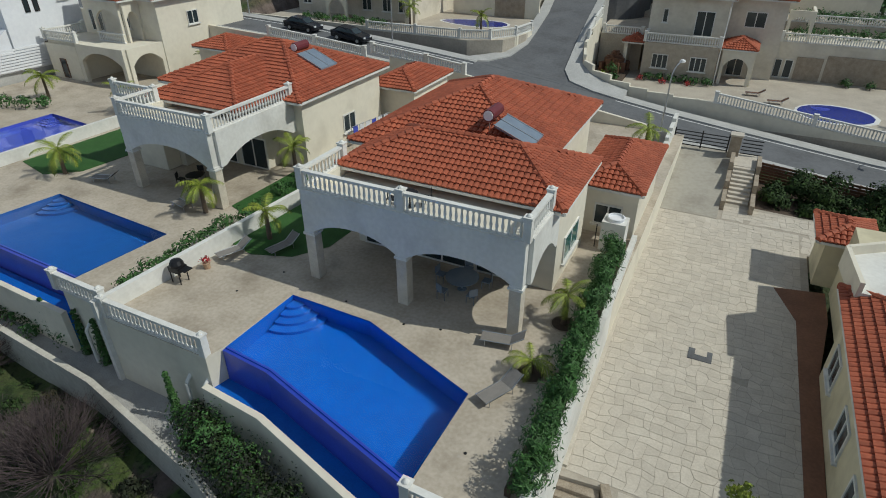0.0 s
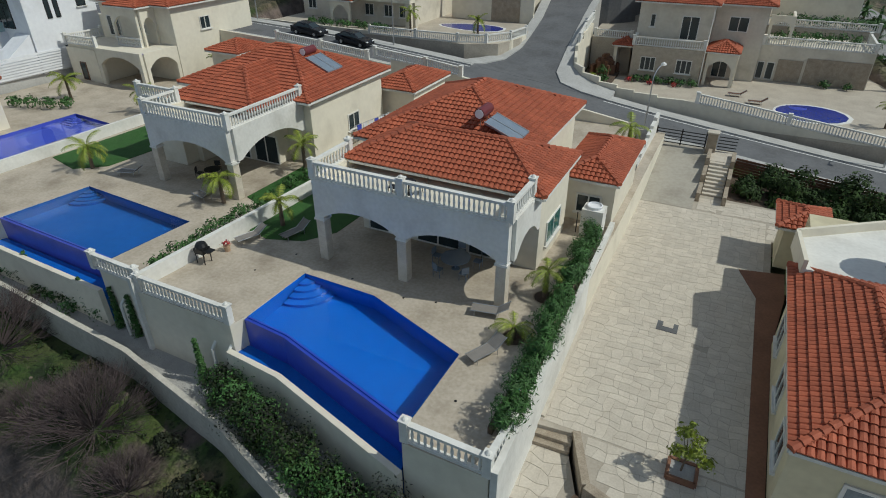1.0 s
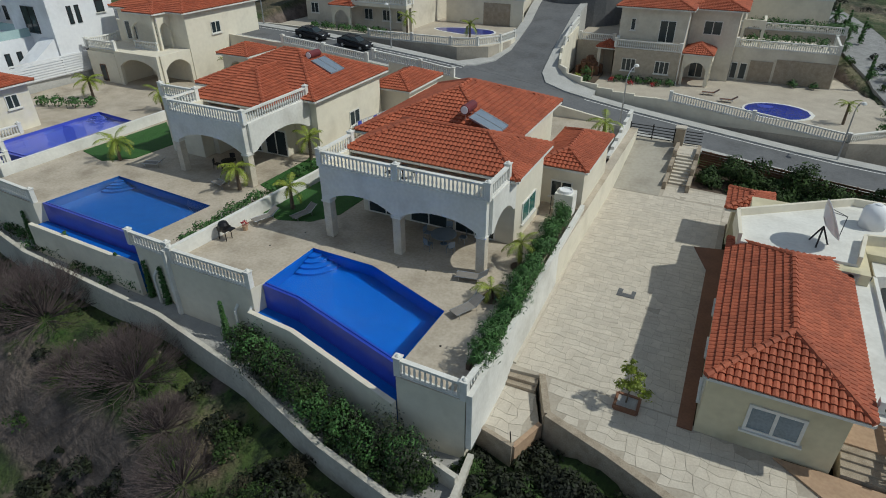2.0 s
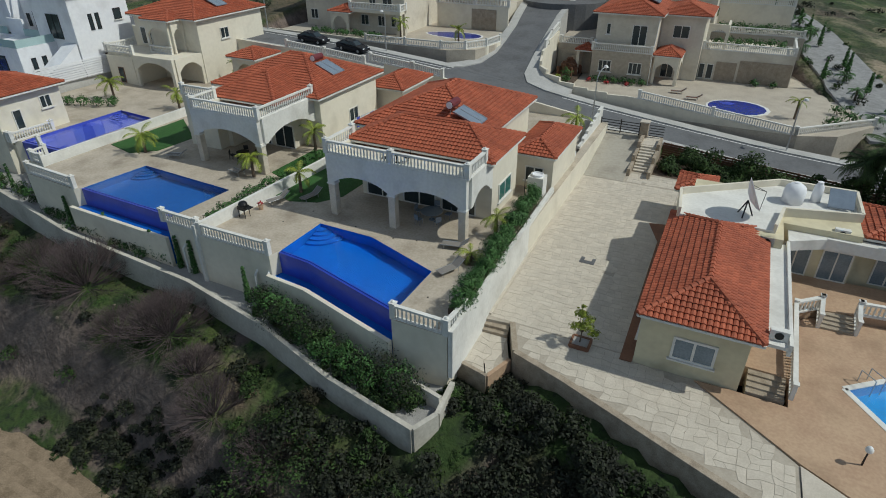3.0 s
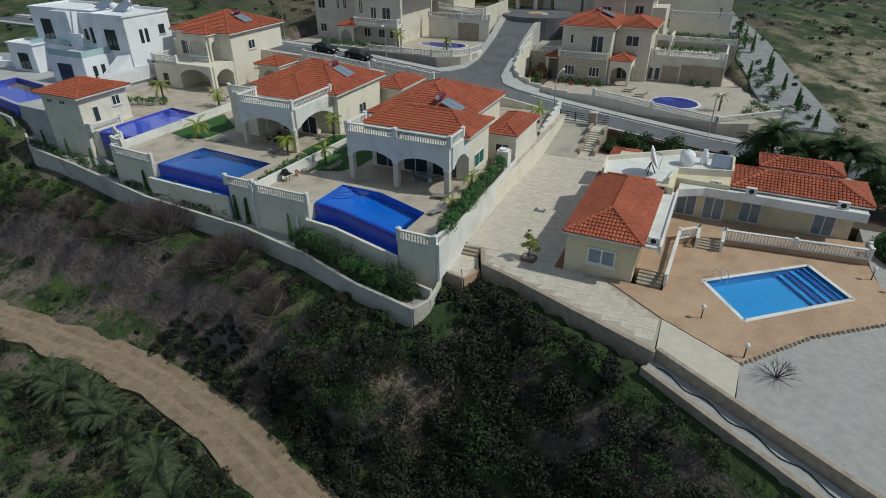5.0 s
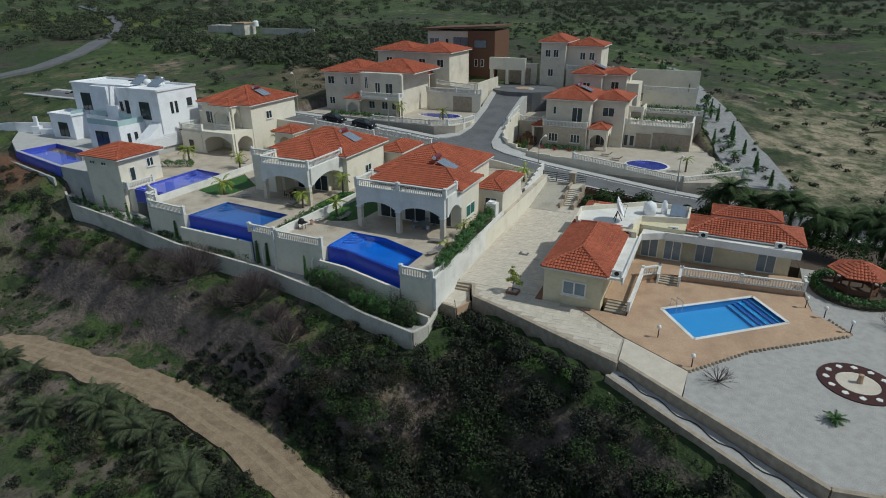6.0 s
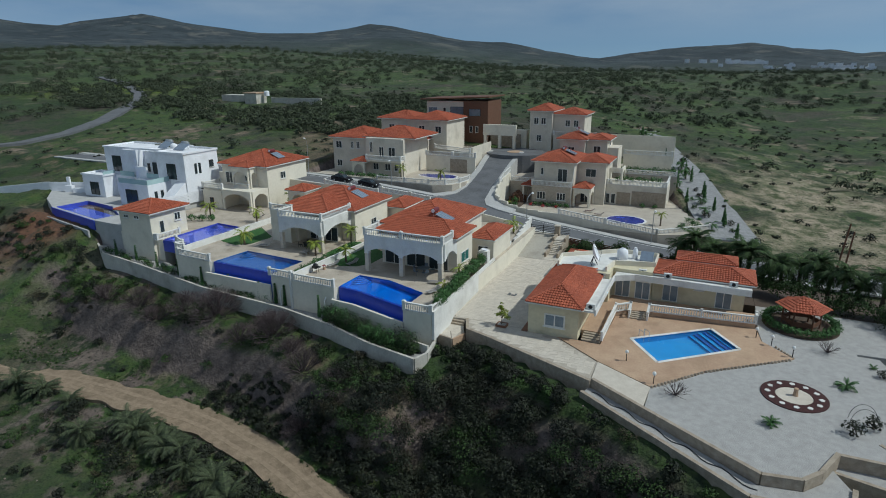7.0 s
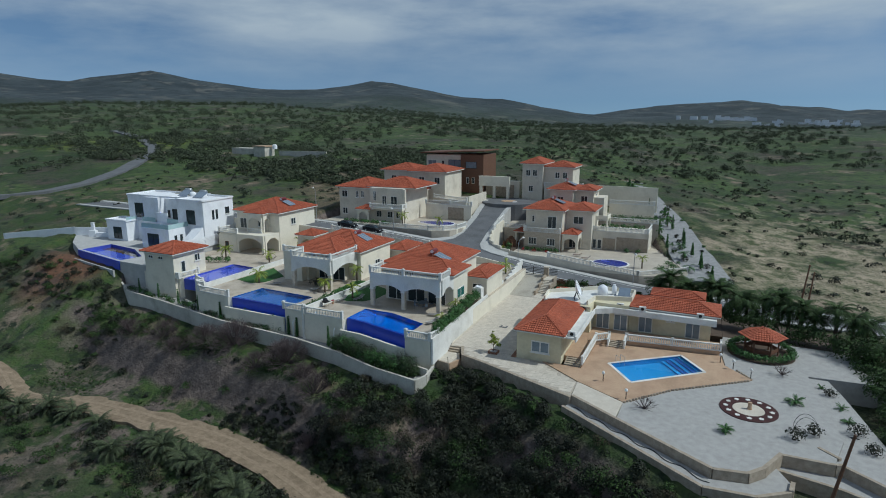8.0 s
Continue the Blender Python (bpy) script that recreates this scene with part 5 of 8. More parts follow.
b3 = thing("villa", -46, 90, 6.3, "cream two-storey villa with tiled roof behind another villa", "house", "villas")
walls(b3, [(-54, -45, 86.5, 96, 4, 13.8), (-44.98, -35.4, 85.2, 96, 4, 13.8)], BEIGE)
hip_roof(b3, -54.9, -44.0, 85.9, 96.5, 13.9, 0.3)
hip_roof(b3, -46.0, -34.8, 84.6, 96.5, 13.9, 0.3)
hip_roof(b3, -43, -39.2, 82.6, 86, 9.6, 0.45)
balustrade(b3, [(-52, 84.6, 9.6), (-44, 84.6, 9.6)], 0.95, single_pieces=True, caps=False)
part("balcony", Mesh().box(-52.2, -43.8, 84.4, 86.48, 9.2, 9.58), CREAM, b3)
walls(b3, [(-52.2, -51.6, 84.4, 85, 6.2, 9.18), (-39.6, -39.2, 82.8, 83.2, 6.2, 9.5), (-42.9, -42.5, 82.8, 83.2, 6.2, 9.5), (-27.0, -26.6, 80, 92, 4, 8.6)], BEIGE)
for u, v in ((-51, 86.48), (-47.5, 86.48), (-42, 85.18), (-37.6, 85.18)):
    window(b3, u, v, 10.8, 1.6, 1.7, "S")
balustrade(b3, [(-38, 84, 7.4), (-27, 79.6, 7.4)], 0.95, single_pieces=True, caps=False)
part("garden_wall", Mesh().bar((-38, 84, 4), (-27, 79.6, 4), 0.3, 0, 3.4), CREAM, b3)
b4 = thing("modern_house", -40, 106, 7, "cream and dark brown modern house with a slanting flat roof", "house")
walls(b4, [(-48.4, -37.4, 101, 110, 5, 17.4)], CREAM)
walls(b4, [(-37.38, -30.6, 100, 110, 5, 17.6)], WOOD)
part("roof", Mesh().prism([(-49.6, 99.4), (-30.0, 99.0), (-30.0, 111), (-49.6, 111)], [17.7, 18.5, 18.5, 17.7], [18.0, 18.8, 18.8, 18.0]), WOOD, b4, "thin slanting roof plate")
window(b4, -39.6, 100.98, 14.0, 3.8, 2.0, "S", 2, DARKM, PALE_GLASS)
window(b4, -34.2, 99.98, 13.8, 3.2, 1.8, "S", 1, DARKM, PALE_GLASS)
for u in (-35.2, -33.6):
    window(b4, u, 99.98, 9.6, 0.8, 1.7, "S", 1)
window(b4, -43.2, 100.98, 14.2, 0.6, 1.4, "S", 1, DARKM)
window(b4, -46.6, 100.98, 13.6, 2.6, 2.2, "S", 2, glass=PALE_GLASS)
balustrade(b4, [(-52, 98.8, 12.6), (-38, 98.8, 12.6)], 0.95, single_pieces=True, caps=False)
walls(b4, [(-52, -38, 98.6, 100.98, 5, 12.58), (-30, -20.5, 101, 103, 4, 10.6)])
b5 = thing("villa", -12, 104, 6, "tall cream villa with stepped tiled roofs at the street's end", "house", "villas")
walls(b5, [(-19, -13.5, 98.5, 108, 4, 15.6), (-13.48, -6, 100, 108, 4, 14.8)], BEIGE)
hip_roof(b5, -19.6, -13, 98, 108.5, 15.7, 0.42)
hip_roof(b5, -14, -5.5, 99.5, 108.5, 14.9, 0.32)
for u, v, z in ((-17.4, 98.48, 12.5), (-15.6, 98.48, 12.5), (-16.6, 98.48, 8.4), (-10, 99.98, 12.0), (-8, 99.98, 12.0)):
    window(b5, u, v, z, 1.2, 1.6, "S")
balustrade(b5, [(-13, 98.6, 10.0), (-3, 98.6, 10.0)], 0.95, single_pieces=True, caps=False)
walls(b5, [(-13, -3, 98.5, 99.9, 4, 9.98)], BEIGE)
cp = thing("carport", -24, 100, 5.5, "cream open carport with dark interior at the street's end", "carport")
for u in (-30, -26.2, -22.4):
    part("pier", Mesh().box(u - 0.35, u + 0.35, 96.6, 97.3, 4, 9.6), CREAM, cp)
part("lintel", Mesh().box(-30.5, -21.9, 96.5, 97.4, 9.6, 12.2), CREAM, cp)
part("back", Mesh().box(-30, -22, 100.6, 101, 4, 9.6), STONE, cp)
b6 = thing("villa", -4, 93, 3.4, "cream villa with low tiled roofs behind another villa", "house", "villas")
walls(b6, [(-9.0, -3.4, 89.2, 98, 1, 10.3), (-3.38, 1.2, 91, 98, 1, 10.2), (1.22, 3.6, 91.6, 97, 1, 8.6)], BEIGE)
hip_roof(b6, -9.7, -2.8, 88.6, 98.5, 10.4, 0.34)
hip_roof(b6, -3.9, 1.9, 90.4, 98.5, 10.3, 0.32)
window(b6, -1.0, 90.98, 7.4, 1.6, 1.5, "S")
window(b6, -6.4, 89.18, 7.2, 1.5, 1.5, "S")
window(b6, 1.24, 94.5, 8.7, 1.2, 1.2, "E")
solar_heater(-5.4, 93.4, 11.7)
plot("terrace_8", [(-15.5, 90.6), (16.4, 90.6), (10.5, 112), (-13, 112)], 3.2, -3, SLAB, "pale terrace of an upper villa")
bal8 = thing("boundary_balustrade", 10, 90.8, 3.2, "white balustrade along an upper garden terrace", "fence", "street fences")
balustrade(bal8, [(3, 90.8, 3.22), (16.2, 90.8, 3.22)], 0.95, single_pieces=True, caps=False)
walls(bal8, [(3.8, 14.5, 98.5, 98.8, 3.0, 6.4), (-2, 14, 111, 111.3, 2, 9.4)])
balustrade(bal8, [(3.9, 98.65, 6.4), (14.4, 98.65, 6.4)], 0.95, single_pieces=True, caps=False)
CUL = [(-20.6 + 7.2 * math.cos(a), 92.5 + 6.5 * math.sin(a)) for a in [2 * math.pi * k / 24 for k in range(24)]]
cz = lane_z(91)
single("road_3", Mesh().prism(CUL, cz - 6, cz + 0.12), ASPHALT, "asphalt turning circle at the street's end", "road", kind="structure")
single("trim_2", Mesh().prism([(-20.6 + 1.9 * math.cos(a), 92.3 + 1.9 * math.sin(a)) for a in [2 * math.pi * k / 20 for k in range(20)]], cz, cz + 0.19), TERRACOTTA, "pale red painted disc on the turning circle", "road marking", kind="structure")


# ---- cars and lamps on the street ----
def car(u, v, label):
    z = road_z(u) + 0.03
    t = thing("parked_car", u, v, z, label, "car", "parked cars")
    sl = (road_z(u + 2) - road_z(u - 2)) / 4
    side = [(-2.1, 0.30), (2.1, 0.30), (2.15, 0.62), (1.95, 0.80), (1.0, 0.93), (0.35, 1.38), (-1.1, 1.45), (-1.75, 1.05), (-2.12, 0.95)]
    m = Mesh()
    n = len(side)
    vs = [(u + a, v + s * (0.86 if b < 1.0 else 0.66), z + b + sl * a) for s in (-1, 1) for a, b in side]
    m.add(vs, [tuple(range(n)), tuple(range(n, 2 * n))[::-1]] + [((i + 1) % n, i, n + i, n + (i + 1) % n) for i in range(n)])
    part("body", m, CAR, t)
    g = Mesh()
    for s in (-1, 1):
        g.add([(u + a, v + s * y, z + b + sl * a) for a, b, y in ((-1.5, 1.02, 0.85), (0.85, 0.98, 0.85), (0.3, 1.33, 0.69), (-1.0, 1.39, 0.68))], [(0, 1, 2, 3) if s < 0 else (3, 2, 1, 0)])
    g.add([(u + a, v + y, z + b + sl * a) for a, b, y in ((1.02, 0.95, -0.6), (1.02, 0.95, 0.6), (0.4, 1.37, 0.55), (0.4, 1.37, -0.55))], [(0, 1, 2, 3)])
    part("side_glass", g, GLASS, t)
    for a in (-1.3, 1.32):
        for s in (-0.82, 0.82):
            w = part("wheel", Mesh().rod((u + a, v + s - 0.1, z + 0.31 + sl * a), (u + a, v + s + 0.1, z + 0.31 + sl * a), 0.31, 0.31, 14), RUBBER, t)
            part("rim", Mesh().rod((u + a, v + s - 0.11, z + 0.31 + sl * a), (u + a, v + s + 0.11, z + 0.31 + sl * a), 0.19, 0.19, 10), STEEL, w)
    for s in (-0.6, 0.6):
        part("headlight", Mesh().box(u + 2.02, u + 2.14, v + s - 0.16, v + s + 0.16, z + 0.64 + 2 * sl, z + 0.76 + 2 * sl), LAMP_W, t)


car(-45.6, 55.9, "black hatchback parked at the kerb")
car(-39.0, 55.7, "black saloon parked behind another car")


def street_lamp(u, v, z, h, du, dv):
    t = thing("street_lamp", u, v, z, "grey steel street lamp with a curved arm", "street lamp", "street lamps")
    part("pole", Mesh().rod((u, v, z), (u, v, z + h * 0.8), 0.09, 0.06, 8), STEEL, t)
    m = Mesh()
    prev = (u, v, z + h * 0.8)
    for k in range(1, 6):
        a = k / 5 * math.pi / 2
        nxt = (u + du * (1 - math.cos(a)), v + dv * (1 - math.cos(a)), z + h * (0.8 + 0.2 * math.sin(a)))
        m.rod(prev, nxt, 0.05, 0.045, 6)
        prev = nxt
    part("arm", m, STEEL, t)
    part("lamp_head", Mesh().lathe((prev[0], prev[1], prev[2] - 0.16), [(0.1, 0), (0.26, 0.08), (0.2, 0.24), (0.05, 0.3)], 8), LAMP_W, t)


street_lamp(-4.9, 51.6, -0.7, 6.0, 0.5, 1.4)
street_lamp(15.2, 58.2, -2.9, 6.0, 0.3, -1.2)
street_lamp(-35.4, 58.4, 2.8, 5.6, 0.3, -1.2)
street_lamp(-56, 58.6, 4.3, 7.6, 0.3, -1.2)


# ---- low villa beside the drive ----
lv = thing("low_villa", 20, 26, -2.4, "low pale yellow villa with flat roof and tiled wings", "house", "villas")
walls(lv, [(6.6, 12.2, 15.4, 26.2, -2.4, 1.35), (7.4, 13.5, 26.22, 34.2, -2.4, 1.9), (13.52, 18.2, 28.9, 34.6, -2.4, 1.9), (18.22, 28.6, 29.6, 34.2, -2.4, 1.75)], YELLOW)
hip_roof(lv, 6.4, 12.7, 14.8, 28.2, 1.45, 0.42)
hip_roof(lv, 18.3, 29.6, 29.2, 34.8, 1.75, 0.34)
hip_roof(lv, 20.5, 27.6, 33.6, 37.2, 2.5, 0.32)
part("flat_roof", Mesh().prism([(6.9, 27.0), (12.9, 27.0), (13.4, 30.0), (18.2, 31.2), (18.2, 35.2), (13.2, 35.2), (6.6, 30.4)], 1.9, 2.05), WHITE, lv, "white flat roof")
FL = [(12.9, 27.0), (13.4, 30.0), (18.2, 31.2), (18.2, 35.2), (13.2, 35.2), (6.6, 30.4), (6.9, 27.0)]
m = Mesh()
for p, q in zip(FL, FL[1:]):
    m.bar((*p, 1.4), (*q, 1.4), 0.20, 0, 1.15)
part("parapet", m, CREAM, lv, "cream roof parapet")
part("walkway_roof", Mesh().box(12.72, 13.9, 15.4, 26.95, 1.05, 1.25), WHITE, lv, "white flat eaves strip")
m = Mesh().bar((13.9, 15.4, 0.75), (13.9, 27.2, 0.75), 0.18, 0, 0.7).bar((13.9, 27.2, 0.75), (16.2, 28.5, 0.75), 0.18, 0, 0.75).bar((16.2, 28.5, 0.75), (29.2, 28.2, 0.75), 0.18, 0, 0.8)
part("fascia", m, WHITE, lv, "cream eaves fascia")
m = Mesh().prism([(13.9, 27.2), (16.2, 28.5), (29.2, 28.2), (29.2, 29.6), (13.9, 29.6)], 1.32, 1.46)
part("canopy", m, WHITE, lv)
window(lv, 9.6, 15.38, -1.3, 2.3, 1.5, "S", glass=PALE_GLASS, t=0.14)
for v in (17, 20.5, 24.5):
    window(lv, 6.58, v, -1.2, 1.6, 1.5, "W")
for u, v in ((14.8, 28.88), (17.2, 28.88), (20.4, 29.58), (26.4, 29.58)):
    window(lv, u, v, -1.73, 1.8, 2.3, "S", 2, glass=PALE_GLASS, name="sliding_door")
window(lv, 23.6, 29.58, 0.2, 1.0, 0.6, "S")
part("terrace_floor", Mesh().prism([(12.25, 17), (14.7, 17), (14.9, 23.6), (16.4, 24.8), (18.6, 25.2), (29.9, 26.4), (29.9, 29.55), (12.25, 28.8)], -3.2, -1.75), TERRACOTTA, lv, "raised terrace along the facade")
for i in range(4):
    part("step", Mesh().box(16.5, 18.4, 24.9 - 0.34 * (i + 1) + 0.0, 24.9 - 0.34 * i + 0.1, -3.0, -1.83 - 0.11 * i), STONE, lv)
    part("step", Mesh().box(12.6, 14.5, 17.0 - 0.4 * (i + 1), 17.0 - 0.4 * i, -3.0, -1.85 - 0.11 * i), STONE, lv)
balustrade(lv, [(14.75, 15.6, -2.0), (14.9, 23.6, -1.73), (16.4, 24.9, -1.73)], 0.95, post=0.22, caps=False)
balustrade(lv, [(18.6, 25.2, -1.73), (24.2, 25.8, -1.73), (29.9, 26.4, -1.73), (29.9, 27.6, -1.73)], 0.95, post=0.22, caps=False)
balustrade(lv, [(16.45, 24.9, -1.73), (16.45, 23.6, -2.3)], 0.95, post=0.2, caps=False)
balustrade(lv, [(18.5, 25.2, -1.73), (18.5, 23.7, -2.3)], 0.95, post=0.2, caps=False)
hip_roof(lv, 6.0, 9.0, 34.4, 38.2, 0.6, 0.35)
walls(lv, [(6.5, 8.6, 34.8, 37.9, -2.4, 0.5)], YELLOW)

dish = thing("satellite_dish", 11.0, 28.6, 2.05, "large pale satellite dish on a black tripod", "satellite dish")
for a in (0.3, 2.4, 4.5):
    part("leg", Mesh().rod((11.0, 28.6, 3.2), (11.0 + 0.55 * math.cos(a), 28.6 + 0.55 * math.sin(a), 2.05), 0.05), DARKM, dish)
m = Mesh()
dirv = Vector((0.93, 0.12, 0.42)).normalized()
q = dirv.to_track_quat("Z", "Y")
prof = [(0.0, 0.0), (0.45, 0.06), (0.85, 0.18), (1.2, 0.36), (1.22, 0.38), (0.85, 0.15), (0.3, -0.05)]
n = 20
for r, zz in prof:
    for i in range(n):
        pnt = Vector((11.0, 28.6, 3.55)) + q @ Vector((r * math.cos(2 * math.pi * i / n), r * math.sin(2 * math.pi * i / n), zz))
        m.v.append(tuple(pnt))
for j in range(len(prof) - 1):
    m.f += [(j * n + i, j * n + (i + 1) % n, (j + 1) * n + (i + 1) % n, (j + 1) * n + i) for i in range(n)]
part("reflector", m, BRIGHT, dish, "cream reflector bowl", True)
tip = Vector((11.0, 28.6, 3.55)) + q @ Vector((0, 0, 1.05))
arm = Mesh()
for k in range(3):
    e = Vector((11.0, 28.6, 3.55)) + q @ Vector((1.15 * math.cos(2.1 * k), 1.15 * math.sin(2.1 * k), 0.34))
    arm.rod(tuple(e), tuple(tip), 0.02)
part("feed_arm", arm, DARKM, dish)
for i, (u, v, r) in enumerate(((14.0, 32.4, 0.72), (15.5, 33.2, 0.34))):
    t = thing("water_tank", u, v, 2.05, "round white water tank on the flat roof", "water tank", "water tanks")
    part("tank", Mesh().lathe((u, v, 2.05), [(r, 0), (r, 0.9), (r * 0.9, 1.2), (r * 0.5, 1.42), (0.15, 1.48)], 16), BRIGHT, t, smooth=True)
    part("lid", Mesh().lathe((u, v, 3.5), [(0.2, 0), (0.2, 0.07), (0.05, 0.1)], 10), BRIGHT, t)
t = thing("solar_water_heater", 16.6, 32.6, 2.05, "small solar panel leaning on the flat roof", "solar heater", "solar heaters")
part("panel", Mesh().prism([(16.2, 32.2), (17.8, 32.2), (17.8, 33.4), (16.2, 33.4)], [2.2, 2.2, 3.1, 3.1], [2.28, 2.28, 3.18, 3.18]), PANEL, t)
for u, v, z in ((12.55, 26.4, 1.3), (17.0, 29.2, 1.48), (20.0, 28.6, 1.57), (27.2, 28.6, 1.57), (13.3, 16.0, 1.27)):
    t = thing("air_conditioner", u, v, z, "white air conditioner box on the eaves", "air conditioner", "air conditioners")
    part("case", Mesh().box(u - 0.45, u + 0.45, v - 0.18, v + 0.18, z, z + 0.6), WHITE, t)
    part("grille", Mesh().rod((u, v - 0.19, z + 0.3), (u, v - 0.2, z + 0.3), 0.22, 0.22, 14), DARKM, t)

# pool deck, pool and pebble garden
RP = [(17.5, 18.1), (25.4, 24.4), (28.3, 20.1), (20.7, 13.6)]
cut_plate("pool_deck", [(15.2, 11.4), (20.6, 8.4), (25, 13.6), (33.2, 20.0), (30.4, 23.2), (30.0, 26.3), (18.6, 25.1), (16.4, 24.7), (14.95, 23.5), (14.7, 15.2), (12, 15.3), (10.0, 15.25)], RP, -3.0, -2.3, TERRACOTTA, "terracotta coloured stamped pool deck", "pool deck")
rp = pool("swimming_pool", RP, -2.3, 1.5, POOL_L, -2.42, "rectangular bright blue pool with wide steps at one end")
m = Mesh()
cpt = [(sum(p[0] for p in RP) / 4), sum(p[1] for p in RP) / 4]
for p, q2 in zip(RP, RP[1:] + RP[:1]):
    m.bar((*p, -2.32), (*q2, -2.32), 0.34, 0, 0.045)
part("coping", m, WHITE, rp, "pale pool coping")
for i in range(5):
    k0, k1 = 1 - 0.055 * (i + 1), 1.0
    e = lambda k, s: (RP[0][0] + (RP[1][0] - RP[0][0]) * k, RP[0][1] + (RP[1][1] - RP[0][1]) * k) if s == 0 else (RP[3][0] + (RP[2][0] - RP[3][0]) * k, RP[3][1] + (RP[2][1] - RP[3][1]) * k)
    part("pool_step", Mesh().prism([e(k0, 0), e(k1, 0), e(k1, 1), e(k0, 1)], -3.8, -2.6 - 0.22 * i), POOL_M if i % 2 else POOL_L, rp)
lad = thing("pool_ladder", 18.6, 18.6, -2.3, "bent chrome pool ladder", "ladder")
for k in (0, 0.5):
    part("rail", Mesh().rod((18.2 + k, 19.1 + k * 0.8, -2.3), (18.2 + k, 19.1 + k * 0.8, -1.5), 0.03).rod((18.2 + k, 19.1 + k * 0.8, -1.5), (18.8 + k, 18.4 + k * 0.8, -1.5), 0.03).rod((18.8 + k, 18.4 + k * 0.8, -1.5), (18.8 + k, 18.4 + k * 0.8, -2.8), 0.03), STEEL, lad)
plot("paving_apron", [(15.3, 7.7), (20.4, 4.6), (20.6, 8.3), (15.2, 11.3)], -2.32, -3, FLAG_J, "pale flagstone apron beside the deck", "paving")
plot("garden_base", [(20.5, 4.5), (29.6, -0.9), (32.0, -0.4), (33.3, 1.0), (34.9, 4.0), (39.0, 4.1), (40.4, 9.0), (39.2, 24), (47, 24.5), (47, 34), (30.2, 34), (30.2, 26.3), (30.5, 23.3), (33.3, 20.1), (25.1, 13.5), (20.6, 8.3)], -2.42, -8, GRAVEL, "white pebble garden round the low villa", "garden")
plot("garden_rear", [(30.2, 34.02), (47, 34.02), (47, 50), (30.2, 50)], [-2.44, -2.44, -5.2, -4.7], -8, SOIL, "planted ground falling towards the street", "garden")
plot("garden_back", [(8.7, 34), (30.15, 34), (30.15, 50), (12, 50), (3.1, 50), (3.1, 43.6), (10.5, 43.2)], [-2.42, -2.42, -4.6, -3.4, -2.5, -2.42, -2.42], -8, SOIL, "planted ground behind the low villa", "garden")
m = Mesh()
ED = [(15.4, 7.6), (20.5, 4.4), (29.4, -1.1), (32.1, -0.6), (33.4, 0.9), (34.9, 4.0)]
for p, q2 in zip(ED, ED[1:]):
    m.bar((*p, -5), (*q2, -5), 0.35, 0, 2.78)
single("wall_5", m, STONE, "low stone edging wall of the pebble garden", "wall", kind="structure")
plot("ledge", [(15.2, 7.5), (29.2, -1.3), (32.2, -0.8), (33.6, 0.8), (34.4, 3.1), (35.5, 0.6), (35.2, -0.8), (32.6, -2.6), (28.7, -3.0), (14.8, 6.2)], -3.15, -8, GRAVEL, "pale service ledge below the edging wall", "ledge")
m = Mesh()
for p, q2 in (((14.7, 6.1), (28.7, -3.1)), ((28.7, -3.1), (32.7, -2.75)), ((32.7, -2.75), (35.3, -0.9)), ((35.3, -0.9), (35.6, 0.7))):
    m.bar((*p, -9), (*q2, -9), 0.35, 0, 6.1)
single("wall_6", m, STONE, "stone retaining wall above the ravine", "wall", kind="structure")
cable = thing("cable", 22, 2, -3.1, "dark hose lying along the ledge", "cable")
m = Mesh()
pr = (15.6, 6.6, -3.12)
for k in range(1, 30):
    nx = (15.6 + k * 0.47, 6.6 - k * 0.3 + 0.25 * math.sin(k * 1.1), -3.1)
    m.rod(pr, nx, 0.035, 0.035, 5)
    pr = nx
part("hose", m, RUBBER, cable)
med = thing("medallion", 32.6, 12.2, -2.42, "round maroon pebble medallion with pale stones and a sundial stump", "garden ornament")
N = 28
m = Mesh()
m.add([(32.6 + r * math.cos(2 * math.pi * k / N), 12.2 + r * math.sin(2 * math.pi * k / N), z) for r, z in ((1.55, -2.5), (1.55, -2.34), (2.15, -2.32), (2.75, -2.34), (2.75, -2.5)) for k in range(N)],
      [(N * j + k, N * j + (k + 1) % N, N * (j + 1) + (k + 1) % N, N * (j + 1) + k) for j in range(4) for k in range(N)])
part("ring", m, MAROON_G, med, "dark maroon gravel ring")
part("inner_disc", Mesh().lathe((32.6, 12.2, -2.5), [(1.52, 0), (1.5, 0.13)], 24), FLAG_J, med)
for k in range(12):
    a = 2 * math.pi * k / 12
    part("hour_stone", Mesh().prism([(32.6 + 2.15 * math.cos(a) + 0.26 * math.cos(a + c), 12.2 + 2.15 * math.sin(a) + 0.26 * math.sin(a + c)) for c in (0.2, 1.5, 2.9, 4.4, 5.4)], -2.4, -2.28), WHITE, med)
part("stump", Mesh().lathe((32.7, 12.3, -2.4), [(0.24, 0), (0.18, 0.5), (0.2, 0.75), (0.05, 0.8)], 8), TERRACOTTA, med)
plot("garden_slope", [(39.25, 24), (40.42, 9.0), (39.05, 4.25), (40.0, 4.4), (42.4, 2.3), (44.2, 7.5), (42.2, 19.5), (41.2, 24)], -2.62, -8, GRAVEL, "white pebble border beside the garden", "garden")
plot("lower_terrace", [(34.4, 3.2), (34.9, 3.95), (39.0, 4.05), (40.0, 4.3), (42.4, 2.2), (42.6, 0.6), (39.3, 2.0)], -3.5, -9, GRAVEL, "lower pebble terrace between stone walls", "terrace")
m = Mesh()
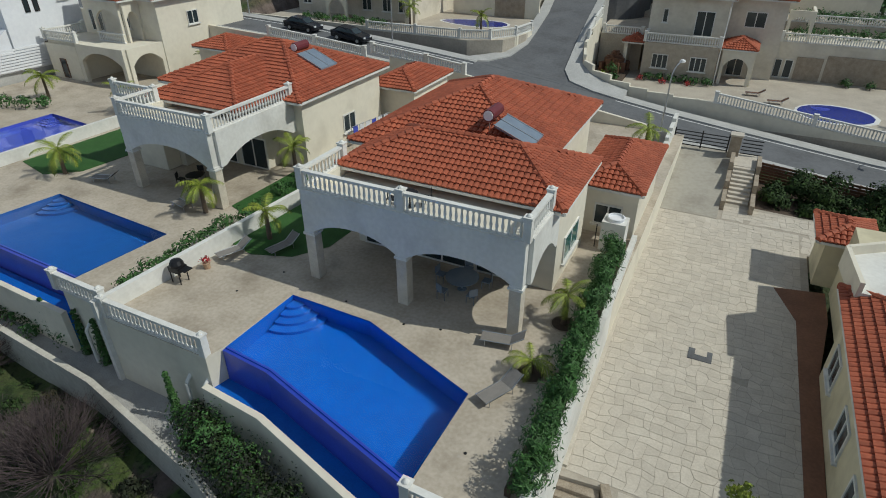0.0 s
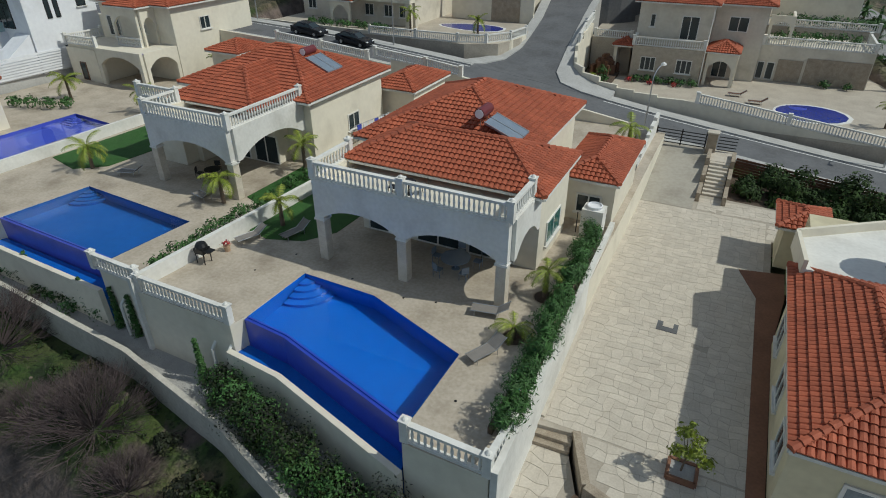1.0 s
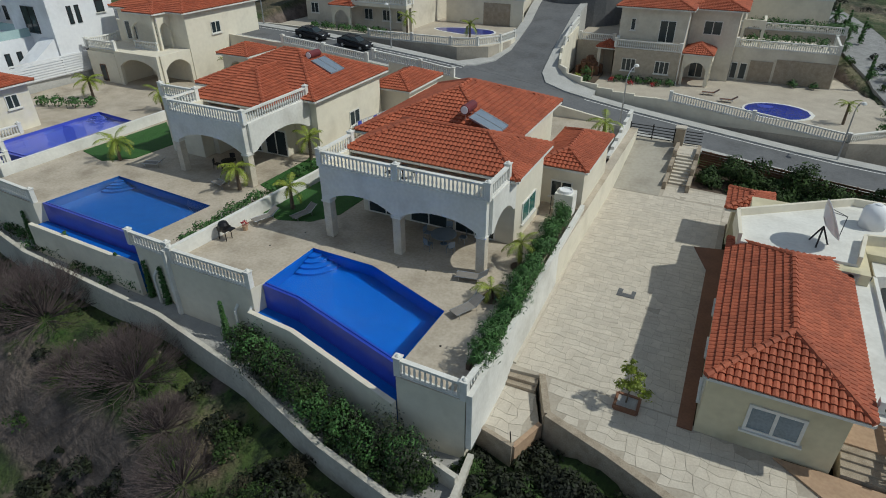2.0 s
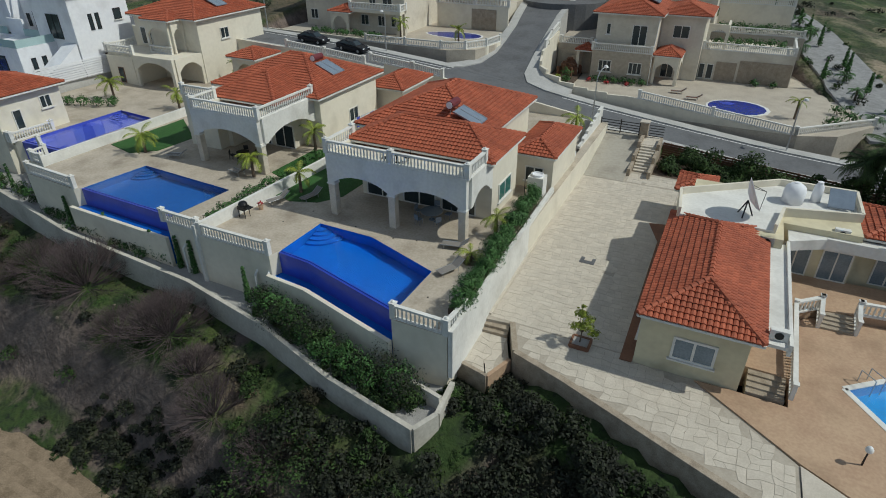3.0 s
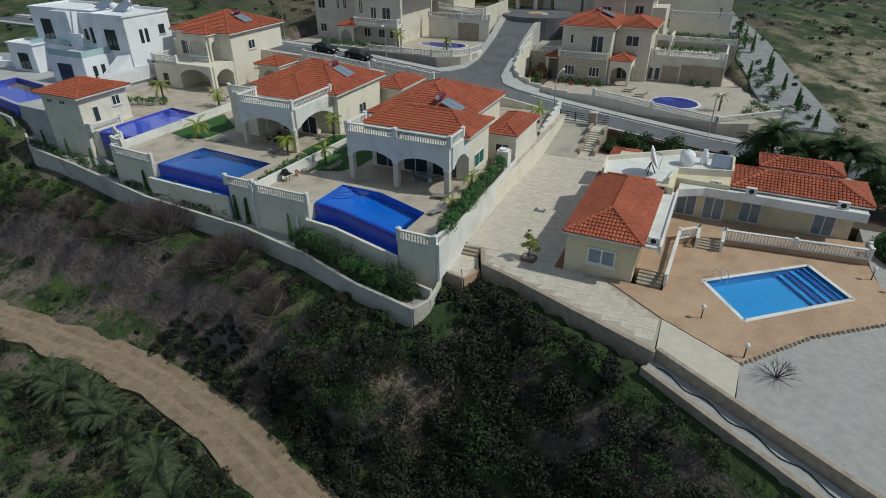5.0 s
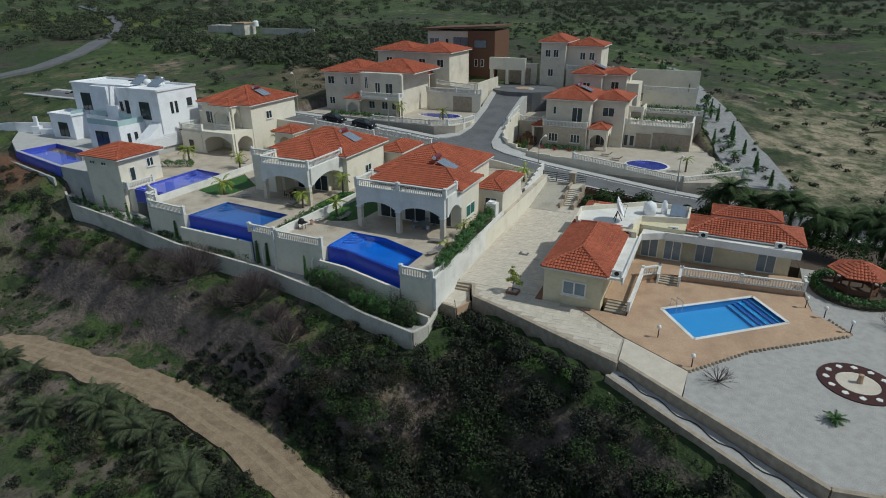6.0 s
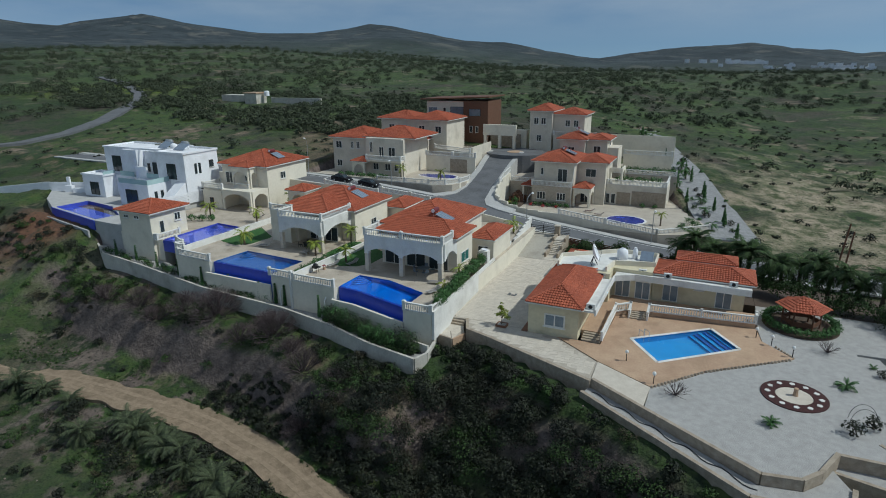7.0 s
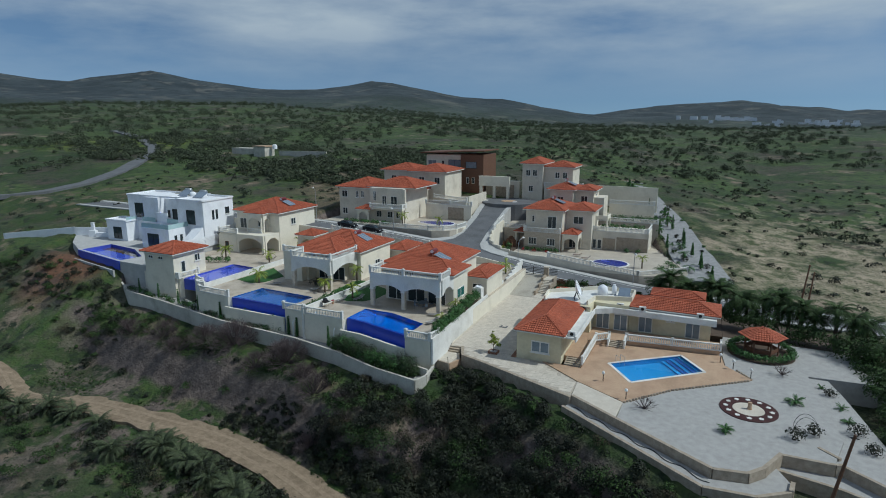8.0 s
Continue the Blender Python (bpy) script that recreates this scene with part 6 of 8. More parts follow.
for (a, b, za), (c, d, zb) in (((34.35, 3.0, -3.3), (39.3, 1.9, -3.3)), ((39.3, 1.9, -3.3), (42.7, 0.4, -3.3)), ((34.9, 4.05, -2.36), (39.05, 4.15, -2.36)), ((39.05, 4.15, -2.36), (39.8, 4.5, -2.4)), ((39.8, 4.4, -2.5), (42.5, 2.25, -2.5)), ((38.1, 6.8, -2.36), (39.6, 5.4, -2.36))):
    m.bar((a, b, -9), (c, d, -9), 0.32, 0, 9 + za)
single("wall_10", m, STONE, "rough stone walls holding the lower pebble terraces", "wall", kind="structure")
tt = thing("garden_hoop", 37.4, 9.2, -2.4, "thin bent wire hoops over a shrub", "plant support")
for k in range(2):
    m, pr = Mesh(), None
    for i in range(13):
        a = math.pi * i / 12
        nx = (37.4 + 1.0 * math.cos(a), 9.0 + 0.8 * k - 0.3 * math.cos(a), -2.4 + 1.7 * math.sin(a))
        if pr:
            m.rod(pr, nx, 0.02, 0.02, 5)
        pr = nx
    part("hoop", m, DARKM, tt)
m = Mesh()
k = 0
kerb = thing("stone_edging", 27, 14, -2.4, "row of pale boulders along the deck's edge", "edging")
for (a, b), (c, d) in (((20.6, 8.3), (25.1, 13.5)), ((25.1, 13.5), (33.3, 20.0)), ((33.3, 20), (31.5, 22.6))):
    L = math.hypot(c - a, d - b)
    for i in range(int(L / 0.42)):
        t2 = (i + 0.5) * 0.42 / L
        r = random.uniform(0.13, 0.2)
        part("stone", Mesh().lathe((a + (c - a) * t2, b + (d - b) * t2, -2.44), [(r * 0.8, 0), (r, 0.1), (r * 0.6, 0.22), (0.03, 0.25)], 6), STONE, kerb)
for u, v in ((17.8, 12.6), (20.8, 9.1), (29.9, 23.9), (31.3, 22.4), (33.1, 20.4)):
    t = thing("garden_lamp", u, v, -2.3, "short garden lamp with a white globe", "garden lamp", "garden lamps")
    part("post", Mesh().rod((u, v, -2.3), (u, v, -1.45), 0.05, 0.04), DARKM, t)
    part("globe", Mesh().lathe((u, v, -1.45), [(0.06, 0), (0.17, 0.1), (0.19, 0.2), (0.13, 0.34), (0.02, 0.4)], 10), LAMP_W, t, smooth=True)
gz = thing("gazebo", 34.6, 29.6, -2.4, "round timber gazebo with orange tiled hexagon roof", "gazebo")
for k in range(6):
    a = 2 * math.pi * k / 6
    part("post", Mesh().rod((34.6 + 1.9 * math.cos(a), 29.6 + 1.9 * math.sin(a), -2.4), (34.6 + 1.9 * math.cos(a), 29.6 + 1.9 * math.sin(a), 0.1), 0.09, 0.09, 6), WOOD, gz)
    b = a + 2 * math.pi / 6
    tri = [(34.6 + 2.7 * math.cos(a), 29.6 + 2.7 * math.sin(a), -0.05), (34.6 + 2.7 * math.cos(b), 29.6 + 2.7 * math.sin(b), -0.05), (34.6, 29.6, 1.05)]
    seg = part("roof", Mesh().add(tri, [(0, 1, 2)]), TILE, gz)
    part("roof_tiles", tiles_mesh([tri]), TILE, seg, kind="stuff")
    part("railing", Mesh().bar((34.6 + 1.9 * math.cos(a), 29.6 + 1.9 * math.sin(a), -1.9), (34.6 + 1.9 * math.cos(b), 29.6 + 1.9 * math.sin(b), -1.9), 0.06, 0.0, 0.5), WOOD, gz)

# walls that hold the street above the plots
m = Mesh()
for a, b in zip(range(-106, -6, 5), range(-101, -1, 5)):
    m.bar((a, 50.6, road_z(a) - 6), (b, 50.6, road_z(b) - 6), 0.3, 0, 6.9 if a > -32 else 6.35)
single("wall_9", m, CREAM, "cream wall between the plots and the street", "wall", kind="structure")
sb = thing("boundary_balustrade", -30, 50.6, 3, "white balustrade on the street wall", "fence", "street fences")
balustrade(sb, [(-46, 50.6, road_z(-46) + 0.35), (-40, 50.6, road_z(-40) + 0.35), (-34, 50.6, road_z(-34) + 0.35)], 0.9, single_pieces=True, caps=False)
balustrade(sb, [(-33, 50.6, road_z(-33) + 0.9), (-27, 50.6, road_z(-27) + 0.9), (-23, 50.6, road_z(-23) + 0.9)], 0.9, single_pieces=True, caps=False)
# ---- drive, gate and stairs ----
GREENS = material("weed_leaf", (0.036, 0.074, 0.012), (0.018, 0.040, 0.007), 2, 0.85, island=0.5)
rng = random.Random(7)


def flag_cells(u0, u1, v0, v1, step):
    """Irregular stones: a jittered grid whose cells are merged here and there."""
    nu2, nv2 = int((u1 - u0) / step), int((v1 - v0) / step)
    P = [[(u0 + (i + (rng.uniform(-.28, .28) if 0 < i < nu2 else 0)) * (u1 - u0) / nu2, v0 + (j + (rng.uniform(-.28, .28) if 0 < j < nv2 else 0)) * (v1 - v0) / nv2) for i in range(nu2 + 1)] for j in range(nv2 + 1)]
    used, out = set(), []
    for j in range(nv2):
        for i in range(nu2):
            if (i, j) in used:
                continue
            if i + 1 < nu2 and (i + 1, j) not in used and rng.random() < 0.22:
                used.add((i + 1, j))
                out.append([P[j][i], P[j][i + 1], P[j][i + 2], P[j + 1][i + 2], P[j + 1][i + 1], P[j + 1][i]])
            elif j + 1 < nv2 and (i, j + 1) not in used and rng.random() < 0.2:
                used.add((i, j + 1))
                out.append([P[j][i], P[j][i + 1], P[j + 1][i + 1], P[j + 2][i + 1], P[j + 2][i], P[j + 1][i]])
            else:
                out.append([P[j][i], P[j][i + 1], P[j + 1][i + 1], P[j + 1][i]])
    return out


def inset(poly, d):
    cu, cv = sum(p[0] for p in poly) / len(poly), sum(p[1] for p in poly) / len(poly)
    return [(cu + (u - cu) * (1 - d / max(0.1, math.hypot(u - cu, v - cv))), cv + (v - cv) * (1 - d / max(0.1, math.hypot(u - cu, v - cv)))) for u, v in poly]


drive = thing("flagstone_paving", 1, 25, DRIVE_Z, "pale irregular limestone flagstones of the drive", "paving", kind="structure")
flags = flag_cells(-3.0, 6.0, 15.9, 40.9, 0.43) + [c for c in flag_cells(1.2, 10.2, 38.4, 43.4, 0.45) if all(u > 6.0 or v > 41.0 for u, v in c)] + [c for c in flag_cells(-1.0, 15.0, 8.0, 15.8, 0.5)
                                               if all(v > np.interp(u, [-1, 0.2, 3.2, 15.2], [15.7, 13.5, 12.45, 7.9]) - 0.42 and v < np.interp(u, [6, 10, 15.2], [15.9, 15.2, 11.5]) and u < 15.15 for u, v in c)
                                               and sum(p[1] - np.interp(p[0], [-1, 0.2, 3.2, 15.2], [15.7, 13.5, 12.45, 7.9]) for p in c) / len(c) > 0.28]
rest, count = Mesh(), 0
for c in flags:
    cu, cv = sum(p[0] for p in c) / len(c), sum(p[1] for p in c) / len(c)
    if 3.0 < cu < 3.7 and 23.8 < cv < 24.4:
        continue
    top = inset(c, 0.014)
    if cv < 26.5 and count < 300:
        count += 1
        part("flagstone", Mesh().prism(top, DRIVE_Z - 0.02, DRIVE_Z + 0.016 + rng.uniform(-0.004, 0.005)), FLAG, drive)
    else:
        rest.prism(top, DRIVE_Z - 0.02, DRIVE_Z + 0.016 + rng.uniform(-0.004, 0.005))
part("flagstones", rest, FLAG_J, drive, kind="stuff")
dr = thing("drain_cover", 1.0, 25.6, DRIVE_Z, "dark grey square drain surround with a pale cover", "drain cover")
part("surround", Mesh().box(0.9, 2.0, 24.9, 25.75, DRIVE_Z, DRIVE_Z + 0.045), ASPHALT, dr)
part("cover", Mesh().box(1.2, 1.75, 25.3, 25.76, DRIVE_Z, DRIVE_Z + 0.055), FLAG_J, dr)
plot("border", [(5.85, 15.3), (6.55, 15.3), (6.6, 26), (7.2, 31), (7.2, 34), (4.6, 33.4), (5.7, 30.5)], DRIVE_Z + 0.05, -3, RUST, "rust red paved border along the low villa", "paving")
st = thing("garden_steps", -2, 14.5, -3.4, "stone steps down to a small landing beside the wall", "steps")
LAND = [(-3.1, 14.95), (-1.05, 15.0), (-0.2, 13.1), (-0.9, 11.2), (-3.1, 11.7)]
part("landing", Mesh().prism(LAND, -6, -3.02), MORTAR, st)
m = Mesh()
for c in flag_cells(-3.05, -0.3, 11.3, 14.9, 0.52):
    cu, cv = sum(p[0] for p in c) / len(c), sum(p[1] for p in c) / len(c)
    if cv > 11.55 - 0.22 * (cu + 3) + 0.3 and cu < np.interp(cv, [11.2, 13.1, 15], [-1.2, -0.5, -1.3]):
        m.prism(inset(c, 0.015), -3.1, -3.0 + rng.uniform(-.004, .006))
part("paving", m, FLAG_J, st, "pale flagstones of the landing", kind="stuff")
for i in range(2):
    part("step", Mesh().prism([(-3.05, 14.85 + 0.32 * i), (-1.05, 14.95 + 0.32 * i), (-1.15, 15.75), (-3.05, 15.5)], -4, -2.8 + 0.2 * i), STONE, st)
part("side_wall", Mesh().bar((-1.0, 15.85, -6), (0.1, 13.3, -6), 0.34, 0, 3.68), STONE, st)
part("front_wall", Mesh().bar((-3.2, 11.7, -6), (-0.85, 11.15, -6), 0.24, 0, 3.12), STONE, st)
part("end_wall", Mesh().bar((-0.85, 11.15, -6), (-0.15, 13.1, -6), 0.24, 0, 3.06), TERRACOTTA, st)
part("railing_post", Mesh().rod((-1.0, 11.3, -3.0), (-1.05, 11.2, -2.1), 0.03), DARKM, st)
m = Mesh()
for p, q2 in (((0.1, 13.25), (3.2, 12.2)), ((3.2, 12.2), (15.3, 7.3))):
    m.bar((*p, -7.5), (*q2, -7.5), 0.4, 0, 5.2)
single("wall_7", m, STONE, "rough stone retaining wall under the drive's edge", "wall", kind="structure")
kz = Mesh().bar((-2.66, 16, -2.6), (-3.0, 30.5, -2.6), 0.26, 0, 0.34)
single("trim_3", kz, FLAG_J, "stone kerb along the boundary wall", "kerb", kind="structure")

gate = thing("sliding_gate", -1.2, 50.2, -0.85, "dark metal bar gate at the top of the ramp", "gate")
for i in range(5):
    part("bar", Mesh().bar((-3.6, 50.3, -0.7 + 0.28 * i), (0.5, 50.3, -0.75 + 0.28 * i), 0.06, 0, 0.07), DARKM, gate)
for u in (-3.6, -1.5, 0.5):
    part("upright", Mesh().box(u - 0.05, u + 0.05, 50.25, 50.35, -0.85, 0.65), DARKM, gate)
g2 = thing("garden_gate", 2.2, 50.2, -0.85, "small dark metal bar gate above the stairs", "gate")
for i in range(5):
    part("bar", Mesh().bar((1.5, 50.3, -0.75 + 0.28 * i), (3.0, 50.3, -0.75 + 0.28 * i), 0.06, 0, 0.07), DARKM, g2)
gp = thing("gate_pier", 1.0, 50.2, -0.9, "stone clad gate pier", "pier")
part("pier", Mesh().box(0.6, 1.4, 49.7, 50.5, -1.2, 0.75), STONE, gp)
part("cap", Mesh().box(0.52, 1.48, 49.62, 50.58, 0.75, 0.87), FLAG_J, gp)
m = Mesh()
for i in range(7):
    m.bar((-3.8, 39.8 + 1.55 * i, -3), (-3.8, 39.8 + 1.55 * (i + 1), -3), 0.3, 0, 3.0 + 0.28 * i)
single("wall_8", m, WHITE, "white stepped wall climbing beside the ramp", "wall", kind="structure")
ss = thing("street_stairs", 1.9, 46, -2.4, "stone stairs between low walls down from the street", "stairs")
for i in range(9):
    part("step", Mesh().box(1.25, 2.75, 44.0 + 0.42 * i, 44.42 + 0.42 * i, -3, -2.24 + 0.17 * i), FLAG_J, ss)
for u in (1.05, 2.95):
    for i in range(3):
        part("wall", Mesh().bar((u, 42.6 + 2.3 * i, -3), (u, 44.9 + 2.3 * i, -3), 0.3, 0, 1.3 + 0.62 * i), STONE, ss)
part("landing", Mesh().box(1.2, 2.8, 47.78, 50.6, -3, -0.85), FLAG_J, ss)
fe = thing("timber_fence", 12, 49, -2.4, "brown timber slat fence below the street", "fence")
for i in range(7):
    part("slat", Mesh().bar((3.2, 49.4, -2.5 + 0.24 * i), (26, 49.4, -4.6 + 0.24 * i), 0.05, 0, 0.19), WOOD, fe)
for u in range(4, 25, 3):
    part("post", Mesh().box(u - 0.06, u + 0.06, 49.44, 49.56, -2.7 - 0.092 * (u - 3), -0.85 - 0.092 * (u - 3)), WOOD, fe)


# ---- plants ----
def leaf_cloud(centres, per, leaf, seed, flat=0.8, shell=0.45, aspect=0.5):
    """Small leaf quads scattered through ellipsoids (u, v, z, radius)."""
    r = np.random.default_rng(seed)
    V = []
    for (u, v, z, rad) in centres:
        n = max(6, int(per * (rad if per > 20 else 1)))
        d = r.normal(size=(n, 3))
        d /= np.linalg.norm(d, axis=1)[:, None]
        d[:, 2] = np.where(d[:, 2] < -0.3, -d[:, 2], d[:, 2])
        lump = 1 + 0.28 * np.sin(d[:, 0] * 5 + u) * np.cos(d[:, 1] * 4 + v) + 0.15 * np.sin(d[:, 2] * 9 + u)
        k = (shell + (1 - shell) * r.random(n) ** 0.6) * lump
        c = d * k[:, None] * rad
        c[:, 2] *= flat
        c += (u, v, z)
        a = r.normal(size=(n, 3))
        a -= d * (np.sum(a * d, axis=1) * 0.65)[:, None]
        a /= np.linalg.norm(a, axis=1)[:, None]
        b = np.cross(a, d + 0.3 * r.normal(size=(n, 3)))
        b /= np.linalg.norm(b, axis=1)[:, None] + 1e-6
        s = leaf * r.uniform(0.6, 1.4, n)[:, None]
        V.append(np.stack([c - a * s, c + b * s * aspect, c + a * s, c - b * s * aspect], 1).reshape(-1, 3))
    V = np.concatenate(V)
    m = Mesh()
    m.v = V.tolist()
    m.f = np.arange(len(V)).reshape(-1, 4).tolist()
    return m


def lumps(bushes, r, parts=6):
    """Breaks each bush into a heap of smaller rounded crowns."""
    out = []
    for u, v, z, rad in bushes:
        out.append((u, v, z, rad * 0.62))
        for k in range(parts):
            a, e = r.uniform(0, 6.283), r.uniform(0.1, 1.35)
            w = rad * r.uniform(0.5, 0.72)
            out.append((u + w * math.cos(a) * math.cos(e), v + w * math.sin(a) * math.cos(e), z + 0.75 * w * math.sin(e), rad * r.uniform(0.30, 0.50)))
    return out


def shrub(name, u, v, z, rad, label, mat=None, leaf=0.12, per=240, flat=0.85, group="shrubs", category="shrub", up=0.5):
    t = thing(name, u, v, z, label, category, group)
    part("leaves", leaf_cloud([(u, v, z + rad * up, rad)], per, leaf, int(abs(u * 31 + v * 17)) + 1, flat), mat or LEAF, t)
    st2 = Mesh()
    for k in range(3):
        st2.rod((u + 0.05 * k, v, z - 0.05), (u + rad * 0.4 * math.cos(2.1 * k), v + rad * 0.4 * math.sin(2.1 * k), z + rad * 0.7), 0.03, 0.015, 5)
    part("stem", st2, TRUNK, t)
    return t


def palm(u, v, z, h, L, n, seed, label, mat=None, droop=0.9, trunk_r=0.14, wid=0.32):
    r = random.Random(seed)
    t = thing("palm_tree", u, v, z, label, "palm tree", "palm trees")
    m = Mesh()
    k = max(2, int(h / 0.22))
    for i in range(k):
        m.lathe((u, v, z + h * i / k), [(trunk_r * (1.15 - 0.25 * i / k), 0), (trunk_r * (0.95 - 0.25 * i / k), h / k)], 8)
    part("trunk", m, TRUNK, t, "ringed trunk")
    f = Mesh()
    for i in range(n):
        a = 2.4 * i + r.uniform(-0.3, 0.3)
        el = r.uniform(0.15, 1.25) if i > n * 0.25 else r.uniform(-0.5, 0.2)
        LL = L * r.uniform(0.8, 1.1)
        pos = Vector((u, v, z + h))
        prev = pos.copy()
        S = 9
        side = Vector((-math.sin(a), math.cos(a), 0))
        for j in range(1, S + 1):
            e = el - droop * (j / S) ** 1.4 * 1.5
            d = Vector((math.cos(a) * math.cos(e), math.sin(a) * math.cos(e), math.sin(e)))
            nxt = prev + d * LL / S
            upn = side.cross(d)
            w = wid * LL * (0.25 + 0.75 * math.sin(math.pi * min(1, (j - 0.3) / S)))
            for s2 in (-1, 1):
                for q2 in (0.0, 0.5):
                    b0 = prev.lerp(nxt, q2)
                    b1 = prev.lerp(nxt, q2 + 0.46)
                    tipp = b1 + side * s2 * w + d * w * 0.55 - Vector((0, 0, 0.35 * w)) + upn * 0.05
                    f.add([tuple(b0), tuple(b1), tuple(tipp)], [(0, 1, 2)])
            f.add([tuple(prev - side * 0.015), tuple(prev + side * 0.015), tuple(nxt)], [(0, 1, 2)])
            prev = nxt
    part("fronds", f, mat or PALM_L, t)
    return t


hd = thing("hedge", -2.4, 20, 0, "dense green conifer hedge along the boundary wall", "hedge")
cl = []
for i in range(70):
    v = 11.8 + i * 0.235
    cl.append((-3.02 - 0.012 * i + rng.uniform(-.2, .2), v, rng.uniform(0.35, 1.7), rng.uniform(0.42, 0.66)))
part("leaves", leaf_cloud(cl, 640, 0.11, 5, 1.15, aspect=0.22), LEAF, hd)
part("bed", Mesh().box(-3.75, -3.55, 12, 28, 0, 0.4), SOIL, hd)

for u, v, z, h, L, n, lab in ((-4.6, 21.7, 0, 1.7, 1.45, 15, "young date palm with arching yellow-green fronds"), (-4.9, 17.9, 0, 0.7, 1.4, 16, "young date palm in a round planting bed"),
                              (-22.0, 21.8, 0, 1.8, 1.6, 16, "slim palm beside the terrace wall"), (-27.8, 22.6, 0, 1.9, 1.8, 20, "young palm beside a sunlounger"),
                              (-41.3, 22.6, 0, 1.8, 2.0, 20, "young palm by a lawn"), (-26.2, 29.5, 0, 2.2, 1.8, 18, "young palm beside the villa"),
                              (-59.6, 33.6, 0, 2.2, 2.2, 20, "young palm on the upper terrace"), (-49, 34, 0, 2.0, 1.9, 18, "young palm by the pool wall"),
                              (-5.2, 45.5, -0.6, 2.4, 2.0, 20, "palm beside the garage"), (-28.0, 66.0, 3.4, 1.8, 1.8, 18, "palm beside the street pool"), (-36.6, 64.6, 3.4, 2.4, 1.8, 18, "palm beside the balcony"),
                              (15.8, 66.2, -1.65, 2.2, 1.6, 16, "palm beside the kidney pool"), (-52.0, 47.0, 0, 2.0, 1.8, 18, "palm beside the side wall")):
    palm(u, v, z, h, L * 0.92, int(n * 0.68), int(u * 7 + v), lab, wid=0.25)
for u, v in ((-4.6, 21.7), (-4.9, 17.9)):
    single("planting_bed", Mesh().lathe((u, v, 0.0), [(0.55, 0), (0.55, 0.03), (0.1, 0.05)], 16), SOIL, "round dark planting bed in the paving", "planting bed", "planting beds")
    part("surround", Mesh().lathe((u, v, -0.01), [(0.62, 0), (0.62, 0.025), (0.5, 0.026)], 16), STONE, bpy.data.objects["planting_bed" if u == -4.6 else "planting_bed.001"])


def lawn(name, poly, label):
    single(name, Mesh().prism(poly, -0.1, 0.03), LAWN, label, "lawn", kind="structure")


lawn("lawn_1", [(-23.5, 20.4), (-21.8, 20.0), (-19.6, 20.8), (-18.4, 22.6), (-18.2, 27.5), (-22.9, 29.5), (-23.2, 26)], "dark green lawn between wall and veranda")
lawn("lawn_2", [(-46.2, 22.6), (-42.6, 21.8), (-40.6, 23.4), (-40.2, 27.6), (-45.8, 31.5)], "dark green lawn beside the second pool")
lawn("lawn_3", [(-27.0, 24.0), (-24.1, 23.0), (-23.7, 30), (-25.6, 31.0), (-26.9, 30.0)], "green lawn strip along the wall")

for u, v in [(-24.9 - 0.02 * i, 14.5 + 0.75 * i) for i in range(11)]:
    shrub("shrub", u, v, 0, rng.uniform(0.4, 0.62), "small leafy shrub along the terrace wall", LEAF, 0.10, 260, up=0.9)
for u, v in ((-25, 24.5), (-25.3, 26.6), (-25.1, 28.4), (-24.6, 22.8)):
    shrub("shrub", u, v, 0, rng.uniform(0.5, 0.75), "leafy shrub by the lawn", LEAF, 0.11, 240)
for u, v, r in ((-60.5, 30, 1.0), (-58.6, 30.6, 0.9), (-62.4, 29.6, 0.8), (-57.2, 31.6, 0.8), (-48.2, 45, 0.9), (-50.5, 44, 0.8)):
    shrub("shrub", u, v, 0, r, "rounded green shrub on the terrace", LEAF, 0.14, 200)


# planting strip behind the outer wall
rc0 = random.Random(3)
for i in range(34):
    u = -67 + i * 1.15
    if -29 < u:
        break
    k = float(np.interp(u, [p[0] for p in OUT], [p[1] for p in OUT]))
    zz = float(np.interp(u, [p[0] for p in OUT], OUTZ)) - 0.5
    if i % 5 == 2:
        t = thing("cypress", u, k + 1.3, zz, "slim young cypress on the pebble strip", "cypress", "cypresses")
        part("leaves", leaf_cloud([(u, k + 1.3, zz + 0.3 + 0.32 * j, 0.26 - 0.018 * j) for j in range(8)], 700, 0.07, i, 1.3), LEAF, t)
        part("stem", Mesh().rod((u, k + 1.3, zz), (u, k + 1.3, zz + 2.2), 0.03), TRUNK, t)
    else:
        shrub("shrub", u, k + rng.uniform(0.7, 1.6), zz, rng.uniform(0.55, 0.9), "low shrub on the pebble strip", LEAF if i % 2 else GREENS, 0.09, 340)
for u in (-27.5, -25.9, -19.6):
    k = float(np.interp(u, [p[0] for p in OUT], [p[1] for p in OUT]))
    t = thing("cypress", u, k + 1.5, -4.2, "slim young cypress on the pebble strip", "cypress", "cypresses")
    part("leaves", leaf_cloud([(u, k + 1.5, -3.9 + 0.34 * j, 0.3 - 0.02 * j) for j in range(9)], 700, 0.07, int(-u), 1.3), LEAF, t)
    part("stem", Mesh().rod((u, k + 1.5, -4.3), (u, k + 1.5, -1.6), 0.03), TRUNK, t)
